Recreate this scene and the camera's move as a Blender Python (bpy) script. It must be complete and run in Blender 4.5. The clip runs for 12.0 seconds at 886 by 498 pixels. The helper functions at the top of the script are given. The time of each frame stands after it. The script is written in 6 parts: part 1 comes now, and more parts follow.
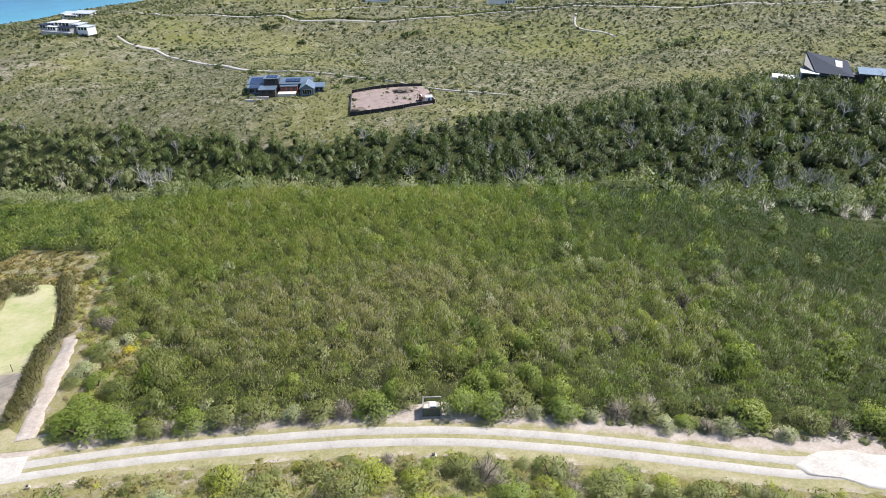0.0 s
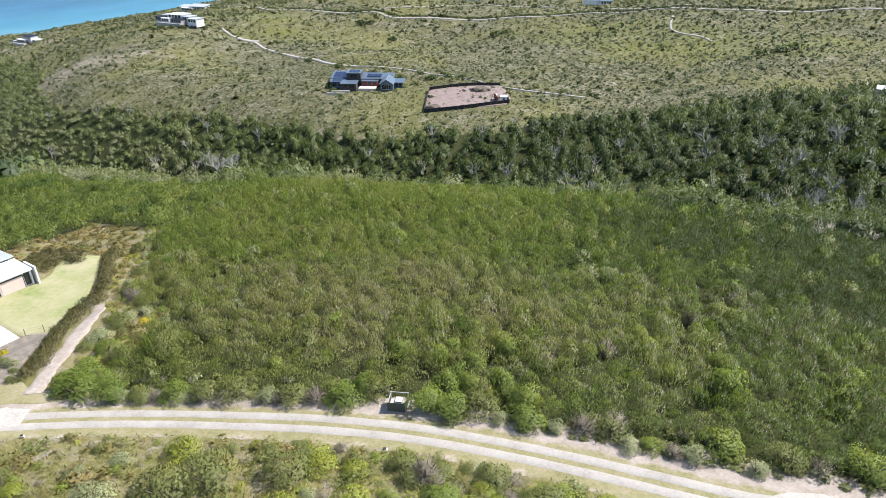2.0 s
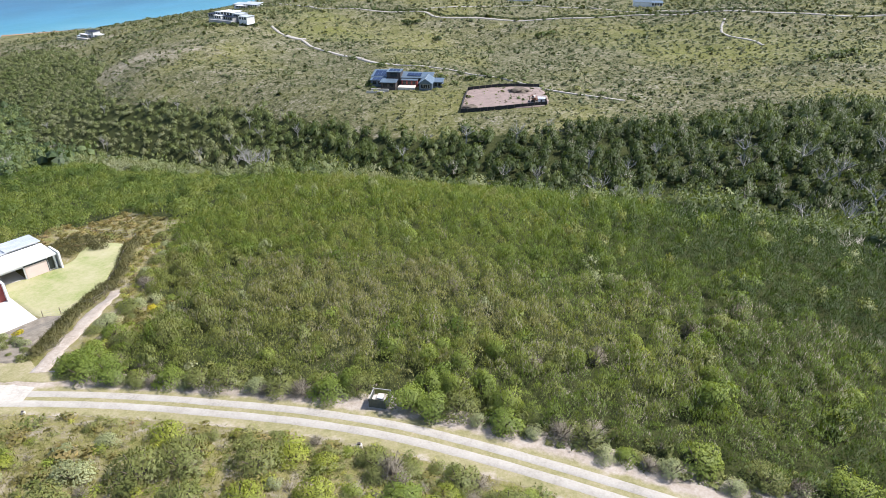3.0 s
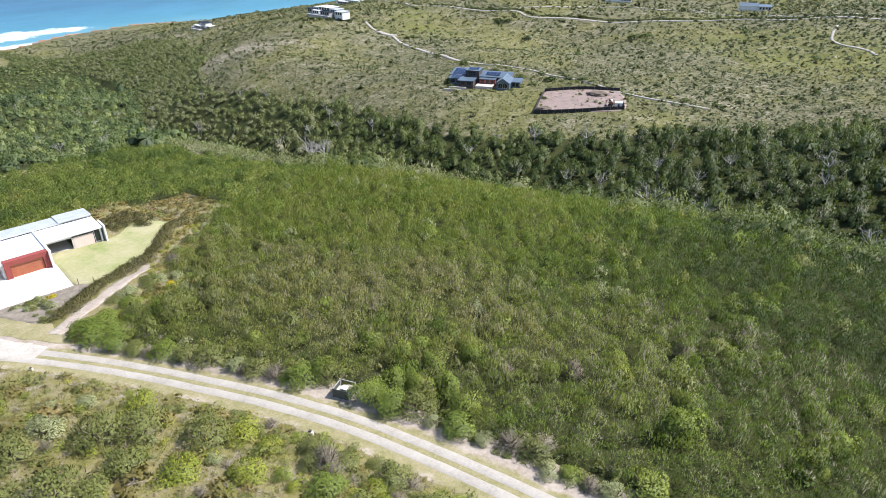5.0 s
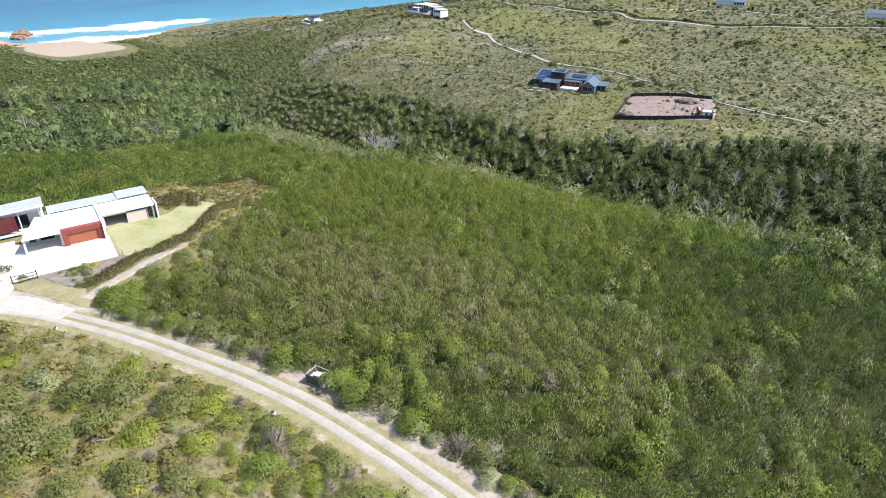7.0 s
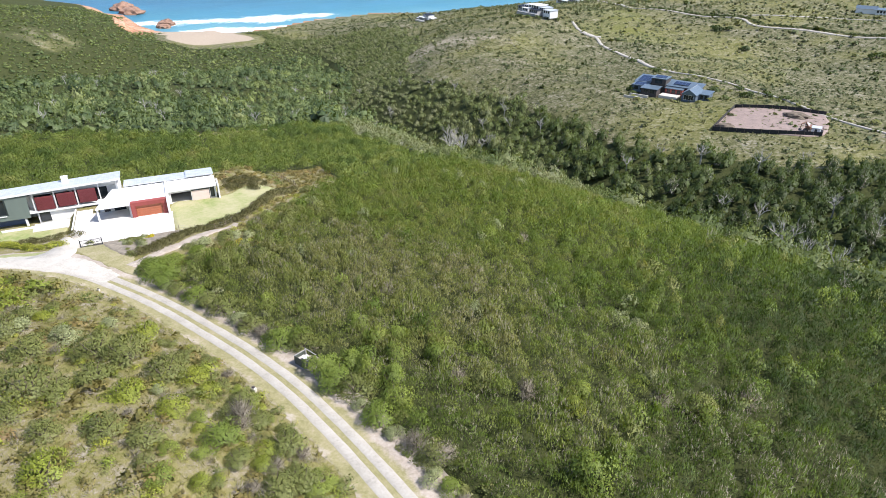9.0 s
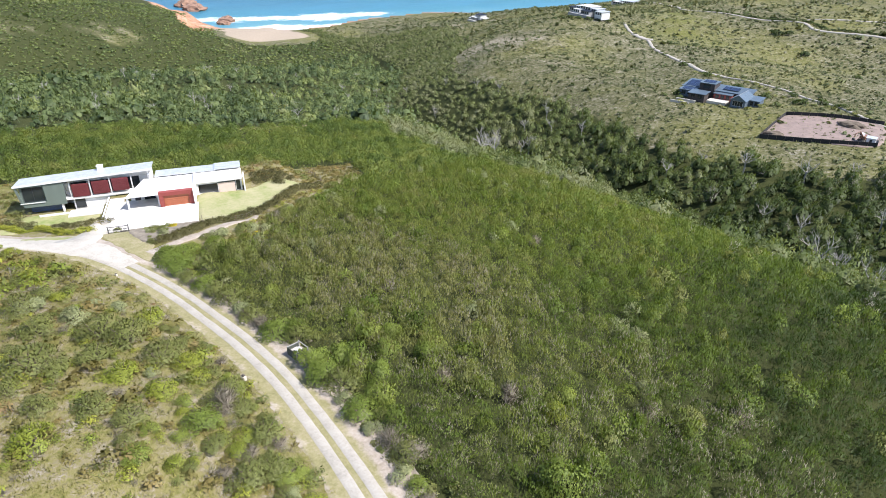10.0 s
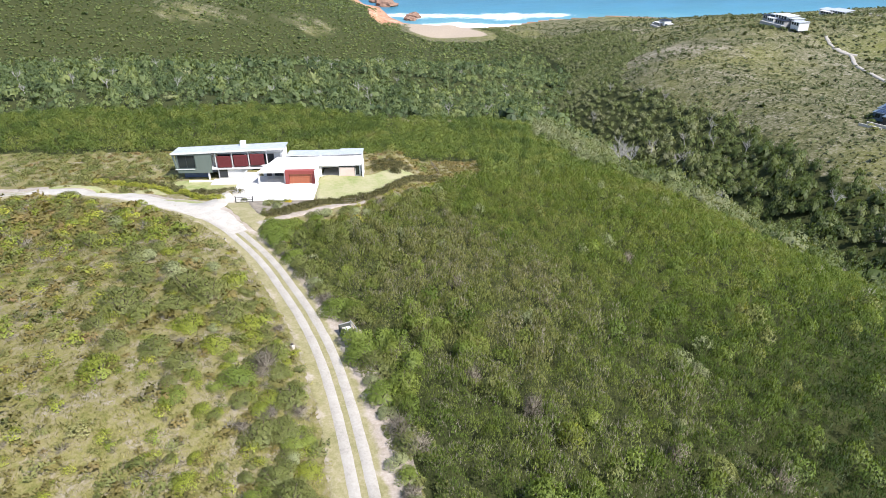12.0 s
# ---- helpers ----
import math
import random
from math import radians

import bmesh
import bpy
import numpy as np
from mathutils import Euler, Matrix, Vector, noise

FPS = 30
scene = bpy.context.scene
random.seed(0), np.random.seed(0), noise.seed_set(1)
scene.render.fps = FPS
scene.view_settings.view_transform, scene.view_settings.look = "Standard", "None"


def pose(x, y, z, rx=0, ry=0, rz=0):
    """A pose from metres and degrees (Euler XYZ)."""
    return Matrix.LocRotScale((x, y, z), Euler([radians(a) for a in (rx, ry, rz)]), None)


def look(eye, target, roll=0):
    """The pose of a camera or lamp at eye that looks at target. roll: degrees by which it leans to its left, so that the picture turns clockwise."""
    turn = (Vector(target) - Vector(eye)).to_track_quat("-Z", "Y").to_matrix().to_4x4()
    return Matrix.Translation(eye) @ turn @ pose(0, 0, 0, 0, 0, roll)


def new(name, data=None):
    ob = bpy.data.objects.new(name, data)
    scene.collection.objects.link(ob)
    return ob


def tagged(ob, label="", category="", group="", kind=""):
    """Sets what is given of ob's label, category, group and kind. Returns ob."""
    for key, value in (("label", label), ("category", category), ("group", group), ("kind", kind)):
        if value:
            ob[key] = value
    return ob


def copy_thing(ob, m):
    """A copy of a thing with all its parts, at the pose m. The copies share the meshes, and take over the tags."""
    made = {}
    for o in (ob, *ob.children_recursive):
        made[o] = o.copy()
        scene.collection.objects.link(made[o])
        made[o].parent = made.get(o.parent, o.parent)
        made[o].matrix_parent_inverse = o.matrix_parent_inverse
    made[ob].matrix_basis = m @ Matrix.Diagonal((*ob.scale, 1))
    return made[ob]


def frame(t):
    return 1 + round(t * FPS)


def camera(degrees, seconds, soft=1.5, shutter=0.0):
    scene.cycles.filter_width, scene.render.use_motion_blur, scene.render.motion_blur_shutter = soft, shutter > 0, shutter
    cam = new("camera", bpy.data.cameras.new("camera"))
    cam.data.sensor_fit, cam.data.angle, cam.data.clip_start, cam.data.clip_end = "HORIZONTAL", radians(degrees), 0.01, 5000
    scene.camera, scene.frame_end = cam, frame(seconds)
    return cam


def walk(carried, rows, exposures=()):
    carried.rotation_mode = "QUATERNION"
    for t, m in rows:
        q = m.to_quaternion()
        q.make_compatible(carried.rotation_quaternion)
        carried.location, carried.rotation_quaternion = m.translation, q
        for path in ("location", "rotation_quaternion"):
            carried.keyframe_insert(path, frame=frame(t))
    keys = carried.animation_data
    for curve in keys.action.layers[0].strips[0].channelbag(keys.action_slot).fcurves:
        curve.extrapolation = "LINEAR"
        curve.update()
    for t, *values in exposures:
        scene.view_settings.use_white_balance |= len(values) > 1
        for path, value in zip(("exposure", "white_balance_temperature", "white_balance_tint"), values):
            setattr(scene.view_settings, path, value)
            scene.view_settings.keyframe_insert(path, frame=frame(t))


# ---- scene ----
cam = camera(69.5, 12.0, 0.85)
METRES, EYE, TILT, LEAN, TURN = 75.0, 45.0, -27.5, 0.0, 0.0
ROWS = [
    (0.0, 0.0, 0.0, 0.0, 0.0, 0.0, 0.0),
    (0.5, 0.0383, 0.0006, 0.0003, 1.96, -0.04, -0.99),
    (1.0, 0.0777, 0.0024, 0.001, 3.99, -0.13, -2.02),
    (1.5, 0.1178, 0.0055, 0.0025, 5.95, -0.23, -3.03),
    (2.0, 0.1582, 0.0098, 0.0048, 7.91, -0.37, -4.01),
    (2.5, 0.1989, 0.0154, 0.0077, 9.92, -0.53, -5.03),
    (3.0, 0.2395, 0.0227, 0.0117, 11.91, -0.72, -6.05),
    (5.0, 0.398, 0.068, 0.0362, 19.98, -1.96, -10.04),
    (5.5, 0.4367, 0.0825, 0.044, 22.04, -2.38, -11.02),
    (6.0, 0.475, 0.0981, 0.0523, 24.01, -2.79, -11.95),
    (6.5, 0.5121, 0.1152, 0.0615, 26.23, -3.27, -12.95),
    (7.0, 0.5486, 0.1336, 0.0713, 28.74, -3.87, -14.02),
    (9.0, 0.6873, 0.2189, 0.1176, 38.74, -6.69, -18.04),
    (9.5, 0.7192, 0.2439, 0.1311, 41.1, -7.45, -18.9),
    (10.0, 0.7497, 0.2701, 0.1451, 43.52, -8.25, -19.75),
    (10.5, 0.7788, 0.2971, 0.1597, 46.37, -9.27, -20.68),
    (11.0, 0.8056, 0.3254, 0.1748, 50.0, -10.63, -21.74),
    (11.5, 0.83, 0.356, 0.1902, 54.84, -12.46, -22.99),
    (12.0, 0.8525, 0.388, 0.2079, 59.98, -14.39, -24.12),
]
walk(cam, [(t, pose(0, 0, EYE, TILT, LEAN, TURN) @ pose(METRES * x, METRES * y, METRES * z, 90 + pitch, roll, yaw)) for t, x, y, z, yaw, pitch, roll in ROWS])

# ---- sky and sun ----
SUN_FROM = Vector((0.70, 0.36, 1.05)).normalized()
world = bpy.data.worlds.new("sky")
scene.world = world
world.use_nodes = True
nt = world.node_tree
sky = nt.nodes.new("ShaderNodeTexSky")
sky.sky_type, sky.sun_disc = "NISHITA", False
sky.sun_elevation = math.asin(SUN_FROM.z)
sky.sun_rotation = math.atan2(SUN_FROM.x, SUN_FROM.y)
nt.links.new(sky.outputs[0], nt.nodes["Background"].inputs[0])
nt.nodes["Background"].inputs[1].default_value = 0.14
sun = new("sun", bpy.data.lights.new("sun", "SUN"))
sun.data.energy, sun.data.angle, sun.data.color = 5.0, radians(0.5), (1.0, 0.955, 0.88)
sun.matrix_world = look(SUN_FROM * 400, (0, 0, 0))
scene.view_settings.exposure = 0.66
scene.view_settings.use_white_balance = True
scene.view_settings.white_balance_temperature, scene.view_settings.white_balance_tint = 6250, 13

# ---- the lie of the land ----
SEA = -130.0


def soft(v, w):
    """A smooth ramp: 0 below nought, v above it."""
    return w * np.logaddexp(0.0, v / w)


def ease(v):
    v = np.clip(v, 0.0, 1.0)
    return v * v * (3 - 2 * v)


def bump(x, y, cx, cy, rx, ry):
    return np.exp(-((x - cx) / rx) ** 2 - ((y - cy) / ry) ** 2)


def along(x, y, line):
    """Distance to a line of (x, y, z) points, the z at the nearest place, and which side."""
    best, zed, side = np.full(np.shape(x), 1e9), np.zeros(np.shape(x)), np.zeros(np.shape(x))
    for (ax, ay, az), (bx, by, bz) in zip(line, line[1:]):
        ux, uy = bx - ax, by - ay
        k = np.clip(((x - ax) * ux + (y - ay) * uy) / (ux * ux + uy * uy), 0, 1)
        d = np.hypot(x - ax - k * ux, y - ay - k * uy)
        near = d < best
        best = np.where(near, d, best)
        zed = np.where(near, az + k * (bz - az), zed)
        side = np.where(near, np.sign(ux * (y - ay) - uy * (x - ax)), side)
    return best, zed, side


def wave(x, y, size, seed):
    """Cheap smooth unevenness, about -1 to 1."""
    a = x / size * 6.283 + seed
    b = y / size * 6.283 + 2.3 * seed
    return 0.4 * np.sin(a + 0.8 * np.sin(b * 0.7)) + 0.35 * np.sin(0.63 * b + 1.3 * np.sin(a * 0.5)) + 0.25 * np.sin(1.7 * a - 1.1 * b)


RAVINE = [(330, 40, 0), (200, 120, -8), (110, 165, -28), (50, 188, -44), (0, 203, -55), (-90, 232, -74), (-200, 285, -85), (-330, 330, -95), (-480, 465, -107), (-640, 540, -119), (-880, 570, -130)]
COAST = [(-2600, -300, 0), (-1700, 420, 0), (-1280, 540, 0), (-1130, 500, 0), (-1030, 490, 0), (-965, 545, 0), (-945, 650, 0), (-970, 760, 0), (-960, 900, 0), (-800, 1080, 0), (-560, 1260, 0), (-200, 1500, 0), (600, 1900, 0), (2600, 2600, 0)]
HOUSE = (-70.7, 62.52)
HU, HV = (0.4138, 0.9104), (-0.9104, 0.4138)
YARD = -8.27


def house_frame(x, y):
    dx, dy = x - HOUSE[0], y - HOUSE[1]
    return dx * HU[0] + dy * HU[1], dx * HV[0] + dy * HV[1]


def eased_table(x0, x1, xs, values, width):
    """A smooth curve through knots, as a table."""
    k = np.arange(x0, x1, 1.0)
    v = np.interp(k, xs, values)
    w = np.hanning(width)
    return k, np.convolve(np.pad(v, width, mode="edge"), w / w.sum(), "same")[width:-width]


# height and run of the road along x
ROAD_X = (-140, -125, -104, -90, -80, -70, -58, -48, -38, -28, -18, -8, 2, 12, 22, 32, 40, 60, 80)
ROAD_Z = eased_table(-140, 80, ROAD_X, (-16.6, -14.8, -12.4, -10.2, -8.4, -6.4, -4.8, -4.2, -4.3, -4.0, -3.1, -2.3, -1.7, -1.35, -1.0, -0.55, -0.1, 0.5, 0.9), 13)
ROAD_Y = eased_table(-140, 80, ROAD_X, (40, 40, 40, 40, 40, 40, 41.8, 45.0, 47.5, 48.9, 49.2, 49.2, 48.8, 47.5, 45.7, 43.6, 42.0, 31, 20), 13)


def near_side(x, y):
    s = np.interp(x, *ROAD_Y) - y
    h = np.interp(x, *ROAD_Z)
    h = h - (0.122 - 0.03 * ease((x + 10) / 50)) * soft(-s - 8, 6)
    rise = 5.2 - 2.8 * ease((x - 4) / 14) - 2.7 * ease((-x - 30) / 20)
    h = h + rise * (1 - np.exp(-np.maximum(s - 2.5, 0) / 12))
    h = h - 0.065 * soft(-x - 140, 6) - 0.05 * soft(-x - 230, 15)
    h = h - 0.20 * soft(-x - 470, 35) + 0.53 * soft(-x - 650, 40) - 0.215 * soft(-x - 960, 40)
    return h - 9 * bump(x, y, -270, 215, 110, 90) + 7 * bump(x, y, -420, 250, 70, 110)


def far_side(x, y):
    west = -0.95 * x + 0.3 * y
    h = -39 - 0.15 * soft(west - 455, 30) + 0.035 * soft(y - 620, 40)
    h = h - 9 * bump(x, y, -218, 434, 70, 60) - 5 * bump(x, y, -150, 385, 40, 40) - 6 * bump(x, y, -250, 528, 45, 40) - 13 * bump(x, y, -110, 545, 110, 75) + 8 * bump(x, y, 130, 600, 130, 90) + 6 * bump(x, y, -320, 565, 60, 60)
    return h + 0.10 * soft(x - 60, 25) + 8 * bump(x, y, 150, 250, 80, 60)


def land(x, y):
    x, y = np.asarray(x, float), np.asarray(y, float)
    d, bottom, side = along(x, y, RAVINE)
    north = side < 0
    top = np.where(north, far_side(x, y), near_side(x, y))
    wide = np.where(north, 95.0 + 0.25 * soft(-x - 80, 15), 85.0)
    u = np.clip(d / wide, 0, 1)
    rise = np.where(north, 1 - (1 - u) ** 2.0, 1 - (1 - u) ** 2.2)
    low = np.minimum(bottom, top)
    h = low + (top - low) * rise
    h = h + 2.2 * wave(x, y, 130, 1.7) * ease((d - 20) / 80) * ease((np.hypot(x, y - 40) - 130) / 120)
    # yard of the white house
    a, b = house_frame(x, y)
    inside = ease(1 - (np.maximum(np.abs(a + 6) - 30, 0) / 9)) * ease(1 - (np.maximum(np.where(a < -10, np.abs(b - 10) - 10, np.abs(b - 5) - 15), 0) / 7))
    h = h + (YARD - 2.1 * ease((-10.8 - a) / 1.3) - h) * inside
    # the coast
    c, _, s = along(x, y, COAST)
    c = np.where(s > 0, -c, c)
    steep = np.where(bump(x, y, -905, 555, 140, 110) > 0.2, 0.05, 0.9)
    edge = SEA + 4.6 + np.where(c > 0, c * steep, c * 0.15)
    roll = 70.0 * ease((260 - c) / 260) * (1 - bump(x, y, -925, 560, 150, 130))
    k = 6.0
    low = -k * np.logaddexp(-(h - 0.15 * roll) / k, -edge / k)
    return np.where(c > 25, np.maximum(low, SEA + 2.5 + 0.02 * c), low)


# ---- materials ----
def nodes(name):
    m = bpy.data.materials.new(name)
    m.use_nodes = True
    t = m.node_tree
    return m, t, t.nodes["Principled BSDF"]


def link(t, a, b):
    t.links.new(a, b)


def where(t):
    return t.nodes.new("ShaderNodeNewGeometry").outputs["Position"]


def grain(t, scale, detail=4.0, rough=0.6, stretch=None, own=False):
    """Noise in metres of the world, or in the thing's own metres."""
    n = t.nodes.new("ShaderNodeTexNoise")
    n.inputs["Scale"].default_value, n.inputs["Detail"].default_value, n.inputs["Roughness"].default_value = scale, detail, rough
    at = t.nodes.new("ShaderNodeTexCoord").outputs["Object"] if own else where(t)
    if stretch:
        mp = t.nodes.new("ShaderNodeMapping")
        mp.inputs["Scale"].default_value = stretch
        link(t, at, mp.inputs[0])
        at = mp.outputs[0]
    link(t, at, n.inputs["Vector"])
    return n.outputs["Fac"]


def ramp(t, fac, stops):
    r = t.nodes.new("ShaderNodeValToRGB")
    while len(r.color_ramp.elements) < len(stops):
        r.color_ramp.elements.new(0.5)
    for e, (p, c) in zip(r.color_ramp.elements, stops):
        e.position = p
        e.color = (*c, 1) if len(c) == 3 else c
    link(t, fac, r.inputs[0])
    return r.outputs[0]


def grey(v):
    return (v, v, v)


def mix(t, fac, a, b, kind="MIX"):
    m = t.nodes.new("ShaderNodeMix")
    m.data_type, m.blend_type = "RGBA", kind
    for v, s in ((fac, m.inputs[0]), (a, m.inputs[6]), (b, m.inputs[7])):
        if isinstance(v, (int, float)):
            s.default_value = v
        elif isinstance(v, tuple):
            s.default_value = (*v, 1)
        else:
            link(t, v, s)
    return m.outputs[2]


def sums(t, op, a, b):
    m = t.nodes.new("ShaderNodeMath")
    m.operation = op
    for v, s in zip((a, b), m.inputs):
        if isinstance(v, (int, float)):
            s.default_value = v
        else:
            link(t, v, s)
    return m.outputs[0]


def attr(t, name):
    a = t.nodes.new("ShaderNodeAttribute")
    a.attribute_name = name
    return a.outputs["Fac"]


def relief(t, p, height, strength, dist):
    b = t.nodes.new("ShaderNodeBump")
    b.inputs["Strength"].default_value, b.inputs["Distance"].default_value = strength, dist
    link(t, height, b.inputs["Height"])
    link(t, b.outputs[0], p.inputs["Normal"])


def foliage(name, stops, clear=0.3, patch=0.06, spread=0.5, leaf_range=(0.72, 1.15)):
    """Leaves: a colour for each plant, patches over the land, and a tone for each leaf."""
    m, t, p = nodes(name)
    tone = attr(t, "tone")
    fac = sums(t, "ADD", sums(t, "MULTIPLY", tone, 1 - spread * 0.5), sums(t, "MULTIPLY", sums(t, "SUBTRACT", grain(t, patch, 3.0), 0.5), spread * 1.6))
    col = ramp(t, fac, stops)
    leaf = t.nodes.new("ShaderNodeNewGeometry").outputs["Random Per Island"]
    col = mix(t, 1.0, col, ramp(t, leaf, [(0, grey(leaf_range[0])), (0.65, grey(1.0)), (0.90, (leaf_range[1], leaf_range[1], leaf_range[1] * 0.95)), (0.96, (1.15, 1.12, 1.2))]), "MULTIPLY")
    link(t, col, p.inputs["Base Color"])
    p.inputs["Roughness"].default_value = 0.55
    p.inputs["Specular IOR Level"].default_value = 0.3
    tr = t.nodes.new("ShaderNodeBsdfTranslucent")
    link(t, mix(t, 1.0, col, (1.25, 1.2, 0.6), "MULTIPLY"), tr.inputs[0])
    mx = t.nodes.new("ShaderNodeMixShader")
    mx.inputs[0].default_value = clear
    link(t, p.outputs[0], mx.inputs[1])
    link(t, tr.outputs[0], mx.inputs[2])
    link(t, mx.outputs[0], t.nodes["Material Output"].inputs[0])
    return m


def plain(name, col, rough=0.6, metal=0.0, vary=0.12, scale=1.2, bumpy=0.0, streak=False):
    """Paint, plaster, metal: a colour with two scales of unevenness."""
    m, t, p = nodes(name)
    big = grain(t, scale, 4.0, 0.6, (1, 1, 0.25) if streak else None)
    fine = grain(t, scale * 22, 2.0)
    f = sums(t, "ADD", sums(t, "MULTIPLY", big, 0.7), sums(t, "MULTIPLY", fine, 0.3))
    c = ramp(t, f, [(0.3, tuple(v * (1 - vary) for v in col)), (0.7, tuple(min(1, v * (1 + vary)) for v in col))])
    link(t, c, p.inputs["Base Color"])
    p.inputs["Roughness"].default_value, p.inputs["Metallic"].default_value = rough, metal
    if bumpy:
        relief(t, p, fine, 0.4, bumpy)
    return m


def ground_material():
    m, t, p = nodes("ground")
    b, c, d = grain(t, 0.35, 5.0, 0.65), grain(t, 2.2, 5.0, 0.7), grain(t, 11.0, 3.0)
    f = sums(t, "ADD", sums(t, "MULTIPLY", b, 0.55), sums(t, "MULTIPLY", c, 0.45))
    veld = ramp(t, f, [(0.32, (0.085, 0.100, 0.024)), (0.42, (0.165, 0.158, 0.052)), (0.485, (0.212, 0.190, 0.078)), (0.545, (0.225, 0.195, 0.112)), (0.63, (0.31, 0.272, 0.215))])
    f2 = sums(t, "ADD", sums(t, "MULTIPLY", grain(t, 0.09, 6.0, 0.75), 0.42), sums(t, "MULTIPLY", grain(t, 0.55, 4.0, 0.75), 0.58))
    hill = ramp(t, f2, [(0.37, (0.038, 0.044, 0.020)), (0.45, (0.078, 0.080, 0.037)), (0.52, (0.134, 0.127, 0.068)), (0.57, (0.20, 0.184, 0.130)), (0.66, (0.33, 0.30, 0.25))])
    hill = mix(t, ramp(t, grain(t, 0.012, 3.0), [(0.45, grey(0)), (0.62, grey(0.65))]), hill, mix(t, 0.5, hill, (0.17, 0.17, 0.03)))
    # green-brown floor below the plants, with the shade between crowns in its colour
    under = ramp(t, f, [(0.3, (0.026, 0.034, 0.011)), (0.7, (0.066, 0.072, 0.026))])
    sandy = ramp(t, f, [(0.3, (0.28, 0.225, 0.17)), (0.7, (0.40, 0.335, 0.26))])
    rock = ramp(t, sums(t, "ADD", sums(t, "MULTIPLY", b, 0.5), sums(t, "MULTIPLY", grain(t, 0.06, 5.0), 0.5)), [(0.35, (0.16, 0.10, 0.07)), (0.5, (0.42, 0.22, 0.13)), (0.65, (0.52, 0.40, 0.31))])
    pale = ramp(t, f2, [(0.36, (0.075, 0.080, 0.038)), (0.48, (0.195, 0.172, 0.115)), (0.60, (0.33, 0.295, 0.235))])

    def cut(name):
        return ramp(t, sums(t, "ADD", attr(t, name), sums(t, "MULTIPLY", sums(t, "SUBTRACT", b, 0.5), 0.5)), [(0.4, grey(0)), (0.6, grey(1))])

    col = mix(t, cut("hill"), veld, hill)
    col = mix(t, sums(t, "MULTIPLY", cut("lush"), 0.45), col, mix(t, 0.6, col, (0.145, 0.160, 0.025)))
    col = mix(t, cut("pale"), col, pale)
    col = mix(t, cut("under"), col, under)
    col = mix(t, cut("rock"), col, rock)
    col = mix(t, cut("sand"), col, sandy)
    link(t, col, p.inputs["Base Color"])
    p.inputs["Roughness"].default_value = 0.95
    p.inputs["Specular IOR Level"].default_value = 0.1
    relief(t, p, sums(t, "ADD", c, sums(t, "MULTIPLY", d, 0.4)), 0.8, 0.25)
    return m


def verge_material():
    m, t, p = nodes("verge")
    s = attr(t, "side")
    b, c, d = grain(t, 0.5, 5.0, 0.65), grain(t, 3.0, 5.0, 0.7), grain(t, 16.0, 3.0)
    f = sums(t, "ADD", sums(t, "MULTIPLY", b, 0.5), sums(t, "MULTIPLY", c, 0.5))
    grass = ramp(t, f, [(0.32, (0.15, 0.145, 0.05)), (0.5, (0.25, 0.225, 0.11)), (0.66, (0.34, 0.29, 0.19))])
    sand = ramp(t, f, [(0.32, (0.235, 0.19, 0.148)), (0.5, (0.335, 0.285, 0.235)), (0.68, (0.45, 0.40, 0.345))])
    k = ramp(t, sums(t, "ADD", s, sums(t, "MULTIPLY", sums(t, "SUBTRACT", b, 0.5), 1.6)), [(0.35, grey(0)), (0.75, grey(1))])
    link(t, mix(t, k, grass, sand), p.inputs["Base Color"])
    p.inputs["Roughness"].default_value = 0.95
    relief(t, p, sums(t, "ADD", c, d), 0.6, 0.06)
    return m


def concrete_material(name="track_concrete", light=1.0):
    m, t, p = nodes(name)
    b, c, d = grain(t, 0.45, 5.0), grain(t, 3.5, 5.0, 0.7), grain(t, 24.0, 3.0)
    f = sums(t, "ADD", sums(t, "MULTIPLY", b, 0.5), sums(t, "MULTIPLY", c, 0.5))
    col = ramp(t, f, [(0.30, (0.255 * light, 0.232 * light, 0.195 * light)), (0.48, (0.37 * light, 0.342 * light, 0.297 * light)), (0.7, (0.46 * light, 0.43 * light, 0.38 * light))])
    link(t, col, p.inputs["Base Color"])
    p.inputs["Roughness"].default_value = 0.9
    relief(t, p, d, 0.4, 0.02)
    return m


def lawn_material():
    m, t, p = nodes("lawn")
    b, c, d = grain(t, 0.16, 4.0), grain(t, 1.4, 5.0, 0.7), grain(t, 20.0, 2.0)
    f = sums(t, "ADD", sums(t, "MULTIPLY", b, 0.65), sums(t, "MULTIPLY", c, 0.35))
    link(t, ramp(t, f, [(0.36, (0.165, 0.215, 0.055)), (0.46, (0.26, 0.27, 0.115)), (0.56, (0.325, 0.305, 0.165)), (0.7, (0.375, 0.34, 0.225))]), p.inputs["Base Color"])
    p.inputs["Roughness"].default_value = 0.95
    relief(t, p, d, 0.5, 0.03)
    return m


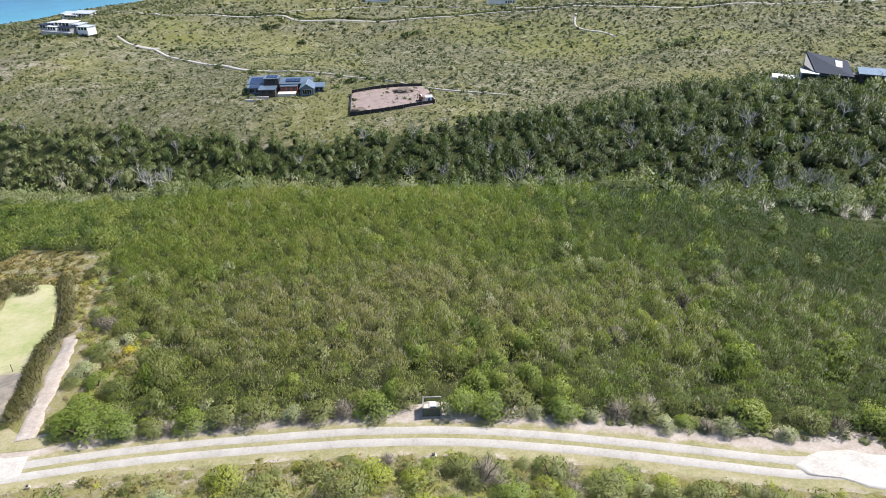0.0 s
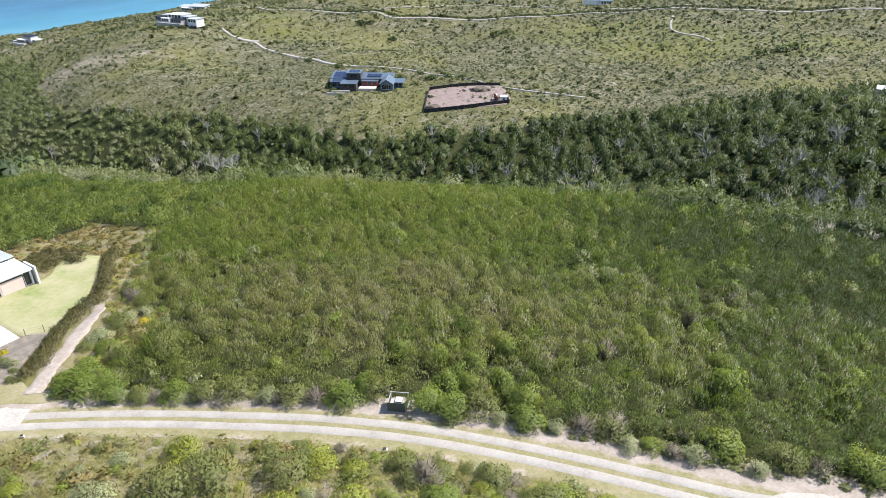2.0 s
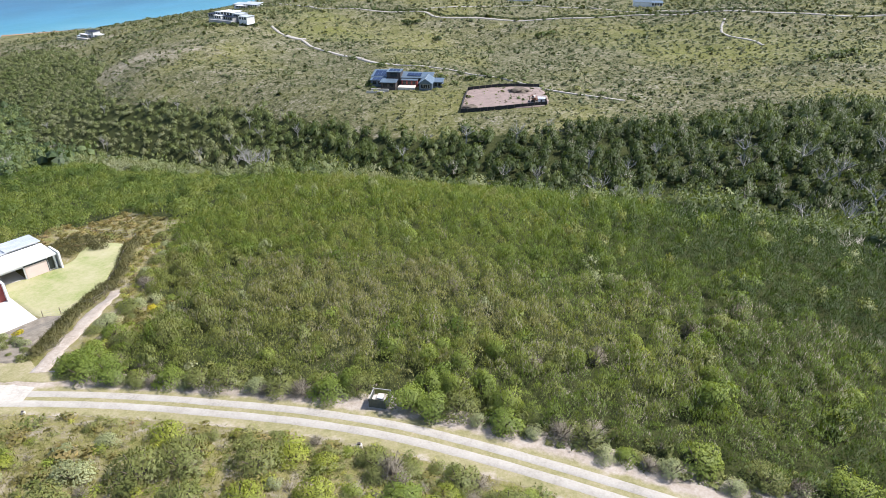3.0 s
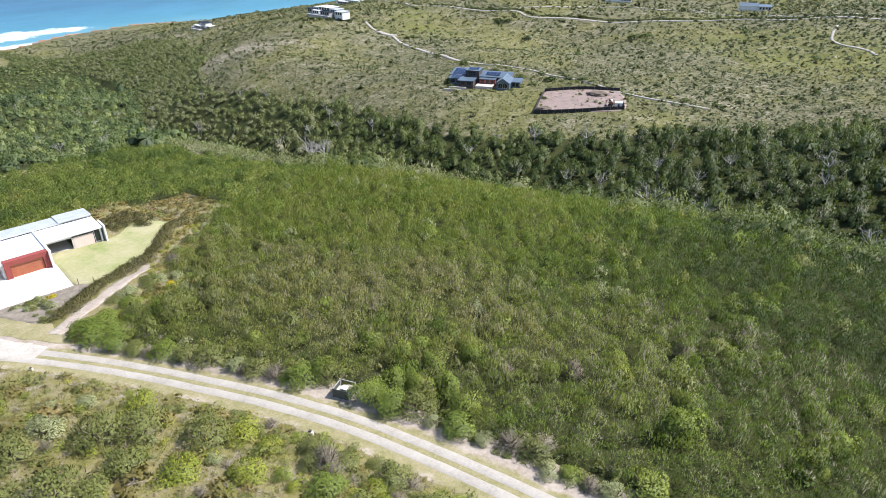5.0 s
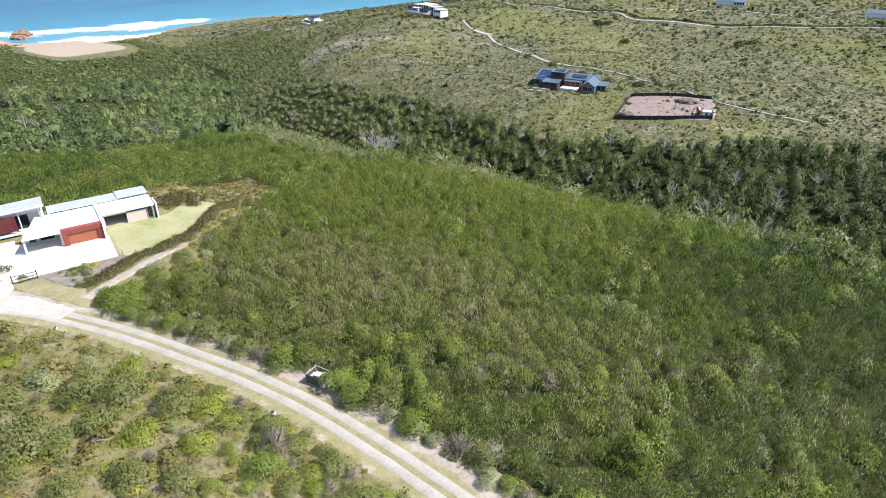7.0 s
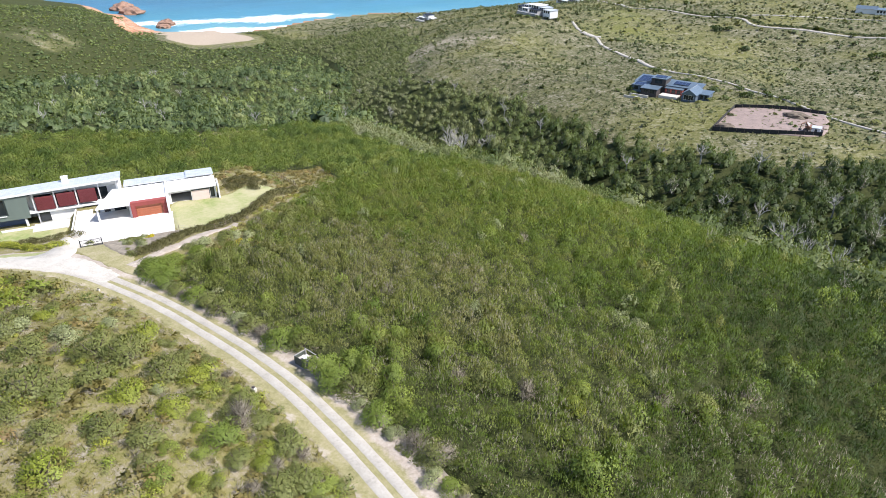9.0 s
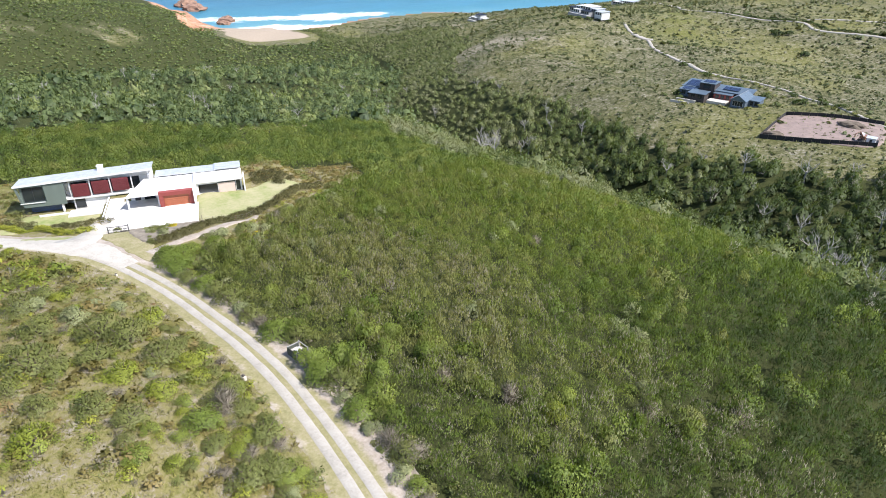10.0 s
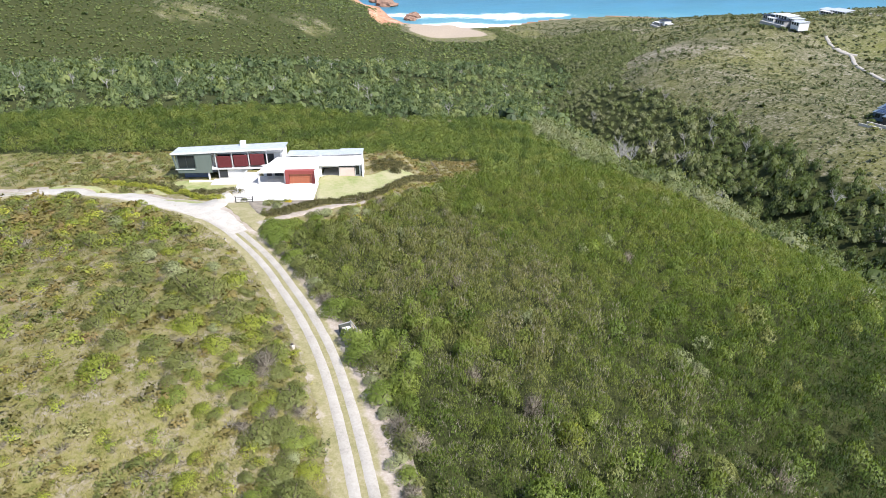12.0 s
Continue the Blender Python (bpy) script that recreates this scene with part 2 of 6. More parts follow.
def sea_material():
    m, t, p = nodes("sea_water")
    pos = where(t)
    sep = t.nodes.new("ShaderNodeSeparateXYZ")
    link(t, pos, sep.inputs[0])
    # out from the beach, along (-0.88, 0.47)
    out = sums(t, "ADD", sums(t, "MULTIPLY", sums(t, "ADD", sep.outputs[0], 955.0), -0.90), sums(t, "MULTIPLY", sums(t, "SUBTRACT", sep.outputs[1], 560.0), 0.43))
    swell = grain(t, 0.02, 4.0, 0.6, (1.0, 0.35, 1.0))
    wob = sums(t, "ADD", out, sums(t, "MULTIPLY", sums(t, "SUBTRACT", grain(t, 0.012, 4.0, 0.6), 0.5), 150.0))
    depth = sums(t, "DIVIDE", wob, 900.0)
    col = ramp(t, depth, [(0.0, (0.13, 0.29, 0.31)), (0.22, (0.032, 0.17, 0.235)), (0.5, (0.011, 0.098, 0.175)), (1.0, (0.006, 0.062, 0.145))])
    col = mix(t, ramp(t, swell, [(0.42, grey(0)), (0.7, grey(0.35))]), col, (0.04, 0.20, 0.34))
    fine = grain(t, 0.06, 5.0, 0.7, (1.0, 0.5, 1.0))
    reach = t.nodes.new("ShaderNodeVectorMath")
    reach.operation = "DISTANCE"
    link(t, pos, reach.inputs[0])
    reach.inputs[1].default_value = (-1050.0, 610.0, SEA)
    cove = ramp(t, sums(t, "DIVIDE", reach.outputs["Value"], 500.0), [(0.46, grey(1.0)), (0.78, grey(0.0))])
    lines = t.nodes.new("ShaderNodeMath")
    lines.operation = "SINE"
    link(t, sums(t, "MULTIPLY", wob, 0.052), lines.inputs[0])
    surf = sums(t, "ADD", sums(t, "MULTIPLY", lines.outputs[0], 0.24), sums(t, "MULTIPLY", sums(t, "ADD", sums(t, "MULTIPLY", fine, 0.6), sums(t, "MULTIPLY", grain(t, 0.22, 4.0, 0.7), 0.5)), 1.15))
    shore = ramp(t, sums(t, "DIVIDE", wob, 420.0), [(0.0, grey(0.75)), (0.10, grey(0.55)), (0.42, grey(0.42)), (0.62, grey(0.0))])
    foam = ramp(t, sums(t, "MULTIPLY", sums(t, "ADD", sums(t, "MULTIPLY", surf, cove), sums(t, "MULTIPLY", sums(t, "MULTIPLY", shore, cove), 0.75)), 0.6), [(0.58, grey(0)), (0.76, grey(1))])
    link(t, mix(t, foam, col, (0.86, 0.90, 0.92)), p.inputs["Base Color"])
    p.inputs["Roughness"].default_value = 0.35
    p.inputs["Specular IOR Level"].default_value = 0.25
    relief(t, p, fine, 0.5, 1.2)
    return m


def glass_material():
    m, t, p = nodes("dark_glazing")
    p.inputs["Base Color"].default_value = (0.02, 0.026, 0.03, 1)
    p.inputs["Roughness"].default_value = 0.06
    link(t, ramp(t, grain(t, 0.8), [(0.3, grey(0.04)), (0.7, grey(0.12))]), p.inputs["Roughness"])
    return m


def seams_material(name, col, pitch, axis, rough=0.4, metal=0.4):
    """Sheet metal with standing ribs in the thing's own metres."""
    m, t, p = nodes(name)
    sep = t.nodes.new("ShaderNodeSeparateXYZ")
    link(t, t.nodes.new("ShaderNodeTexCoord").outputs["Object"], sep.inputs[0])
    w = sums(t, "PINGPONG", sep.outputs[axis], pitch / 2)
    line = ramp(t, sums(t, "DIVIDE", w, pitch / 2), [(0.0, grey(0)), (0.12, grey(1))])
    dirt = grain(t, 0.9, 5.0, 0.65)
    c = ramp(t, dirt, [(0.3, tuple(v * 0.82 for v in col)), (0.7, tuple(min(1.0, v * 1.1) for v in col))])
    link(t, mix(t, line, tuple(v * 0.75 for v in col), c), p.inputs["Base Color"])
    p.inputs["Roughness"].default_value, p.inputs["Metallic"].default_value = rough, metal
    p.inputs["Specular IOR Level"].default_value = 0.2
    relief(t, p, line, 0.5, 0.03)
    return m


GROUND, VERGE, CONCRETE, LAWN, WATER = ground_material(), verge_material(), concrete_material("track_concrete", 0.93), lawn_material(), sea_material()
APRON = concrete_material("pale_gravel", 1.1)
FAR_PATH = concrete_material("far_gravel", 0.78)
WHITE = plain("white_plaster", (0.70, 0.69, 0.67), 0.75, 0, 0.05, 0.6, 0.01, True)
PAVING = plain("pale_paving", (0.56, 0.535, 0.495), 0.85, 0, 0.07, 0.8, 0.01)
ROOF_PALE = seams_material("pale_metal_roof", (0.58, 0.60, 0.62), 0.45, 0)
ROOF_BLUE = seams_material("blue_grey_metal_roof", (0.135, 0.18, 0.225), 0.45, 1)
ROOF_DARK = seams_material("dark_slate_roof", (0.016, 0.024, 0.042), 0.5, 0, 0.75, 0.0)
GREEN_GREY = plain("green_grey_cladding", (0.135, 0.165, 0.145), 0.6, 0, 0.08, 0.8, 0, True)
MAROON = plain("maroon_shutter", (0.15, 0.028, 0.032), 0.55, 0, 0.12, 0.9, 0, True)
RED_FRAME = plain("red_brown_render", (0.26, 0.055, 0.045), 0.7, 0, 0.1, 0.8)
ORANGE = plain("orange_timber_door", (0.36, 0.115, 0.055), 0.55, 0, 0.14, 1.4, 0, True)
PINK = plain("pale_pink_door", (0.66, 0.52, 0.46), 0.6, 0, 0.06, 1.0)
CHARCOAL = plain("charcoal_paint", (0.035, 0.038, 0.042), 0.5, 0, 0.2, 1.0)
DARKWALL = plain("dark_timber_wall", (0.055, 0.045, 0.042), 0.7, 0, 0.25, 1.0, 0, True)
BLUE_WALL = plain("blue_grey_wall", (0.10, 0.13, 0.17), 0.6, 0, 0.12, 0.9)
GREY_WALL = plain("grey_stone_wall", (0.34, 0.33, 0.32), 0.85, 0, 0.2, 1.2, 0.02)
# dark blue: the shade below the overhanging box, put into the wall colour
SHADED_BLUE = plain("blue_shaded_wall", (0.10, 0.14, 0.24), 0.6, 0, 0.1, 0.9)
GLASS = glass_material()
PANEL = plain("solar_panel", (0.012, 0.022, 0.06), 0.15, 0, 0.3, 1.0)
STEEL = plain("galvanised_steel", (0.42, 0.43, 0.43), 0.45, 0.7, 0.1, 3.0)
POST = plain("weathered_post", (0.22, 0.17, 0.12), 0.9, 0, 0.3, 4.0)
SLAT = plain("grey_green_slat", (0.075, 0.085, 0.07), 0.8, 0, 0.25, 5.0, 0, True)
BARK = plain("brown_bark", (0.12, 0.095, 0.07), 0.95, 0, 0.3, 3.0)
DEAD = plain("bleached_wood", (0.36, 0.34, 0.31), 0.9, 0, 0.22, 2.0)
STONE = plain("pale_stone", (0.5, 0.46, 0.40), 0.9, 0, 0.25, 3.0, 0.03)
BEDDING = plain("brown_mulch", (0.205, 0.175, 0.135), 0.95, 0, 0.42, 1.1, 0.06)
CLAY = plain("raw_clay_soil", (0.225, 0.170, 0.148), 0.95, 0, 0.25, 0.35, 0.08)
NETTING = plain("dark_shade_netting", (0.025, 0.025, 0.026), 0.9, 0, 0.3, 2.0)
YELLOW = plain("dusty_orange_paint", (0.17, 0.085, 0.05), 0.5, 0, 0.15, 2.0)
SEA_ROCK = plain("orange_sea_rock", (0.24, 0.145, 0.10), 0.95, 0, 0.45, 0.12, 0.6)
RUBBER = plain("rubber", (0.02, 0.02, 0.02), 0.8, 0, 0.2, 4.0)

THICKET = foliage("thicket_leaves", [(0.04, (0.030, 0.056, 0.008)), (0.34, (0.100, 0.150, 0.021)), (0.56, (0.156, 0.196, 0.038)), (0.78, (0.205, 0.212, 0.072)), (0.95, (0.23, 0.22, 0.11))], 0.40, 0.08, 0.4, (0.78, 1.16))
GLOSSY = foliage("bright_bush_leaves", [(0.1, (0.125, 0.180, 0.034)), (0.5, (0.215, 0.275, 0.055)), (0.9, (0.300, 0.345, 0.075))], 0.40, 0.15)
DULL = foliage("dull_bush_leaves", [(0.1, (0.142, 0.168, 0.044)), (0.5, (0.208, 0.220, 0.068)), (0.9, (0.28, 0.262, 0.112))], 0.22, 0.15)
SILVER = foliage("silvery_bush_leaves", [(0.1, (0.22, 0.25, 0.12)), (0.5, (0.33, 0.355, 0.18)), (0.9, (0.45, 0.45, 0.29))], 0.28, 0.15)
LIME = foliage("lime_bush_leaves", [(0.1, (0.20, 0.250, 0.036)), (0.5, (0.30, 0.325, 0.046)), (0.9, (0.40, 0.40, 0.065))], 0.27, 0.15)
TWIGGY = foliage("dry_twigs", [(0.1, (0.17, 0.150, 0.115)), (0.5, (0.255, 0.225, 0.175)), (0.9, (0.34, 0.305, 0.25))], 0.10, 0.3)
GOLD = foliage("yellow_flowering_bush", [(0.1, (0.36, 0.30, 0.02)), (0.9, (0.55, 0.47, 0.03))], 0.3, 0.2)
RUSTY = foliage("rusty_heath", [(0.1, (0.18, 0.165, 0.05)), (0.45, (0.25, 0.20, 0.07)), (0.7, (0.26, 0.175, 0.09)), (0.95, (0.22, 0.24, 0.06))], 0.3, 0.12, 0.9)
REED = foliage("reed_tufts", [(0.1, (0.095, 0.092, 0.034)), (0.5, (0.145, 0.135, 0.052)), (0.9, (0.20, 0.175, 0.075))], 0.3, 0.2)
VELD = foliage("veld_grass", [(0.1, (0.17, 0.17, 0.045)), (0.4, (0.27, 0.26, 0.07)), (0.7, (0.35, 0.305, 0.135)), (0.95, (0.41, 0.35, 0.22))], 0.36, 0.12, 0.9)
WOODS = foliage("ravine_leaves", [(0.1, (0.042, 0.066, 0.016)), (0.35, (0.082, 0.116, 0.030)), (0.62, (0.150, 0.182, 0.066)), (0.85, (0.225, 0.240, 0.130)), (0.97, (0.30, 0.295, 0.21))], 0.36, 0.03, 0.4, (0.80, 1.10))
# blue raised in the stops: haze over valley and headland, mixed into the leaves
FARWOODS = foliage("hazy_valley_leaves", [(0.05, (0.060, 0.092, 0.036)), (0.4, (0.138, 0.182, 0.072)), (0.75, (0.205, 0.245, 0.082)), (0.97, (0.35, 0.345, 0.22))], 0.36, 0.02, 0.5, (0.80, 1.12))
HEATH = foliage("hillside_heath", [(0.1, (0.075, 0.098, 0.036)), (0.4, (0.128, 0.148, 0.060)), (0.62, (0.185, 0.188, 0.092)), (0.88, (0.29, 0.27, 0.19))], 0.22, 0.012, 0.9)
DRYWOOD = foliage("bleached_scrub", [(0.1, (0.26, 0.245, 0.21)), (0.6, (0.40, 0.385, 0.34)), (0.95, (0.52, 0.50, 0.46))], 0.1, 0.1)
THICKET_FAR = foliage("smooth_thicket_leaves", [(0.08, (0.075, 0.118, 0.026)), (0.34, (0.152, 0.200, 0.044)), (0.56, (0.200, 0.232, 0.060)), (0.74, (0.240, 0.232, 0.085)), (0.92, (0.27, 0.24, 0.14))], 0.40, 0.05, 0.7, (0.78, 1.12))


# ---- building tools ----
def grid_mesh(name, verts, faces, material, extra=None, normals=None):
    """A mesh from arrays: verts (n, 3), faces (m, 3 or 4), extra point values by name."""
    me = bpy.data.meshes.new(name)
    n, (m, k) = len(verts), faces.shape
    me.vertices.add(n)
    me.vertices.foreach_set("co", np.ascontiguousarray(verts, np.float32).ravel())
    me.loops.add(m * k)
    me.loops.foreach_set("vertex_index", np.ascontiguousarray(faces, np.int32).ravel())
    me.polygons.add(m)
    me.polygons.foreach_set("loop_start", np.arange(0, m * k, k, dtype=np.int32))
    me.update(calc_edges=True)
    for key, v in (extra or {}).items():
        a = me.attributes.new(key, "FLOAT", "POINT")
        a.data.foreach_set("value", np.ascontiguousarray(v, np.float32).ravel())
    if normals is not None:
        a = me.attributes.new("custom_normal", "FLOAT_VECTOR", "POINT")
        a.data.foreach_set("vector", np.ascontiguousarray(normals, np.float32).ravel())
    me.materials.append(material)
    return me


def smooth_all(me):
    me.polygons.foreach_set("use_smooth", np.ones(len(me.polygons), dtype=bool))
    return me


def part(name, bm, material, parent=None, label=""):
    me = bpy.data.meshes.new(name)
    bm.to_mesh(me)
    bm.free()
    me.materials.append(material)
    ob = new(name, me)
    ob.parent = parent
    if label:
        ob["label"] = label
    return ob


def box(x0, y0, z0, x1, y1, z1, bevel=0.0, bm=None):
    bm = bm or bmesh.new()
    r = bmesh.ops.create_cube(bm, size=1.0)
    for v in r["verts"]:
        v.co = ((x0 + x1) / 2 + v.co.x * (x1 - x0), (y0 + y1) / 2 + v.co.y * (y1 - y0), (z0 + z1) / 2 + v.co.z * (z1 - z0))
    if bevel:
        es = list({e for v in r["verts"] for e in v.link_edges})
        bmesh.ops.bevel(bm, geom=es, offset=bevel, segments=2, affect="EDGES", profile=0.5)
    return bm


def slab(corners, thick):
    """A thick plate over four or more (x, y, z) corners, given counter-clockwise from above."""
    bm = bmesh.new()
    top = [bm.verts.new(c) for c in corners]
    low = [bm.verts.new((c[0], c[1], c[2] - thick)) for c in corners]
    bm.faces.new(top)
    bm.faces.new(low[::-1])
    for i in range(len(corners)):
        j = (i + 1) % len(corners)
        bm.faces.new((top[i], low[i], low[j], top[j]))
    return bm


def tube(points, radii, sides=6, bm=None):
    """A tapering limb along points."""
    bm = bm or bmesh.new()
    rings = []
    for i, p in enumerate(points):
        p = Vector(p)
        a = Vector(points[min(i + 1, len(points) - 1)]) - Vector(points[max(i - 1, 0)])
        q = a.to_track_quat("Z", "Y")
        rings.append([bm.verts.new(p + q @ Vector((math.cos(6.2832 * k / sides), math.sin(6.2832 * k / sides), 0)) * radii[i]) for k in range(sides)])
    for a, b in zip(rings, rings[1:]):
        for k in range(sides):
            bm.faces.new((a[k], a[(k + 1) % sides], b[(k + 1) % sides], b[k]))
    bm.faces.new(rings[0][::-1])
    bm.faces.new(rings[-1])
    return bm


def thing(name, place, turn=0.0, label="", category="", group="", kind=""):
    ob = new(name)
    ob.matrix_world = pose(*place, 0, 0, turn)
    return tagged(ob, label, category, group, kind)


def flow(points, step):
    """A smooth line through (x, y) points, at even steps, with its left-hand normals."""
    p = np.array([points[0], *points, points[-1]], float)
    out = []
    for a, b, c, d in zip(p, p[1:], p[2:], p[3:]):
        u = np.linspace(0, 1, 24, endpoint=False)[:, None]
        out.append(0.5 * (2 * b + (c - a) * u + (2 * a - 5 * b + 4 * c - d) * u ** 2 + (3 * b - a - 3 * c + d) * u ** 3))
    q = np.vstack([*out, p[-1:]])
    s = np.concatenate([[0], np.cumsum(np.hypot(*np.diff(q, axis=0).T))])
    k = np.linspace(0, s[-1], max(2, int(s[-1] / step)))
    q = np.stack([np.interp(k, s, q[:, i]) for i in (0, 1)], 1)
    g = np.gradient(q, axis=0)
    g /= np.linalg.norm(g, axis=1)[:, None]
    return q, np.stack([-g[:, 1], g[:, 0]], 1)


def ribbon(name, points, offsets, step, lift, material, ragged=0.0, side=None, thick=0.0):
    """A strip laid over the land; offsets: metres to the left of the line, each a number or an array along it."""
    q, nrm = flow(points, step)
    k = np.arange(len(q)) * step
    cols = []
    for i, o in enumerate(offsets):
        o = np.broadcast_to(np.asarray(o, float), len(q)).copy()
        if ragged and i in (0, len(offsets) - 1):
            o += ragged * (wave(k, k * 0.3 + 40 * i, 5.0, 1.0 + i) + 0.7 * wave(k, k * 0.4, 1.7, 2.0 + i))
        xy = q + nrm * o[:, None]
        cols.append(np.column_stack([xy, land(xy[:, 0], xy[:, 1]) + lift]))
    if thick:
        cols = [cols[0] - (0, 0, thick), *cols, cols[-1] - (0, 0, thick)]
    else:
        # run the edges out into the ground
        w = np.column_stack([nrm * math.copysign(0.14, cols[-1][0, :2] @ nrm[0] - cols[0][0, :2] @ nrm[0]), np.full(len(q), 0.0)])
        cols = [cols[0] - w - (0, 0, lift + 0.05), *cols, cols[-1] + w - (0, 0, lift + 0.05)]
        side = [side[0], *side, side[-1]] if side is not None else None
    v = np.stack(cols, 1)
    n, m = v.shape[:2]
    i = np.arange((n - 1) * m).reshape(n - 1, m)[:, :-1].ravel()
    f = np.stack([i, i + m, i + m + 1, i + 1], 1)
    extra = {"side": np.tile(side, n)} if side is not None else None
    me = smooth_all(grid_mesh(name, v.reshape(-1, 3), f, material, extra))
    if thick:
        me.polygons.foreach_set("use_smooth", np.zeros(len(me.polygons), dtype=bool))
    return new(name, me)


def unit2(v):
    return v / np.maximum(np.hypot(v[:, 0], v[:, 1]), 1e-9)[:, None]


def patch(name, outline, lift, material, cell=1.0, edge=0.0):
    """A level-following patch of ground inside an outline of (x, y)."""
    o = np.array(outline, float)
    c = o.mean(0)
    ring, _ = flow([*outline, outline[0]], cell)
    out = [np.array([[c[0], c[1]]])]
    steps = max(3, int(np.hypot(*(o - c).T).max() / cell))
    for s in range(1, steps + 1):
        out.append(c + (ring - c) * s / steps)
    m = len(ring)
    v = np.vstack(out)
    if edge:
        v[-m:] += edge * np.stack([wave(v[-m:, 0], v[-m:, 1], 4.0, 1.3), wave(v[-m:, 1], v[-m:, 0], 3.0, 2.1)], 1)
    v = np.column_stack([v, land(v[:, 0], v[:, 1]) + lift])
    hem = v[-m:] + np.column_stack([unit2(v[-m:, :2] - c) * 0.14, np.full(m, -lift - 0.05)])
    v, steps = np.vstack([v, hem]), steps + 1
    tri = [np.stack([np.zeros(m, int), 1 + np.arange(m), 1 + (np.arange(m) + 1) % m], 1)]
    for s in range(1, steps):
        a = 1 + (s - 1) * m + np.arange(m)
        b = 1 + (s - 1) * m + (np.arange(m) + 1) % m
        tri += [np.stack([a, a + m, b], 1), np.stack([b, a + m, b + m], 1)]
    f = np.vstack(tri)
    p = v[f[:, :]]
    up = np.cross(p[:, 1] - p[:, 0], p[:, 2] - p[:, 0])[:, 2] < 0
    f[up] = f[up][:, ::-1]
    return new(name, smooth_all(grid_mesh(name, v, f, material)))


# ---- the setting ----
ROAD = [(75, 20), (60, 30.5), (50, 37.2), (40, 42.5), (32, 43.6), (22, 45.7), (12, 47.5), (2, 48.8), (-8, 49.3), (-18, 49.2), (-28, 48.9), (-38, 47.5), (-48, 44.9), (-58.9, 40.3), (-64.9, 35.7), (-76.6, 27.9), (-85.9, 19.2), (-91.5, 11.4), (-93.3, 6.1), (-107.3, -9.9), (-129.3, -33.9)]
TRACK = [(-44.6, 51.0), (-45.4, 53.5), (-46.9, 58.5), (-48.6, 64.0), (-50.8, 70.0), (-53.2, 75.0), (-55.6, 80.0)]


def track_left(x, y):
    """Metres to the right of the sandy track and of its line carried on."""
    d, _, s = along(x, y, [(-43.5, 49, 0), (-49, 66, 0), (-60, 92, 0), (-74, 111, 0), (-90, 130, 0)])
    return np.where(s < 0, d, -d)


def road_gap(x, y):
    d, _, s = along(x, y, [(a, b, 0) for a, b in ROAD])
    return np.where(s < 0, d, -d)


def zones(x, y):
    """What grows where: thicket, ravine woods, valley woods, far heath."""
    d, _, s = along(x, y, RAVINE)
    north = s < 0
    c, _, cs = along(x, y, COAST)
    inland = np.where(cs > 0, -c, c)
    inland = np.where(bump(x, y, -885, 528, 120, 82) > 0.48, -1.0, inland)
    u, v = house_frame(x, y)
    gap = road_gap(x, y)
    far_w = ease((-x - 168) / 30)
    thick = (~north) & (d > 52 + 16 * ease((-x - 20) / 40) + 14 * ease((x - 48) / 30) + 5 * wave(x, y, 60, 4.0)) & (gap > 5.2 + 0.8 * wave(x, y, 11, 3.3)) & (x > -204 + 32 * ease((y - 90) / 50))
    main = track_left(x, y) > 9.5 - 4 * ease((y - 66) / 18) + 2.6 * wave(x, y, 14, 1.0) + 1.5 * wave(x, y, 6, 0.4)
    behind = (v > 44 - 15 * np.exp(-((u + 10) / 17) ** 2) + 4 * wave(x, y, 40, 2.0) + 3 * wave(x, y, 13, 0.7)) | ((u > 47) & (v > 10))
    thick &= np.where(x < -30, main | behind, True)
    wide = np.interp(x, [-720, -650, -590, -470, -400, -340, -280, -100, -60, -30, 0, 25, 50, 80, 155], [50, 95, 108, 74, 62, 52, 46, 50, 53, 61, 75, 92, 106, 120, 164]) + 7 * wave(x, y, 70, 5.0)
    woods = (north & (d < wide) & (inland > 26)) | (~north & (d <= 72) & (x > -215) & ~thick)
    valley = (~north) & (far_w > 0.3) & ~thick & (inland > 16)
    heath = north & ~woods & (inland > 12)
    return thick, woods, valley, heath


ca = np.concatenate([np.radians(np.arange(200, 405, 5.0)), np.radians(np.arange(45, 200, 0.45))])
ca = np.sort(np.mod(ca, 2 * math.pi))
rr = np.concatenate([[0.05], np.arange(2, 18, 4.0), np.arange(18, 118, 1.0), 118 * 1.0175 ** np.arange(0, 190)])
rx, ry = 20 + np.outer(rr, np.cos(ca)), 10 + np.outer(rr, np.sin(ca))
gz = land(rx, ry)
thick, woods, valley, heath = zones(rx, ry)
_, _, ss = along(rx, ry, RAVINE)
cc, _, cs = along(rx, ry, COAST)
cc = np.where(cs > 0, -cc, cc)
bay = bump(rx, ry, -885, 528, 120, 82)
gv = np.stack([rx, ry, gz], 2).reshape(-1, 3)
nr, na = rx.shape
i0 = np.arange(nr - 1)[:, None] * na + np.arange(na)[None]
i1 = np.arange(nr - 1)[:, None] * na + (np.arange(na)[None] + 1) % na
gf = np.stack([i0, i0 + na, i1 + na, i1], 2).reshape(-1, 4)
bare = np.clip(bump(rx, ry, -890, 150, 85, 100) + bump(rx, ry, -855, 302, 65, 45), 0, 1)
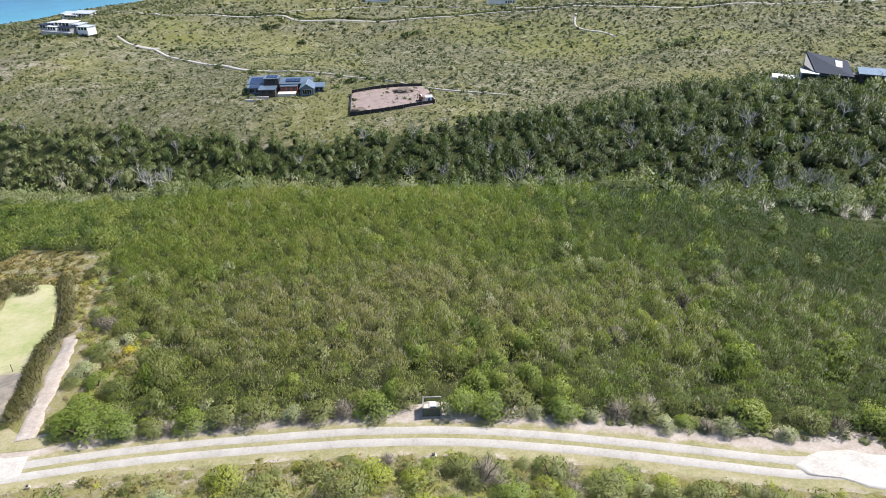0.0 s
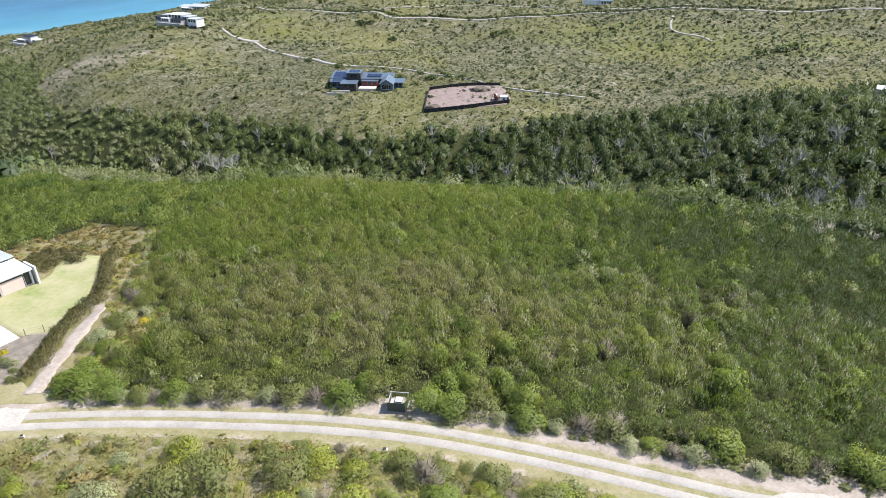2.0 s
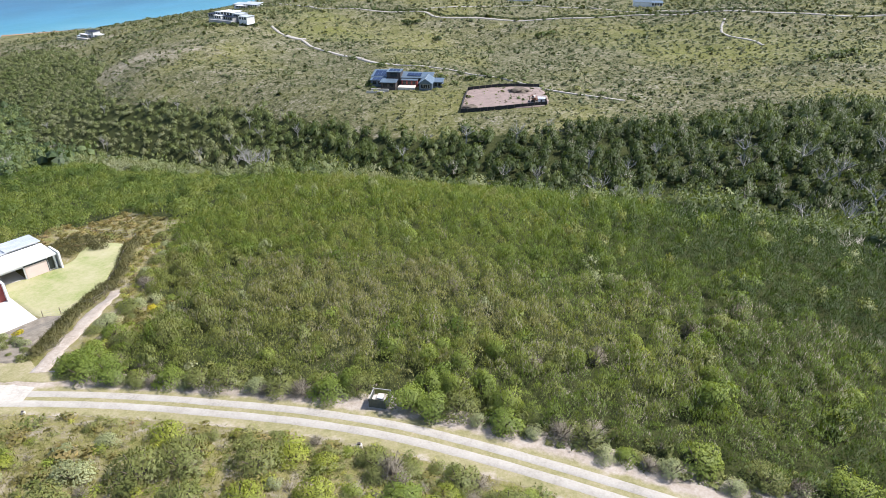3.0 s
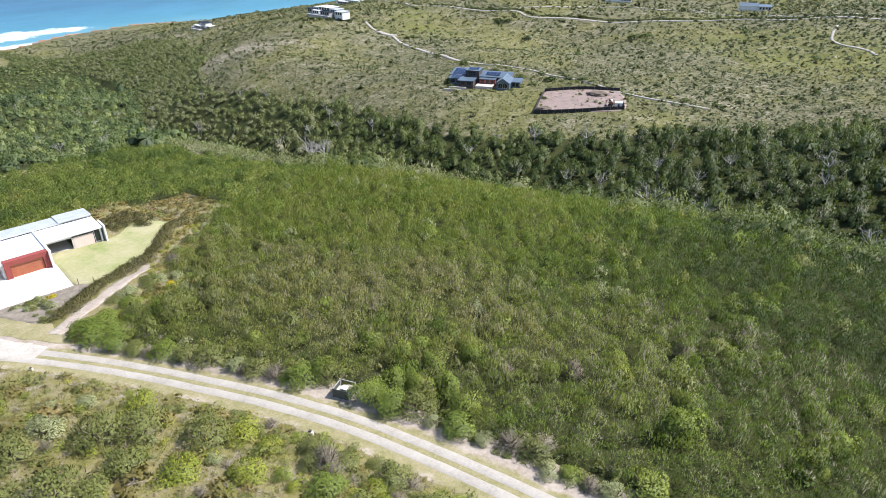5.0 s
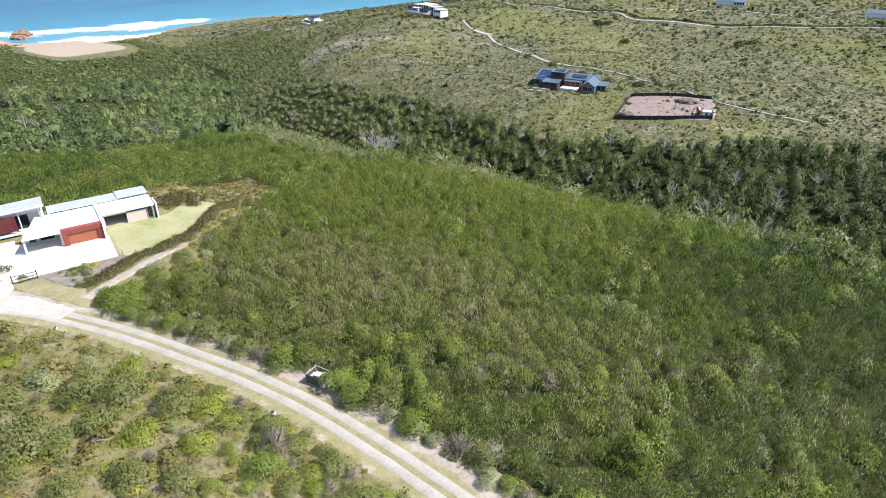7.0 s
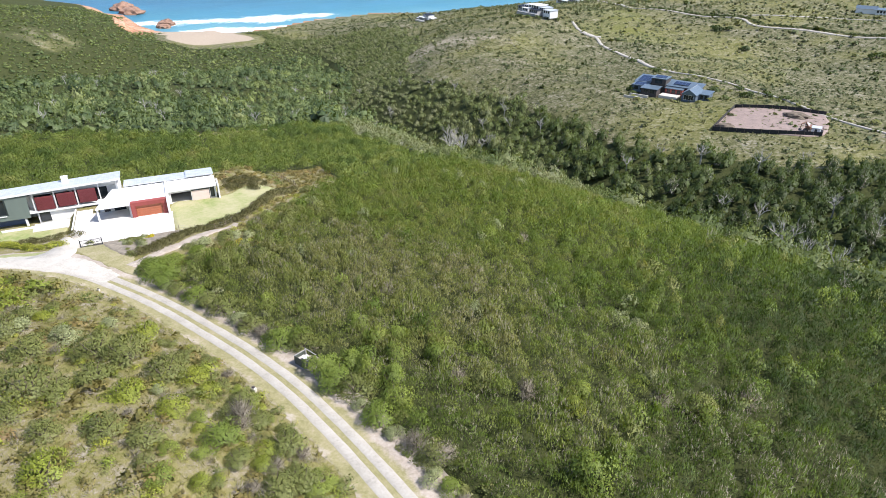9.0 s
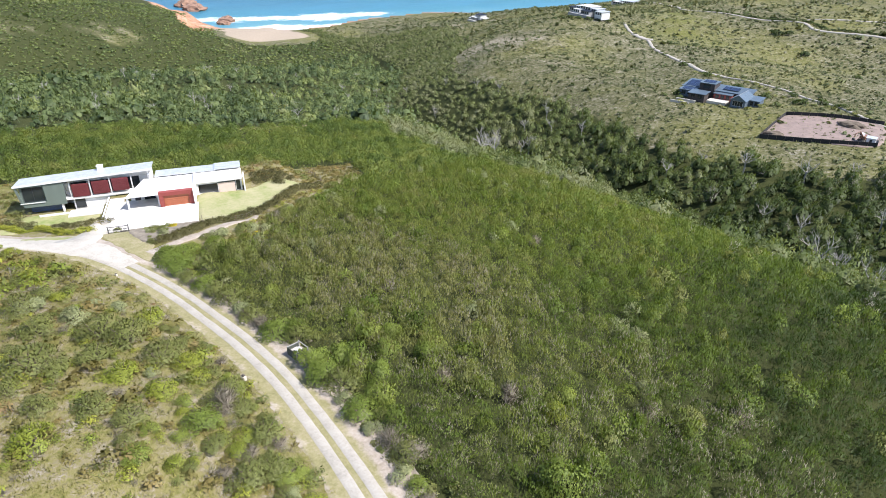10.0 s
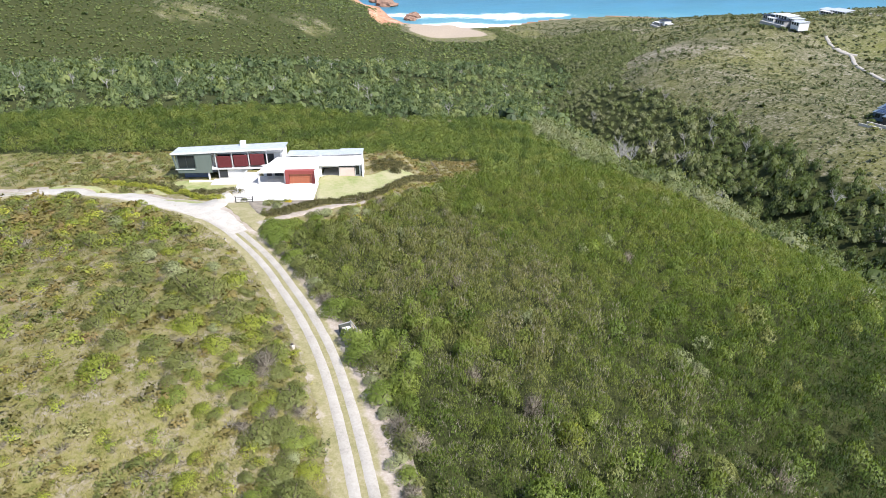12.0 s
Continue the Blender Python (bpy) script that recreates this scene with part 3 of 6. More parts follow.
soft_edge = {
    "hill": ((ss < 0) | (rx < -225)).astype(float),
    # where the ground takes the darkened floor colour, below thicket and woods
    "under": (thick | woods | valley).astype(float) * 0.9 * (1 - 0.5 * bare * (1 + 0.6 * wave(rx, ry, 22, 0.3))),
    "sand": np.maximum(ease((bay - 0.52) / 0.2) * ease((150 - cc) / 40), ease((bay - 0.25) / 0.15) * ease((45 - cc) / 20)),
    "rock": np.clip(ease((55 - cc) / 30) * (1 - ease((bay - 0.3) / 0.2)), 0, 1),
    "lush": np.clip(bump(rx, ry, 75, 515, 75, 60) + bump(rx, ry, -215, 540, 60, 26) + bump(rx, ry, 160, 440, 60, 40) + 0.8 * bump(rx, ry, -260, 600, 60, 30), 0, 1),
    "pale": 0.72 * np.clip(bump(rx, ry, -330, 440, 120, 60) + 0.75 * bare + bump(rx, ry, -560, 640, 90, 80), 0, 1) * (0.8 + 0.3 * wave(rx, ry, 26, 1.9)),
}
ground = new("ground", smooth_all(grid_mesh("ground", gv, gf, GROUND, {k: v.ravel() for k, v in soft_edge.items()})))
tagged(ground, "rolling coastal ground of dry grass, sand and heath", "ground", kind="structure")

wr = np.concatenate([[1.0], 300 * 1.06 ** np.arange(0, 48)])
wa = np.radians(np.arange(0, 360, 4.0))
wx, wy = np.outer(wr, np.cos(wa)), np.outer(wr, np.sin(wa))
wv = np.stack([wx, wy, np.full(wx.shape, SEA)], 2).reshape(-1, 3)
nr, na = wx.shape
i0 = np.arange(nr - 1)[:, None] * na + np.arange(na)[None]
i1 = np.arange(nr - 1)[:, None] * na + (np.arange(na)[None] + 1) % na
sea = new("water", smooth_all(grid_mesh("water", wv, np.stack([i0, i0 + na, i1 + na, i1], 2).reshape(-1, 4), WATER)))
tagged(sea, "blue ocean with white surf breaking on the beach", "sea", kind="structure")

verge = ribbon("road_verge", ROAD, [-5.2, -3.4, -2.4, -1.7, 0.0, 1.7, 2.3, 2.9], 0.6, 0.04, VERGE, 0.30, [1.0, 0.95, 0.75, 0.25, 0.0, 0.0, 0.25, 0.5])
tagged(verge, "dry grass and pale sand verge along the track", "road verge", kind="structure")
for o in (-0.86, 0.86):
    strip = ribbon("road", ROAD, [o - 0.52, o, o + 0.52], 0.6, 0.06, CONCRETE, 0.03)
    tagged(strip, "pale concrete wheel strip of the two-track road", "road", kind="structure")
lane = [(-42.4, 47.2), (-48.6, 45.5), (-53.8, 43.2), (-58.9, 40.3), (-64.9, 35.7), (-76.6, 27.9), (-85.9, 19.2), (-91.5, 11.4)]
u = np.linspace(0, 1, len(flow(lane, 0.7)[0]))
broad = ease(u / 0.22) * (1 - 0.6 * ease((u - 0.85) / 0.15))
apron = ribbon("road_apron", lane, [-(1.5 + 1.9 * broad), -1.0, 0.0, 1.0, 1.45 + 0.7 * broad], 0.7, 0.11, APRON, 0.22)
tagged(apron, "wide pale concrete apron where the drive meets the road", "road", kind="structure")
lane = [(-57.8, 43.4), (-60.3, 46.4), (-67.2, 49.9), (-69.7, 53.0)]
u = np.linspace(0, 1, len(flow(lane, 0.5)[0]))
drive = ribbon("driveway", lane, [-(1.3 + 2.0 * (1 - u) ** 3), 0.0, 1.4 + 3.2 * (1 - u) ** 3], 0.5, 0.12, APRON, 0.12)
tagged(drive, "pale concrete driveway running up to the gate", "driveway", kind="structure")
shoulder = patch("dry_verge", [(-53.9, 47.7), (-48.0, 48.6), (-42.3, 49.8), (-39.0, 51.3), (-44.5, 51.6), (-47.9, 52.9), (-53.5, 51.8), (-67.9, 52.8), (-68.5, 51.1), (-63.2, 48.1)], 0.075, VERGE, 0.8, 0.3)
tagged(shoulder, "smooth dry grass and sand between drive and thicket", "road verge", kind="structure")
pad = patch("driveway_pad", [(33.0, 43.6), (34.4, 44.6), (36.0, 45.2), (38.7, 45.2), (41.8, 44.4), (54, 43.5), (54, 38.0), (39.4, 40.6), (36.7, 41.7), (33.7, 42.5)], 0.16, APRON, 1.0, 0.2)
tagged(pad, "bright pale concrete driveway entrance beside the road", "driveway", kind="structure")
sandy = ribbon("sandy_path", TRACK[:-1], [-0.95, -0.4, 0.4, 0.9], 0.6, 0.12, VERGE, 0.22, [1.0, 1.0, 1.0, 1.0])
tagged(sandy, "sandy footpath beside the boundary hedge", "path", kind="structure")


# ---- the white house ----
def opening(name, x0, z0, x1, z1, y, parent, frame_material, bars=1, depth=0.12):
    """A glazed window on a face towards -y: frame, sill line and panes."""
    w = 0.07
    bm = box(x0, y - 0.05, z0, x0 + w, y + depth, z1)
    box(x1 - w, y - 0.05, z0, x1, y + depth, z1, 0, bm)
    box(x0, y - 0.05, z1 - w, x1, y + depth, z1, 0, bm)
    box(x0, y - 0.05, z0, x1, y + depth, z0 + w, 0, bm)
    for i in range(1, bars):
        c = x0 + (x1 - x0) * i / bars
        box(c - 0.03, y - 0.04, z0, c + 0.03, y + depth, z1, 0, bm)
    win = part(name, bm, frame_material, parent)
    part("pane", box(x0 + w, y + 0.0, z0 + w, x1 - w, y + 0.03, z1 - w), GLASS, win, "dark reflecting glass")
    return win


def white_house():
    h = thing("house", (HOUSE[0], HOUSE[1], YARD), math.degrees(math.atan2(HU[1], HU[0])), "long modern white house with maroon shutters and an orange garage door", "house")
    # garage block
    part("wall", box(-0.35, 0.25, -1, 0.0, 9.7, 2.76, 0.02), WHITE, h)
    part("wall", box(6.6, -0.8, -1, 6.95, 9.7, 3.3, 0.02), WHITE, h)
    part("garage_wall", box(0.0, 0.9, -1, 6.6, 9.7, 2.76), WHITE, h)
    bm = box(0.0, -0.2, 0.0, 0.85, 0.9, 3.2)
    box(5.75, -0.2, 0.0, 6.6, 0.9, 3.2, 0, bm)
    box(0.85, -0.2, 2.45, 5.75, 0.9, 3.2, 0, bm)
    part("garage_surround", bm, RED_FRAME, h, "deep red-brown rendered surround")
    door = part("garage_door", box(0.85, 0.15, 0.0, 5.75, 0.25, 2.45), ORANGE, h, "orange timber sectional garage door")
    for i in range(5):
        part("door_panel", box(0.9, 0.1, 0.04 + 0.48 * i, 5.7, 0.15, 0.48 * (i + 1), 0.01), ORANGE, door)
    part("roof", slab([(-6.2, -0.1, 3.0), (7.1, -0.1, 3.0), (7.1, 9.8, 3.0), (-3.4, 9.8, 3.0)], 0.24), WHITE, h, "flat white roof slab")
    # porch beside the garage
    part("porch_wall", box(-6.0, 5.2, -1, -0.35, 5.5, 2.76), WHITE, h)
    opening("window", -3.4, 0.1, -1.2, 2.5, 5.15, h, CHARCOAL, 2)
    part("door", box(-5.2, 5.08, 0.0, -4.1, 5.2, 2.2, 0.01), DARKWALL, h, "dark timber front door")
    part("pillar", box(-6.1, 0.2, -1, -5.75, 0.55, 2.76, 0.01), WHITE, h)
    # carport wing
    part("wall", box(11.4, 4.4, -1, 15.2, 4.7, 2.7, 0.02), WHITE, h)
    part("wall", box(6.95, 4.4, 2.25, 11.4, 4.7, 2.7, 0.02), WHITE, h)
    part("wall", box(6.95, 4.4, -1, 7.5, 4.7, 2.35, 0.02), WHITE, h)
    part("back_wall", box(6.95, 9.86, -1, 16.3, 10.1, 3.0), GREY_WALL, h)
    part("carport_floor", box(7.5, 4.5, -0.3, 11.4, 9.6, 0.06), PAVING, h)
    fr = part("door_frame", box(11.45, 4.3, 2.25, 15.1, 4.4, 2.45), CHARCOAL, h)
    part("frame_post", box(15.0, 4.3, 0, 15.12, 4.4, 2.25), CHARCOAL, fr)
    part("garage_door", box(11.6, 4.32, 0.0, 15.0, 4.4, 2.25, 0.01), PINK, h, "pale pinkish flush garage door")
    part("end_wall", box(16.1, 4.2, -1, 16.4, 13.4, 2.7, 0.02), WHITE, h)
    part("fin", box(16.75, 3.6, -1, 17.05, 7.0, 3.2, 0.02), WHITE, h, "free-standing white fin wall")
    opening("window", 15.25, 0.3, 16.05, 2.65, 4.45, h, CHARCOAL, 1)
    part("wall", box(15.2, 4.55, -1, 16.1, 4.8, 0.3), WHITE, h)
    part("roof", slab([(6.6, 4.0, 2.95), (16.6, 4.0, 2.95), (16.6, 9.6, 3.12), (6.6, 9.6, 3.12)], 0.26), WHITE, h, "white sloping roof slab")
    # long metal roof behind
    part("clerestory", box(-0.8, 9.7, 2.5, 16.3, 9.85, 3.2), GREY_WALL, h)
    for i in range(7):
        part("clerestory_pane", box(-0.4 + 2.35 * i, 9.65, 3.06, 1.65 + 2.35 * i, 9.7, 3.19), GLASS, h)
    part("roof", slab([(-1.2, 9.6, 3.42), (11.2, 9.6, 3.42), (11.2, 14.2, 3.1), (-1.2, 14.2, 3.1)], 0.18), ROOF_PALE, h, "pale ribbed metal roof")
    part("roof", slab([(11.0, 9.5, 3.62), (16.6, 9.5, 3.62), (16.6, 14.2, 3.36), (11.0, 14.2, 3.36)], 0.2), ROOF_PALE, h, "pale blue-grey metal roof end")
    part("back_wall", box(-1.0, 13.4, -1.5, 16.4, 13.7, 2.9), WHITE, h)
    part("end_wall", box(-1.2, 9.9, -1, -0.9, 13.4, 3.1), WHITE, h)
    # two-storey wing
    z0, zf, zt = -3.2, 0.35, 3.85
    part("wall", box(-17.6, 9.75, z0, -2.0, 10.05, zf), WHITE, h)
    part("terrace", box(-18.5, 5.4, z0, -11.0, 9.2, -1.86, 0.02), PAVING, h, "white paved terrace below the shutters")
    for x0, x1 in ((-17.3, -15.4), (-9.5, -6.5)):
        opening("window", x0, -1.7, x1, 0.25, 9.7, h, CHARCOAL, 3 if x1 - x0 > 3 else 1)
    part("balcony", box(-19.6, 9.3, zf, -2.0, 11.4, zf + 0.45, 0.02), WHITE, h, "white balcony edge")
    part("wall", box(-19.5, 11.0, zf + 0.4, -2.0, 11.3, zt - 0.3), WHITE, h)
    for i in range(4):
        opening("window", -17.6 + 3.4 * i, zf + 0.5, -14.6 + 3.4 * i, zt - 0.35, 10.95, h, CHARCOAL, 2)
    for i in range(3):
        x0 = -17.3 + 3.85 * i
        sh = part("shutter", box(x0, 9.2, zf + 0.5 + 0.2 * i, x0 + 3.2, 9.35, zt - 0.2 + 0.2 * i, 0.01), MAROON, h, "maroon sliding slatted shutter")
        for k in range(15):
            z = zf + 0.6 + 0.2 * i + 0.17 * k
            part("slat", box(x0 + 0.08, 9.15, z, x0 + 3.12, 9.2, z + 0.12), MAROON, sh)
    for x0 in (-17.75, -13.95, -10.1, -5.9, -2.5):
        part("pillar", box(x0, 9.4, zf + 0.4, x0 + 0.22, 9.7, zt + 0.4 + 0.045 * (x0 + 18), 0.01), WHITE, h)
    part("end_wall", box(-2.2, 9.2, z0, -1.85, 14.2, zt + 0.4, 0.02), WHITE, h)
    part("back_wall", box(-26.5, 14.0, z0, -2.0, 14.3, zt + 0.2), WHITE, h)
    # green-grey box at the far end, its end raked
    g = part("cladding", box(-26.6, 9.5, zf - 0.8, -18.9, 14.0, zt + 0.1), GREY_WALL, h)
    bm = bmesh.new()
    for x0, x1, xa, xb, z1, z2 in ((-19.1, -18.8, -19.1, -18.5, zf - 0.65, zt + 0.45), (-26.5, -19.1, -27.0, -19.1, zf - 0.65, zf + 0.35), (-27.4, -19.1, -27.5, -19.1, zt + 0.15, zt + 0.45), (-22.3, -19.1, -22.3, -19.1, zf + 0.35, zt + 0.15), (-27.0, -26.6, -27.5, -27.1, zf + 0.35, zt + 0.15)):
        v = [bm.verts.new(p) for p in ((x0, 9.1, z1), (x1, 9.1, z1), (xb, 9.1, z2), (xa, 9.1, z2), (x0, 9.5, z1), (x1, 9.5, z1), (xb, 9.5, z2), (xa, 9.5, z2))]
        for k in ((0, 1, 2, 3), (7, 6, 5, 4), (0, 4, 5, 1), (3, 2, 6, 7), (0, 3, 7, 4), (1, 5, 6, 2)):
            bm.faces.new([v[i] for i in k])
    part("panelling", bm, GREEN_GREY, g, "flat green-grey panels framing a deep window")
    part("reveal", box(-26.8, 9.46, zf + 0.35, -22.3, 9.49, zt + 0.1), GREEN_GREY, g)
    part("sill", box(-27.1, 8.95, zf + 0.22, -22.6, 9.12, zf + 0.35), WHITE, g, "white sill")
    opening("window", -26.3, zf + 0.5, -22.6, zt + 0.15, 9.4, g, CHARCOAL, 2)
    # recessed lower wall, coloured as if in the box's shade
    part("lower_wall", box(-26.0, 11.0, z0, -20.2, 11.3, zf - 0.8), SHADED_BLUE, h, "lower wall with blue shade in its colour")
    part("pillar", box(-19.9, 9.3, z0, -19.5, 9.7, zf), WHITE, h)
    part("terrace_edge", box(-24.0, 7.4, z0, -18.0, 7.65, -1.6, 0.02), WHITE, h, "low white terrace wall")
    part("roof", slab([(-27.6, 9.0, zt + 0.72), (-1.5, 9.0, zt + 1.6), (-1.5, 14.6, zt + 1.25), (-27.6, 14.6, zt + 0.37)], 0.25), ROOF_PALE, h, "long pale metal roof with deep eaves")
    part("fascia", slab([(-27.7, 8.88, zt + 0.74), (-1.4, 8.88, zt + 1.62), (-1.4, 9.0, zt + 1.62), (-27.7, 9.0, zt + 0.74)], 0.36), WHITE, h)
    part("wall", slab([(-18.0, 11.0, zt + 0.65), (-2.0, 11.0, zt + 1.2), (-2.0, 11.3, zt + 1.2), (-18.0, 11.3, zt + 0.65)], 1.4), WHITE, h)
    part("retaining_wall", box(-10.85, -9.7, -2.8, -10.6, 9.0, 0.12, 0.02), WHITE, h, "low white retaining wall beside the paving")
    ch = part("chimney", box(-12.4, 13.0, zt - 0.6, -11.3, 14.0, zt + 1.85, 0.03), WHITE, h, "white chimney")
    part("cap", box(-12.5, 12.9, zt + 1.85, -11.2, 14.1, zt + 1.97), WHITE, ch)
    part("vent_pipe", tube([(-7.5, 12.6, zt + 0.2), (-7.5, 12.6, zt + 1.3)], [0.08, 0.08], 8), STEEL, h)
    return h


white_house()


def from_house(u, v):
    return HOUSE[0] + u * HU[0] + v * HV[0], HOUSE[1] + u * HU[1] + v * HV[1]


# paving: large cast slabs with narrow joints
court = thing("paving", (HOUSE[0], HOUSE[1], YARD), math.degrees(math.atan2(HU[1], HU[0])), "very pale paved forecourt before the garage", "paving", kind="structure")
tile = None
for i in range(6):
    for j in range(4):
        x0, y0 = -10.4 + 2.95 * i, -9.4 + 2.45 * j
        if tile is None:
            tile = part("paving_slab", box(0, 0, 0, 2.93, 2.43, 0.2, 0.01), PAVING, court)
            tile.matrix_basis = pose(x0, y0, -0.06)
        else:
            t = new("paving_slab", tile.data)
            t.parent = court
            t.matrix_basis = pose(x0, y0, -0.06 + 0.002 * ((i * 7 + j * 3) % 3))
for x0, y0, z in ((-10.4, 0.4, -0.06), (-7.45, 0.4, -0.06), (-4.5, 0.4, -0.06), (-3.3, 0.4, -0.068), (-10.4, 2.85, -0.06), (-7.45, 2.85, -0.06), (-4.5, 2.85, -0.06), (-3.3, 2.85, -0.068), (-10.4, 5.3, -0.06)):
    t = new("paving_slab", tile.data)
    t.parent = court
    t.matrix_basis = pose(x0, y0, z)
part("kerb", box(-10.6, -9.7, -1.2, 7.4, -9.4, 0.1, 0.02), PAVING, court)

lawn = patch("lawn", [from_house(7.6, -9.6), from_house(11.4, -12.6), from_house(15, -10.2), from_house(18.6, -7.0), from_house(23.6, -1.4), from_house(29.8, 5.8), from_house(27.5, 8.8), from_house(22, 7.6), from_house(18.3, 4.6), from_house(13, 4.3), from_house(7.6, 4.3)], 0.10, LAWN, 1.0, 0.3)
tagged(lawn, "sunlit yellowish green mown lawn beside the house", "lawn", kind="structure")
lawn2 = patch("lawn", [from_house(-12.4, -6.0), from_house(-12.4, 0.0), from_house(-12.4, 5.0), from_house(-12.4, 9.0), from_house(-19, 9.0), from_house(-27, 8.2), from_house(-34, 4.0), from_house(-33, -0.5), from_house(-22, -3.5)], 0.12, LAWN, 1.0, 0.3)
tagged(lawn2, "dry yellowish lawn before the two-storey wing", "lawn", kind="structure")
bed = patch("garden_bed", [(-68.9, 53.2), (-65.4, 52.6), (-53.5, 51.8), (-48.2, 53.3), (-51.1, 57.8), (-51.2, 61.5), (-55.5, 66.4), (-59.1, 65.3), (-61.7, 60.6), (-64.7, 56.3)], 0.13, BEDDING, 0.8, 0.3)
tagged(bed, "brown mulched garden bed before the paving", "garden bed", kind="structure")
verge2 = ribbon("grass_strip", [(-59.0, 45.0), (-64.6, 40.2), (-71.9, 33.2), (-88.2, 25.1), (-94.6, 15.7)], [-1.4, 0.0, 1.4], 0.8, 0.09, LAWN, 0.25)
tagged(verge2, "strip of dry mown grass beside the hedge", "lawn", kind="structure")


def gate(place, turn):
    g = thing("gate", place, turn, "black steel driveway gate standing at the paving edge", "gate")
    bm = box(0, -0.03, 0.12, 3.4, 0.03, 0.2)
    box(0, -0.03, 1.25, 3.4, 0.03, 1.33, 0, bm)
    box(0, -0.03, 0.68, 3.4, 0.03, 0.74, 0, bm)
    part("gate_frame", bm, CHARCOAL, g)
    for i in range(18):
        part("bar", box(0.05 + 0.192 * i, -0.015, 0.12, 0.085 + 0.192 * i, 0.015, 1.33), CHARCOAL, g)
    for x0 in (-0.14, 3.4):
        part("post", box(x0, -0.08, -0.5, x0 + 0.14, 0.08, 1.5, 0.01), CHARCOAL, g)


gx, gy = from_house(-8.6, -10.2)
gate((gx, gy, float(land(gx, gy)) + 0.1), math.degrees(math.atan2(HU[1], HU[0])))


def fence(line, gap):
    q, _ = flow(line, gap)
    z = land(q[:, 0], q[:, 1])
    f = thing("fence", (q[0][0], q[0][1], float(z[0])), 0, "thin wire boundary fence on slim wooden posts", "fence")
    o = np.array([q[0][0], q[0][1], z[0]])
    me = None
    for (x, y), h in zip(q, z):
        if me is None:
            ob = part("post", tube([(0, 0, -0.3), (0, 0, 1.3)], [0.06, 0.05], 6), POST, f)
            me = ob.data
        else:
            ob = new("post", me)
            ob.parent = f
            ob.location = (x - o[0], y - o[1], h - o[2])
    for k in (0.35, 0.75, 1.15):
        pts = [(x - o[0], y - o[1], h - o[2] + k) for (x, y), h in zip(q, z)]
        part("wire", tube(pts, [0.012] * len(pts), 3), STEEL, f)
    return f


fence([from_house(8.0, -9.6), (-52.8, 70.5), (-55.6, 76.8), (-58.7, 83.7), (-67.9, 98.7), (-78.5, 103.9), (-90.9, 108.2)], 2.3)


# ---- bin enclosure by the road ----
def bin_store(place, turn):
    b = thing("bin_enclosure", place, turn, "small slatted wooden bin enclosure with a white lid inside", "enclosure")
    w, d, h = 1.9, 1.6, 1.15
    for x in (0, w):
        for y in (0, d):
            part("post", box(x - 0.06, y - 0.06, -0.3, x + 0.06, y + 0.06, h + (0.22 if x == w or y == d else 0.05), 0.008), SLAT if not (y == d or x == w) else GREY_WALL, b)
    slat = part("slat", box(0.06, -0.02, 0, w - 0.06, 0.02, 0.12, 0.006), SLAT, b)
    slat.matrix_basis = pose(0, 0, 0.06)
    for i in range(1, 9):
        t = new("slat", slat.data)
        t.parent = b
        t.matrix_basis = pose(0, 0, 0.06 + 0.125 * i)
    for x in (0, w):
        for i in range(9):
            t = new("slat", slat.data)
            t.parent = b
            t.matrix_basis = pose(x, 0, 0.06 + 0.125 * i, 0, 0, 90) @ Matrix.Diagonal((d / w, 1, 1, 1))
    part("rail", box(-0.05, d - 0.04, h + 0.14, w + 0.05, d + 0.04, h + 0.2), GREY_WALL, b, "grey top rail")
    part("rail", box(-0.04, -0.04, h, 0.04, d, h + 0.08), GREY_WALL, b, "grey side rail")
    part("floor_slab", box(-0.15, -0.15, -0.25, w + 0.15, d + 0.15, 0.04, 0.02), CONCRETE, b)
    bn = part("bin", box(0.75, 0.45, 0.04, 1.35, 1.1, 1.0, 0.04), GREY_WALL, b, "grey wheeled bin")
    part("lid", box(0.7, 0.4, 1.0, 1.4, 1.15, 1.08, 0.03), WHITE, bn, "white bin lid")
    part("crate", box(0.12, 0.3, 0.04, 0.55, 1.2, 0.75, 0.03), STONE, b, "pale storage crate")


bin_store((-2.1, 51.9, float(land(-1.2, 52.5)) + 0.06), 2)


def marker(place, size):
    m = thing("stone_marker", place, 20, "small pale stone marker at the edge of the veld", "stone")
    bm = box(-size, -size * 0.7, -0.2, size, size * 0.7, size * 1.7, size * 0.35)
    part("stone", bm, STONE, m)
    part("cap_stone", box(-size * 0.6, -size * 0.5, size * 1.65, size * 0.5, size * 0.5, size * 2.3, size * 0.2), DARKWALL, m)


for x, y, s in ((-40.3, 44.3, 0.22), (-0.9, 45.5, 0.3), (26.1, 49.0, 0.25)):
    marker((x, y, float(land(x, y))), s)


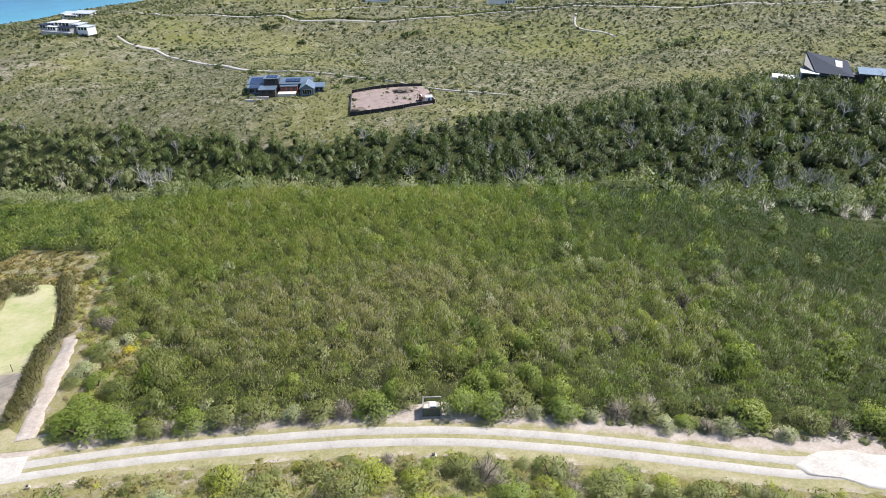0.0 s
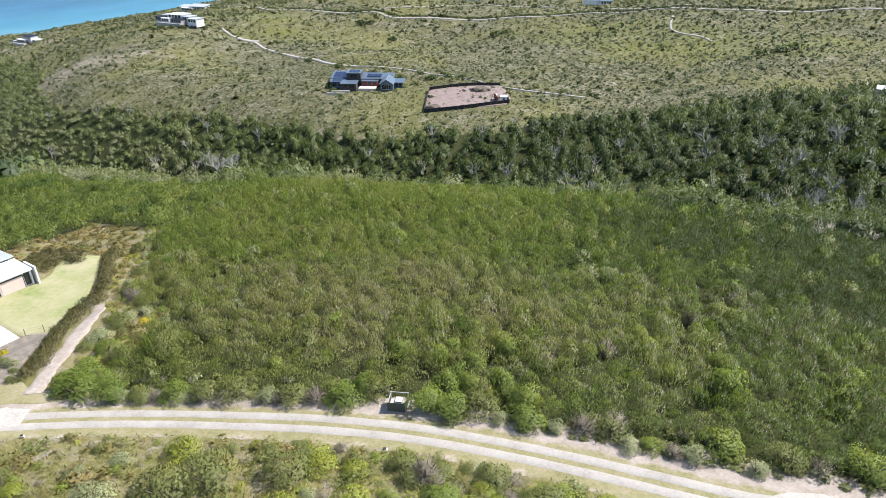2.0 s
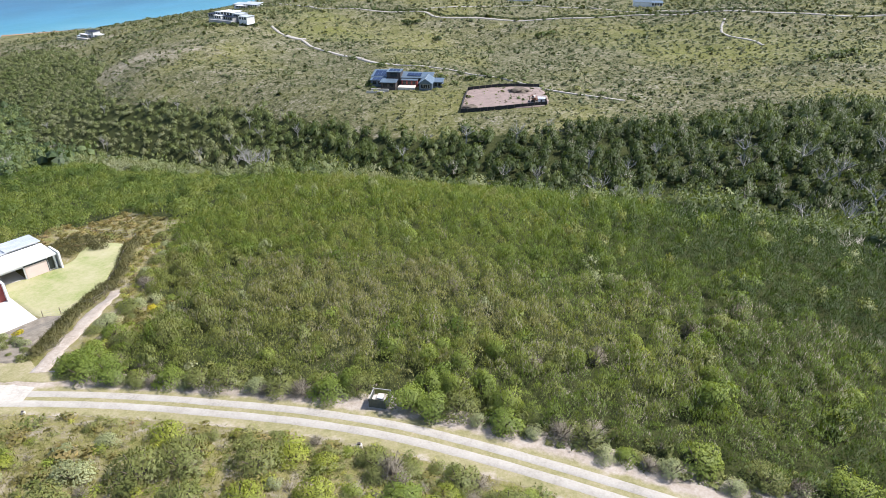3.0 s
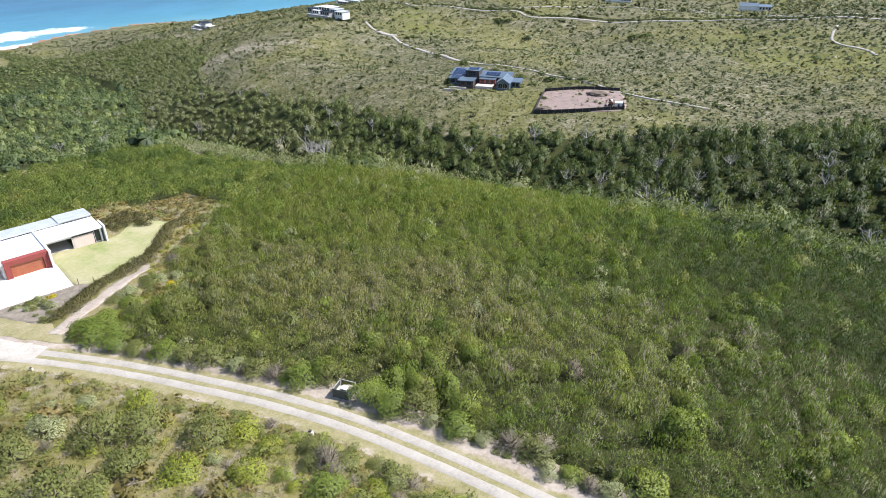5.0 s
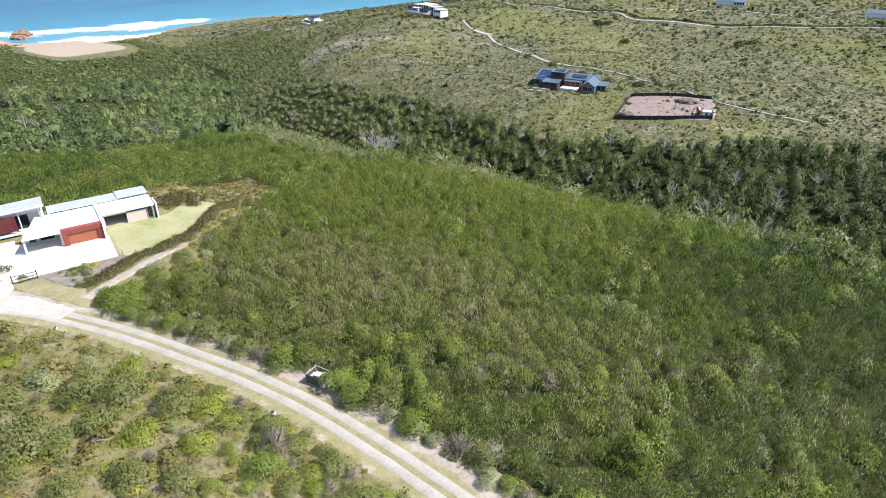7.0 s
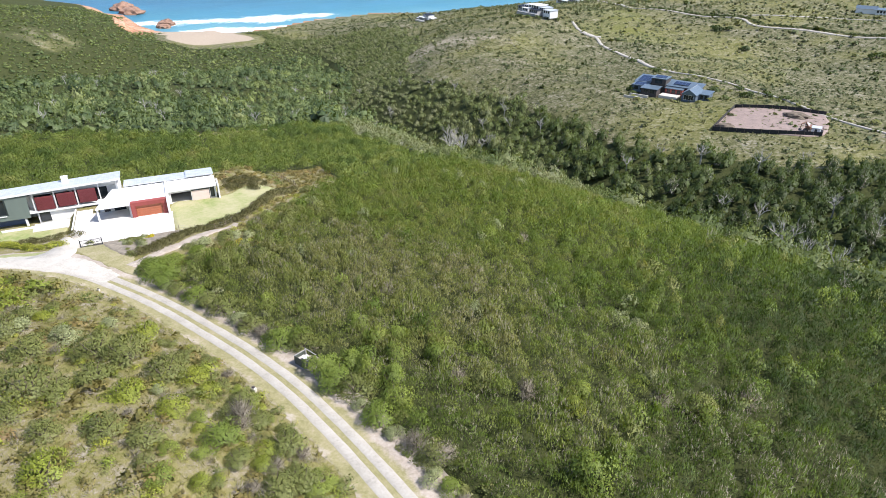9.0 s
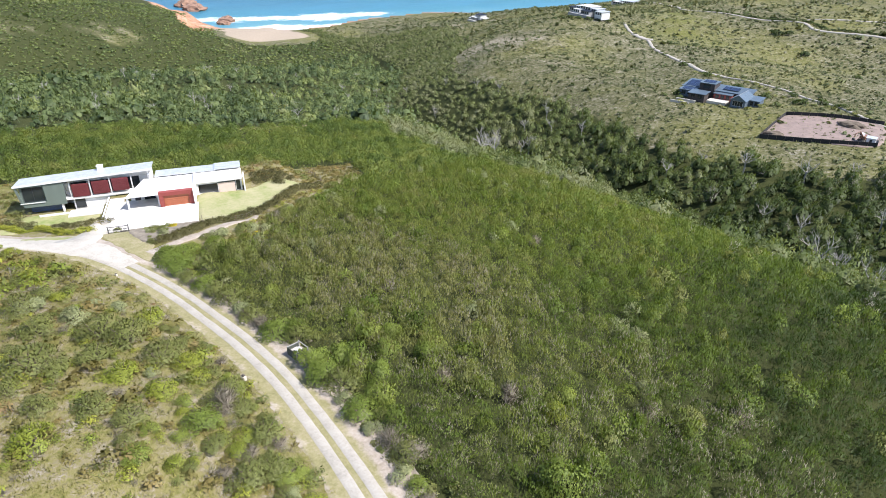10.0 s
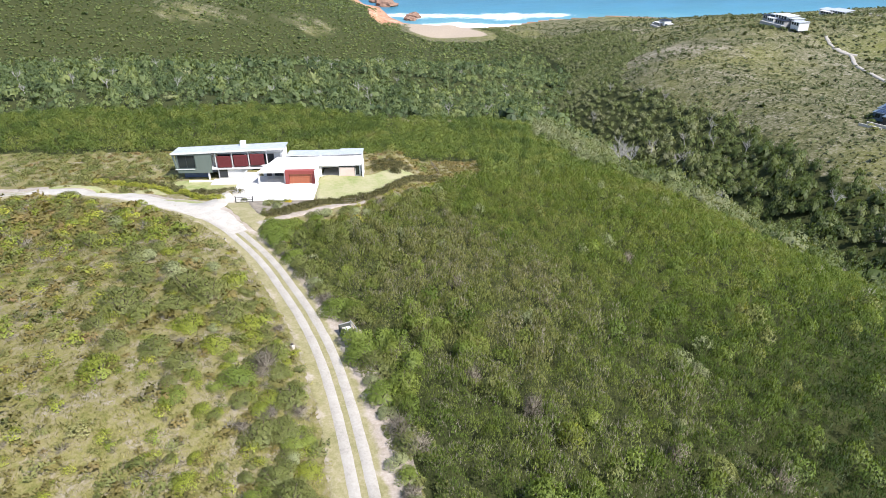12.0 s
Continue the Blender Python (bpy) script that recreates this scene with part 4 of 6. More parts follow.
# ---- houses across the ravine ----
def block(h, x0, y0, x1, y1, top, wall_material, roof_material, eave=0.5, pitch=0.0, low=-3.0, label="", windows=2, glaze=True):
    """A house block: four walls as one shell, a roof with eaves, windows on the front."""
    part("wall", box(x0, y0, low, x1, y1, top), wall_material, h)
    part("roof", slab([(x0 - eave, y0 - eave, top + 0.25), (x1 + eave, y0 - eave, top + 0.25), (x1 + eave, y1 + eave, top + 0.25 + pitch), (x0 - eave, y1 + eave, top + 0.25 + pitch)], 0.25), roof_material, h, label)
    if glaze:
        w = (x1 - x0) / (windows * 1.5 + 0.5)
        for i in range(windows):
            a = x0 + w * (0.5 + 1.5 * i)
            opening("window", a, max(0.4, top - 2.4), a + w, top - 0.35, y0 - 0.02, h, CHARCOAL, 2)


def gable(h, x0, y0, x1, y1, top, rise, wall_material, roof_material, along_y=True):
    part("wall", box(x0, y0, -3, x1, y1, top), wall_material, h)
    bm = bmesh.new()
    e = 0.6
    if along_y:
        m = (x0 + x1) / 2
        p = [(x0 - e, y0 - e, top), (m, y0 - e, top + rise), (x1 + e, y0 - e, top), (x0 - e, y1 + e, top), (m, y1 + e, top + rise), (x1 + e, y1 + e, top)]
    else:
        m = (y0 + y1) / 2
        p = [(x0 - e, y1 + e, top), (x0 - e, m, top + rise), (x0 - e, y0 - e, top), (x1 + e, y1 + e, top), (x1 + e, m, top + rise), (x1 + e, y0 - e, top)]
    v = [bm.verts.new(q) for q in p]
    for f in ((0, 1, 4, 3), (1, 2, 5, 4), (0, 2, 1), (3, 4, 5), (0, 3, 5, 2)):
        bm.faces.new([v[i] for i in f])
    bmesh.ops.recalc_face_normals(bm, faces=bm.faces)
    r = part("roof", bm, roof_material, h, "blue-green ribbed metal gable roof")
    part("ridge", tube([((x0 + x1) / 2, y0 - e, top + rise), ((x0 + x1) / 2, y1 + e, top + rise)] if along_y else [(x0 - e, (y0 + y1) / 2, top + rise), (x1 + e, (y0 + y1) / 2, top + rise)], [0.12, 0.12], 5), STEEL, r)


def solar(h, x0, y0, z, nx, ny, tilt=8):
    for i in range(nx):
        for j in range(ny):
            p = part("solar_panel", box(0, 0, 0, 1.9, 2.1, 0.06), PANEL, h)
            p.matrix_basis = pose(x0 + 2.0 * i, y0 + 2.25 * j * math.cos(radians(tilt)), z + 2.25 * j * math.sin(radians(tilt)), tilt, 0, 0)


def at_land(x, y, lift=0.0):
    return (x, y, float(land(x, y)) + lift)


ha = thing("house", at_land(-86, 352, 1.2), 6, "dark timber house with blue-grey metal roofs and solar panels", "house")
block(ha, -20.5, 1, -12, 12, 3.4, BLUE_WALL, ROOF_BLUE, 0.6, 1.6, windows=2)
solar(ha, -19.6, 1.4, 3.9, 4, 4, 8)
block(ha, -20, -4.5, -12.5, 0.4, 2.6, BLUE_WALL, ROOF_BLUE, 0.4, 0.6, windows=2)
solar(ha, -19.2, -4.2, 3.0, 3, 2, 6)
block(ha, -11.6, 0, -3.8, 8, 6.4, DARKWALL, ROOF_BLUE, 0.3, 0.1, windows=1)
solar(ha, -10.5, 1.5, 6.8, 3, 2, 5)
block(ha, -13.2, -9.5, -5.0, -3.4, 2.7, DARKWALL, ROOF_BLUE, 0.6, 0.5, windows=2)
block(ha, -3.6, 1.5, 13.5, 9.5, 3.2, DARKWALL, ROOF_BLUE, 0.8, 1.4, windows=4)
solar(ha, -0.5, 3.0, 4.2, 4, 2, 8)
block(ha, -3.0, -2.0, 6.0, 1.4, 2.5, RED_FRAME, ROOF_BLUE, 0.3, 0.3, windows=3)
gable(ha, 8.5, -10.5, 15.5, 2.0, 3.0, 2.6, BLUE_WALL, ROOF_BLUE)
opening("window", 9.5, 0.2, 14.5, 2.7, -10.55, ha, WHITE, 4)
block(ha, 15.6, -5, 20.5, 2.5, 2.6, BLUE_WALL, ROOF_BLUE, 0.5, 0.6, windows=2)
part("terrace", box(-4.0, -8.5, -2.0, 5.5, -2.2, 0.1, 0.03), STONE, ha, "pale stone terrace")
part("terrace_wall", box(-20, -16, -3, -10, -15.4, -0.6, 0.05), STONE, ha)
part("terrace_wall", box(-18, -13, -3, -8, -12.4, 0.0, 0.05), STONE, ha)

hb = thing("house", at_land(-305, 543, 1.4), -18, "sprawling white clifftop villa with pale flat roofs", "house")
block(hb, -27, -2, -12, 8, 3.0, GREY_WALL, ROOF_DARK, 0.8, 0.4, windows=5)
block(hb, -20, 0, -13, 7, 4.6, WHITE, ROOF_PALE, 0.4, 0.2, windows=2)
block(hb, -12, -1, 4, 9, 5.6, WHITE, WHITE, 1.0, 0.3, windows=4)
block(hb, 4, 0, 12, 9, 4.4, WHITE, ROOF_PALE, 0.6, 0.3, windows=3)
block(hb, -15, -6, -6, -1, 2.8, WHITE, WHITE, 0.5, 0.2, windows=3)
block(hb, -3, -6.5, 9, -1, 2.6, GREY_WALL, ROOF_DARK, 0.6, 0.5, windows=4)
block(hb, 13, -3, 23, 6, 3.4, WHITE, ROOF_PALE, 0.5, 0.3, windows=3)
part("chimney", box(-1.5, 4, 5.0, -0.3, 5.2, 7.0, 0.03), WHITE, hb, "white chimney")
part("terrace", box(-18, -10, -4, 11, -6.6, -0.2, 0.05), GREY_WALL, hb, "grey stone terrace wall below the villa")

hb2 = thing("house", at_land(-455, 835, 2.0), -12, "distant white villa with a pale hipped roof", "house")
block(hb2, -20, 0, -2, 10, 3.2, WHITE, ROOF_PALE, 1.0, 1.8, windows=5)
block(hb2, -2, -2, 22, 10, 4.5, WHITE, ROOF_PALE, 1.0, 2.0, windows=6)
block(hb2, -12, -6, 6, -1, 2.6, GREY_WALL, WHITE, 0.5, 0.2, windows=4)

hc = thing("house", at_land(-581, 683, 1.0), -20, "white and grey clifftop house overlooking the sea", "house")
block(hc, -8, 0, 8, 9, 6.6, WHITE, ROOF_DARK, 0.8, 0.4, windows=4)
block(hc, -14, -4, 2, 1, 3.2, GREY_WALL, WHITE, 0.6, 0.2, windows=4)
block(hc, 3, 2, 14, 10, 3.2, WHITE, WHITE, 0.5, 0.2, windows=3)
part("terrace", box(-16, -8, -5, 6, -4, -0.3, 0.05), STONE, hc, "stone terrace wall")
hc2 = thing("house", at_land(-604, 694, 0.8), -10, "small white cottage on the cliff edge", "house")
block(hc2, -6, 0, 6, 7, 3.0, WHITE, ROOF_PALE, 0.5, 0.6, windows=3)
for x, y in ((-70, 735), (60, 690)):
    hf = thing("house", at_land(x, y, 1.0), 5, "far white house with a blue metal roof", "house", "houses on the skyline")
    gable(hf, -14, 0, 2, 8, 3.2, 2.4, WHITE, ROOF_BLUE, False)
    block(hf, 2, -2, 13, 7, 3.0, WHITE, ROOF_BLUE, 0.6, 1.0, windows=4)

# dark-roofed house in the trees
hd = thing("house", at_land(173, 294, 4.6), -24, "dark slate house with a steep skylit roof in the trees", "house")
part("wall", box(-9, -5, -6, 10, 8, 3.0), BLUE_WALL, hd)
part("roof", slab([(-8.5, 8.5, 9.6), (-4.0, -6.0, 3.2), (11.5, -6.0, 2.4), (9.0, 8.5, 6.6)], 0.4), ROOF_DARK, hd, "steep dark slate roof plane")
part("skylight", slab([(3.6, 4.6, 7.05), (4.0, 0.2, 5.05), (6.6, 0.2, 4.85), (6.4, 4.6, 6.75)], -0.18), WHITE, hd, "bright flat skylight")
part("gable_wall", slab([(-8.6, 8.0, 9.0), (-8.9, -1.0, 5.2), (-4.0, -5.6, 3.0), (-3.6, 8.0, 8.6)], 8.0), CHARCOAL, hd)
part("dormer", box(-9.5, -7.0, -6, -3.0, -1.0, 2.6, 0.03), BLUE_WALL, hd)
part("dormer_roof", slab([(-10.0, -7.6, 3.0), (-2.5, -7.6, 2.8), (-2.5, -0.6, 3.4), (-10.0, -0.6, 3.6)], 0.25), WHITE, hd, "white edged porch roof")
opening("window", -9.0, -0.5, -3.5, 2.2, -7.05, hd, CHARCOAL, 3)
opening("window", -2.0, 0.0, 9.0, 1.9, -5.05, hd, CHARCOAL, 5)
part("deck", box(-21, -7, -6, -9.5, 2, -0.2, 0.03), WHITE, hd, "bright white deck")
for i in range(9):
    part("baluster", box(-21 + 1.4 * i, -7.0, -0.2, -20.94 + 1.4 * i, -6.94, 0.9), STEEL, hd)
part("handrail", box(-21, -7.03, 0.86, -9.5, -6.91, 0.94), STEEL, hd)
block(hd, 14, -1, 40, 8, 3.0, CHARCOAL, ROOF_BLUE, 0.6, 1.2, low=-5, windows=6)
part("link", box(10, 1, -5, 14, 6, 2.2), DARKWALL, hd)
yard = patch("driveway_pad", [(193, 272), (206, 268), (214, 282), (203, 290), (196, 286)], 0.5, APRON, 2.0)
tagged(yard, "pale gravel yard below the dark-roofed house", "driveway", kind="structure")

# ---- the fenced building plot ----
plot = patch("building_plot", [(-44.5, 304), (-48, 338), (-30, 347), (-12, 351), (-4.5, 316), (-24, 309)], 0.35, CLAY, 1.6, 0.4)
tagged(plot, "bare pinkish clay building plot levelled for works", "bare ground", kind="structure")


def screen(line, tall):
    q, _ = flow(line, 3.0)
    z = land(q[:, 0], q[:, 1])
    o = np.array([q[0][0], q[0][1], z[0]])
    f = thing("screen_fence", tuple(o), 0, "dark shade-net fence on poles round the building plot", "fence")
    for (x0, y0), a, (x1, y1), b in zip(q, z, q[1:], z[1:]):
        bm = bmesh.new()
        n = Vector((y1 - y0, x0 - x1, 0)).normalized() * 0.03
        lo, hi = Vector((x0, y0, a)) - Vector(o), Vector((x1, y1, b)) - Vector(o)
        up = Vector((0, 0, tall))
        v = [bm.verts.new(p) for p in (lo - n, hi - n, hi - n + up, lo - n + up, lo + n, hi + n, hi + n + up, lo + n + up)]
        for k in ((0, 1, 2, 3), (7, 6, 5, 4), (0, 4, 5, 1), (3, 2, 6, 7), (0, 3, 7, 4), (1, 5, 6, 2)):
            bm.faces.new([v[i] for i in k])
        part("net_panel", bm, NETTING, f)
    pole = None
    for (x, y), h in zip(q, z):
        if pole is None:
            ob = part("pole", tube([(0, 0, -0.3), (0, 0, tall + 0.25)], [0.07, 0.06], 6), POST, f)
            pole = ob.data
        else:
            ob = new("pole", pole)
            ob.parent = f
            ob.location = (x - o[0], y - o[1], h - o[2])


screen([(-11.5, 351.5), (-30, 347.5), (-48.3, 338.8)], 1.9)
screen([(-48.3, 338.8), (-46.5, 321), (-44.8, 303.4)], 1.9)
screen([(-44.8, 303.4), (-24, 308.2), (-4, 315.4)], 1.9)
screen([(-4, 315.4), (-6.2, 326)], 1.9)


def digger(place, turn):
    d = thing("excavator", place, turn, "dusty orange excavator parked inside the building plot", "excavator")
    for y in (-1.3, 0.8):
        t = part("track", box(-2.0, y, 0.0, 2.0, y + 0.5, 0.85, 0.3), RUBBER, d)
        for i in range(5):
            part("roller", tube([(-1.5 + 0.75 * i, y - 0.03, 0.4), (-1.5 + 0.75 * i, y + 0.53, 0.4)], [0.26, 0.26], 8), STEEL, t)
    part("body", box(-2.1, -1.3, 1.0, 1.2, 1.3, 2.1, 0.12), YELLOW, d)
    cab = part("cab", box(0.1, -1.25, 2.1, 1.5, 0.1, 3.2, 0.1), WHITE, d, "white cab with dark windows")
    part("windscreen", box(1.46, -1.1, 2.35, 1.53, -0.05, 3.05), GLASS, cab)
    part("boom", tube([(1.2, 0.4, 1.9), (3.2, 0.4, 4.2), (5.2, 0.4, 3.6)], [0.28, 0.3, 0.2], 6), YELLOW, d)
    arm = part("dipper", tube([(5.2, 0.4, 3.6), (5.6, 0.4, 1.6)], [0.2, 0.14], 6), YELLOW, d)
    part("bucket", box(5.1, -0.1, 0.9, 6.0, 0.9, 1.7, 0.15), CHARCOAL, arm)


digger(at_land(-10.5, 321, 0.4), 240)


def shed(place):
    s = thing("site_hut", place, 8, "small white site hut at the corner of the plot", "hut")
    part("wall", box(-1.6, -1.2, -0.3, 1.6, 1.2, 2.5, 0.02), WHITE, s)
    part("roof", slab([(-1.9, -1.5, 2.6), (1.9, -1.5, 2.6), (1.9, 1.5, 2.9), (-1.9, 1.5, 2.9)], 0.12), ROOF_PALE, s)
    part("door", box(-0.45, -1.25, 0, 0.45, -1.19, 2.05), CHARCOAL, s)


shed(at_land(-7.2, 318.2, 0.3))


def heap(place, r, tall, words, material, seed, name="soil_mound", category="heap"):
    """A rough heap of spoil or brush."""
    bm = bmesh.new()
    bmesh.ops.create_icosphere(bm, subdivisions=3, radius=1.0)
    for v in bm.verts:
        k = 1 + 0.35 * noise.noise(v.co * 2.1 + Vector((seed, 0, 0))) + 0.2 * noise.noise(v.co * 6.0 + Vector((0, seed, 0)))
        v.co = Vector((v.co.x * r * k, v.co.y * r * 0.7 * k, max(-0.15, v.co.z) * tall * k))
    me = bpy.data.meshes.new(name)
    bm.to_mesh(me)
    bm.free()
    me.materials.append(material)
    ob = new(name, me)
    ob.location = place
    tagged(ob, words, category)


for x, y, r, z, k in ((-1100, 566, 20, 8, 2.0), (-1132, 584, 14, 6, 5.0), (-1290, 590, 30, 13, 7.0), (-1350, 602, 32, 15, 9.0), (-1075, 548, 16, 7, 3.3)):
    heap((x, y, SEA - 1), r, z, "rugged orange sea rock standing in the surf", SEA_ROCK, k, "sea_rock", "rock")
heap(at_land(-41, 309, 0.35), 4.2, 1.6, "heap of brush and soil in the plot corner", BARK, 1.0)
heap(at_land(-21, 340, 0.35), 5.2, 1.9, "long heap of cleared brush on the clay plot", BARK, 4.0)

# ---- pale roads and paths on the far hillside ----
for line, w, words in (
        ([(-269.3, 547.4), (-249.6, 530.7), (-228.2, 519.5), (-201.8, 487.7), (-165.4, 458.5), (-135.6, 421.5), (-104.5, 398.8)], 1.3, "pale sandy track winding down the hillside"),
        ([(-104.5, 398.8), (-77.6, 394.0), (-66.3, 391.2), (-46.0, 376.7), (-30.8, 363.5), (-25.5, 359.6), (-12.3, 350.4), (0.7, 344.3), (12.7, 338.9), (26.4, 334.2), (33.4, 333.1)], 0.7, "narrow sandy track running past the building plot"),
        ([(-247, 529), (-233, 521), (-225, 523)], 2.6, "pale sandy turning place"),
        ([(-420, 800), (-352, 762), (-300, 690), (-262, 651), (-214, 650), (-158, 644), (-132, 624), (-75, 622), (-12, 617), (60, 609), (130, 580), (230, 545), (330, 520)], 1.4, "pale gravel road crossing the far hillside"),
        ([(-156, 656), (-120, 672), (-84, 694), (-14, 680), (60, 640), (108, 604), (178, 572)], 1.3, "pale gravel road along the upper hillside"),
        ([(110, 560), (104, 520), (118, 488), (122, 470)], 0.8, "narrow footpath through the heath")):
    r = ribbon("far_road", line, [-w, 0.0, w], 3.0, 0.45, FAR_PATH, 0.3)
    tagged(r, words, "road", kind="structure")


# ---- plants ----
rng = np.random.default_rng(7)


def unit(v):
    return v / np.maximum(np.linalg.norm(v, axis=-1, keepdims=True), 1e-9)


def plumes(n, rx, rz, length, width, core=0.62):
    """Feathery crown: upright slips over a low dome. Triangles (n, 3, 3)."""
    a, k = rng.uniform(0, 6.283, n), np.sqrt(rng.uniform(0, 1, n))
    x, y = rx * k * np.cos(a), rx * k * np.sin(a)
    z = rz * np.sqrt(np.clip(1 - (k * 0.93) ** 2, 0, 1)) * rng.uniform(core, 1.0, n) ** 0.5
    base = np.stack([x, y, z], 1)
    way = unit(np.stack([x / rx * 0.35, y / rx * 0.35, np.full(n, 0.75)], 1) + rng.normal(0, 0.45, (n, 3)))
    side = unit(np.cross(way, (0, 0, 1)) + rng.normal(0, 0.5, (n, 3)))
    ln = length * rng.uniform(0.6, 1.3, n)[:, None]
    wd = width * rng.uniform(0.6, 1.4, n)[:, None]
    return np.stack([base - side * wd / 2 - way * ln * 0.35, base + side * wd / 2 - way * ln * 0.35, base + way * ln * 0.65], 1)


def clumps(n, rx, rz, lobes, leaf, low=0.15):
    """Rounded crown of leafy lobes."""
    c = unit(rng.normal(0, 1, (lobes, 3)))
    c[:, 2] = np.abs(c[:, 2]) * 0.9
    c = c * np.array([rx, rx, rz]) * rng.uniform(0.45, 0.75, lobes)[:, None] + (0, 0, rz * low)
    own = rng.integers(0, lobes, n)
    d = unit(rng.normal(0, 1, (n, 3)))
    d[:, 2] = np.where(rng.uniform(0, 1, n) < 0.65, np.abs(d[:, 2]), d[:, 2])
    r = (rx + rz) * 0.5 * rng.uniform(0.30, 0.5, lobes)[own][:, None] * rng.uniform(0.55, 1.05, n)[:, None] ** 0.5
    p = c[own] + d * r * (1, 1, 0.8)
    p[:, 2] = np.maximum(p[:, 2], rng.uniform(0.02, 0.25, n) * rz)
    nrm = unit(d + rng.normal(0, 0.55, (n, 3)) + (0, 0, 0.25))
    s = unit(np.cross(nrm, rng.normal(0, 1, (n, 3))))
    w = np.cross(nrm, s)
    ln = leaf * rng.uniform(0.6, 1.35, n)[:, None]
    return np.stack([p - s * ln * 0.45 - w * ln * 0.35, p + s * ln * 0.45 - w * ln * 0.35, p + w * ln * 0.75], 1)


def lobes(n, rx, rz, size, low=0.3):
    """The dense inner leaf mass of a crown: uneven facetted clumps."""
    g = (1 + 5 ** 0.5) / 2
    v = unit(np.array([(-1, g, 0), (1, g, 0), (-1, -g, 0), (1, -g, 0), (0, -1, g), (0, 1, g), (0, -1, -g), (0, 1, -g), (g, 0, -1), (g, 0, 1), (-g, 0, -1), (-g, 0, 1)], float))
    f = np.array([(0, 11, 5), (0, 5, 1), (0, 1, 7), (0, 7, 10), (0, 10, 11), (1, 5, 9), (5, 11, 4), (11, 10, 2), (10, 7, 6), (7, 1, 8), (3, 9, 4), (3, 4, 2), (3, 2, 6), (3, 6, 8), (3, 8, 9), (4, 9, 5), (2, 4, 11), (6, 2, 10), (8, 6, 7), (9, 8, 1)])
    out = []
    for k in range(n):
        a, r = 2.4 * k + rng.uniform(-0.4, 0.4), 0.0 if k == 0 else rng.uniform(0.35, 0.62)
        c = np.array([rx * r * math.cos(a), rx * r * math.sin(a), rz * (low + (1 - low) * (1 - r) * rng.uniform(0.55, 0.9))])
        p = c + v * rng.uniform(0.75, 1.2, (12, 1)) * np.array([rx, rx, rz * 0.8]) * size * rng.uniform(0.8, 1.2)
        out.append(p[f][(v[f].mean(1)[:, 2] > -0.5)])
    return np.concatenate(out)


def twigs(n, rx, rz, width):
    """Dry branching sprays."""
    a, k = rng.uniform(0, 6.283, n), rng.uniform(0.1, 1, n)
    way = unit(np.stack([np.cos(a) * k, np.sin(a) * k, rng.uniform(0.25, 1, n)], 1))
    base = way * (0.1 + 0.5 * rng.uniform(0, 1, n))[:, None] * np.array([rx, rx, rz])
    tip = base + unit(way + rng.normal(0, 0.35, (n, 3))) * np.array([rx, rx, rz]) * rng.uniform(0.25, 0.55, n)[:, None]
    tip[:, 2] = np.abs(tip[:, 2])
    side = unit(np.cross(tip - base, rng.normal(0, 1, (n, 3)))) * width
    return np.stack([base - side, base + side, tip], 1)


def scatter(name, models, spots, material, label, category, round_=0.55):
    """ONE object of many plants. spots: rows of x, y, z, size, height, tone, model."""
    tri, tone, light = [], [], []
    for k, model in enumerate(models):
        model, turned = facing(model, round_)
        s = spots[spots[:, 6] == k]
        if not len(s):
            continue
        a = rng.uniform(0, 6.283, len(s))
        c, n = np.cos(a)[:, None, None], np.sin(a)[:, None, None]
        x, y, z = model[None, :, :, 0], model[None, :, :, 1], model[None, :, :, 2]
        sz, hz = s[:, 3][:, None, None], s[:, 4][:, None, None]
        p = np.stack([(x * c - y * n) * sz + s[:, 0][:, None, None], (x * n + y * c) * sz + s[:, 1][:, None, None], z * hz + s[:, 2][:, None, None]], 3)
        tri.append(p.reshape(-1, 3))
        tone.append(np.repeat(s[:, 5], model.shape[0] * 3))
        x, y = turned[None, :, :, 0], turned[None, :, :, 1]
        light.append(np.stack([x * c - y * n, x * n + y * c, np.broadcast_to(turned[None, :, :, 2], p.shape[:3])], 3).reshape(-1, 3))
    v = np.vstack(tri)
    ob = new(name, grid_mesh(name, v, np.arange(len(v)).reshape(-1, 3), material, {"tone": np.concatenate(tone)}, np.vstack(light)))
    return tagged(ob, label, category, kind="stuff")


def facing(tri, round_=0.5):
    """Turn leaves outwards and give them the crown's own roundness to the light."""
    c = tri.mean(1)
    mid = np.array([0, 0, 0.25 * tri[..., 2].max()])
    out = unit(unit(c - mid) * round_ + (0, 0, 1 - 0.55 * round_))
    flip = (np.cross(tri[:, 1] - tri[:, 0], tri[:, 2] - tri[:, 0]) * out).sum(1) < 0
    tri = np.where(flip[:, None, None], tri[:, ::-1], tri)
    nrm = unit(out + rng.normal(0, 0.10, out.shape))
    return tri, np.repeat(nrm[:, None], 3, 1)


def spread(x0, x1, y0, y1, gap, jitter=0.5):
    """Loose points over a rectangle."""
    gx, gy = np.meshgrid(np.arange(x0, x1, gap), np.arange(y0, y1, gap * 0.87))
    gx = gx + (np.arange(gx.shape[0])[:, None] % 2) * gap / 2
    gx = gx + rng.uniform(-jitter, jitter, gx.shape) * gap
    gy = gy + rng.uniform(-jitter, jitter, gy.shape) * gap
    return gx.ravel(), gy.ravel()


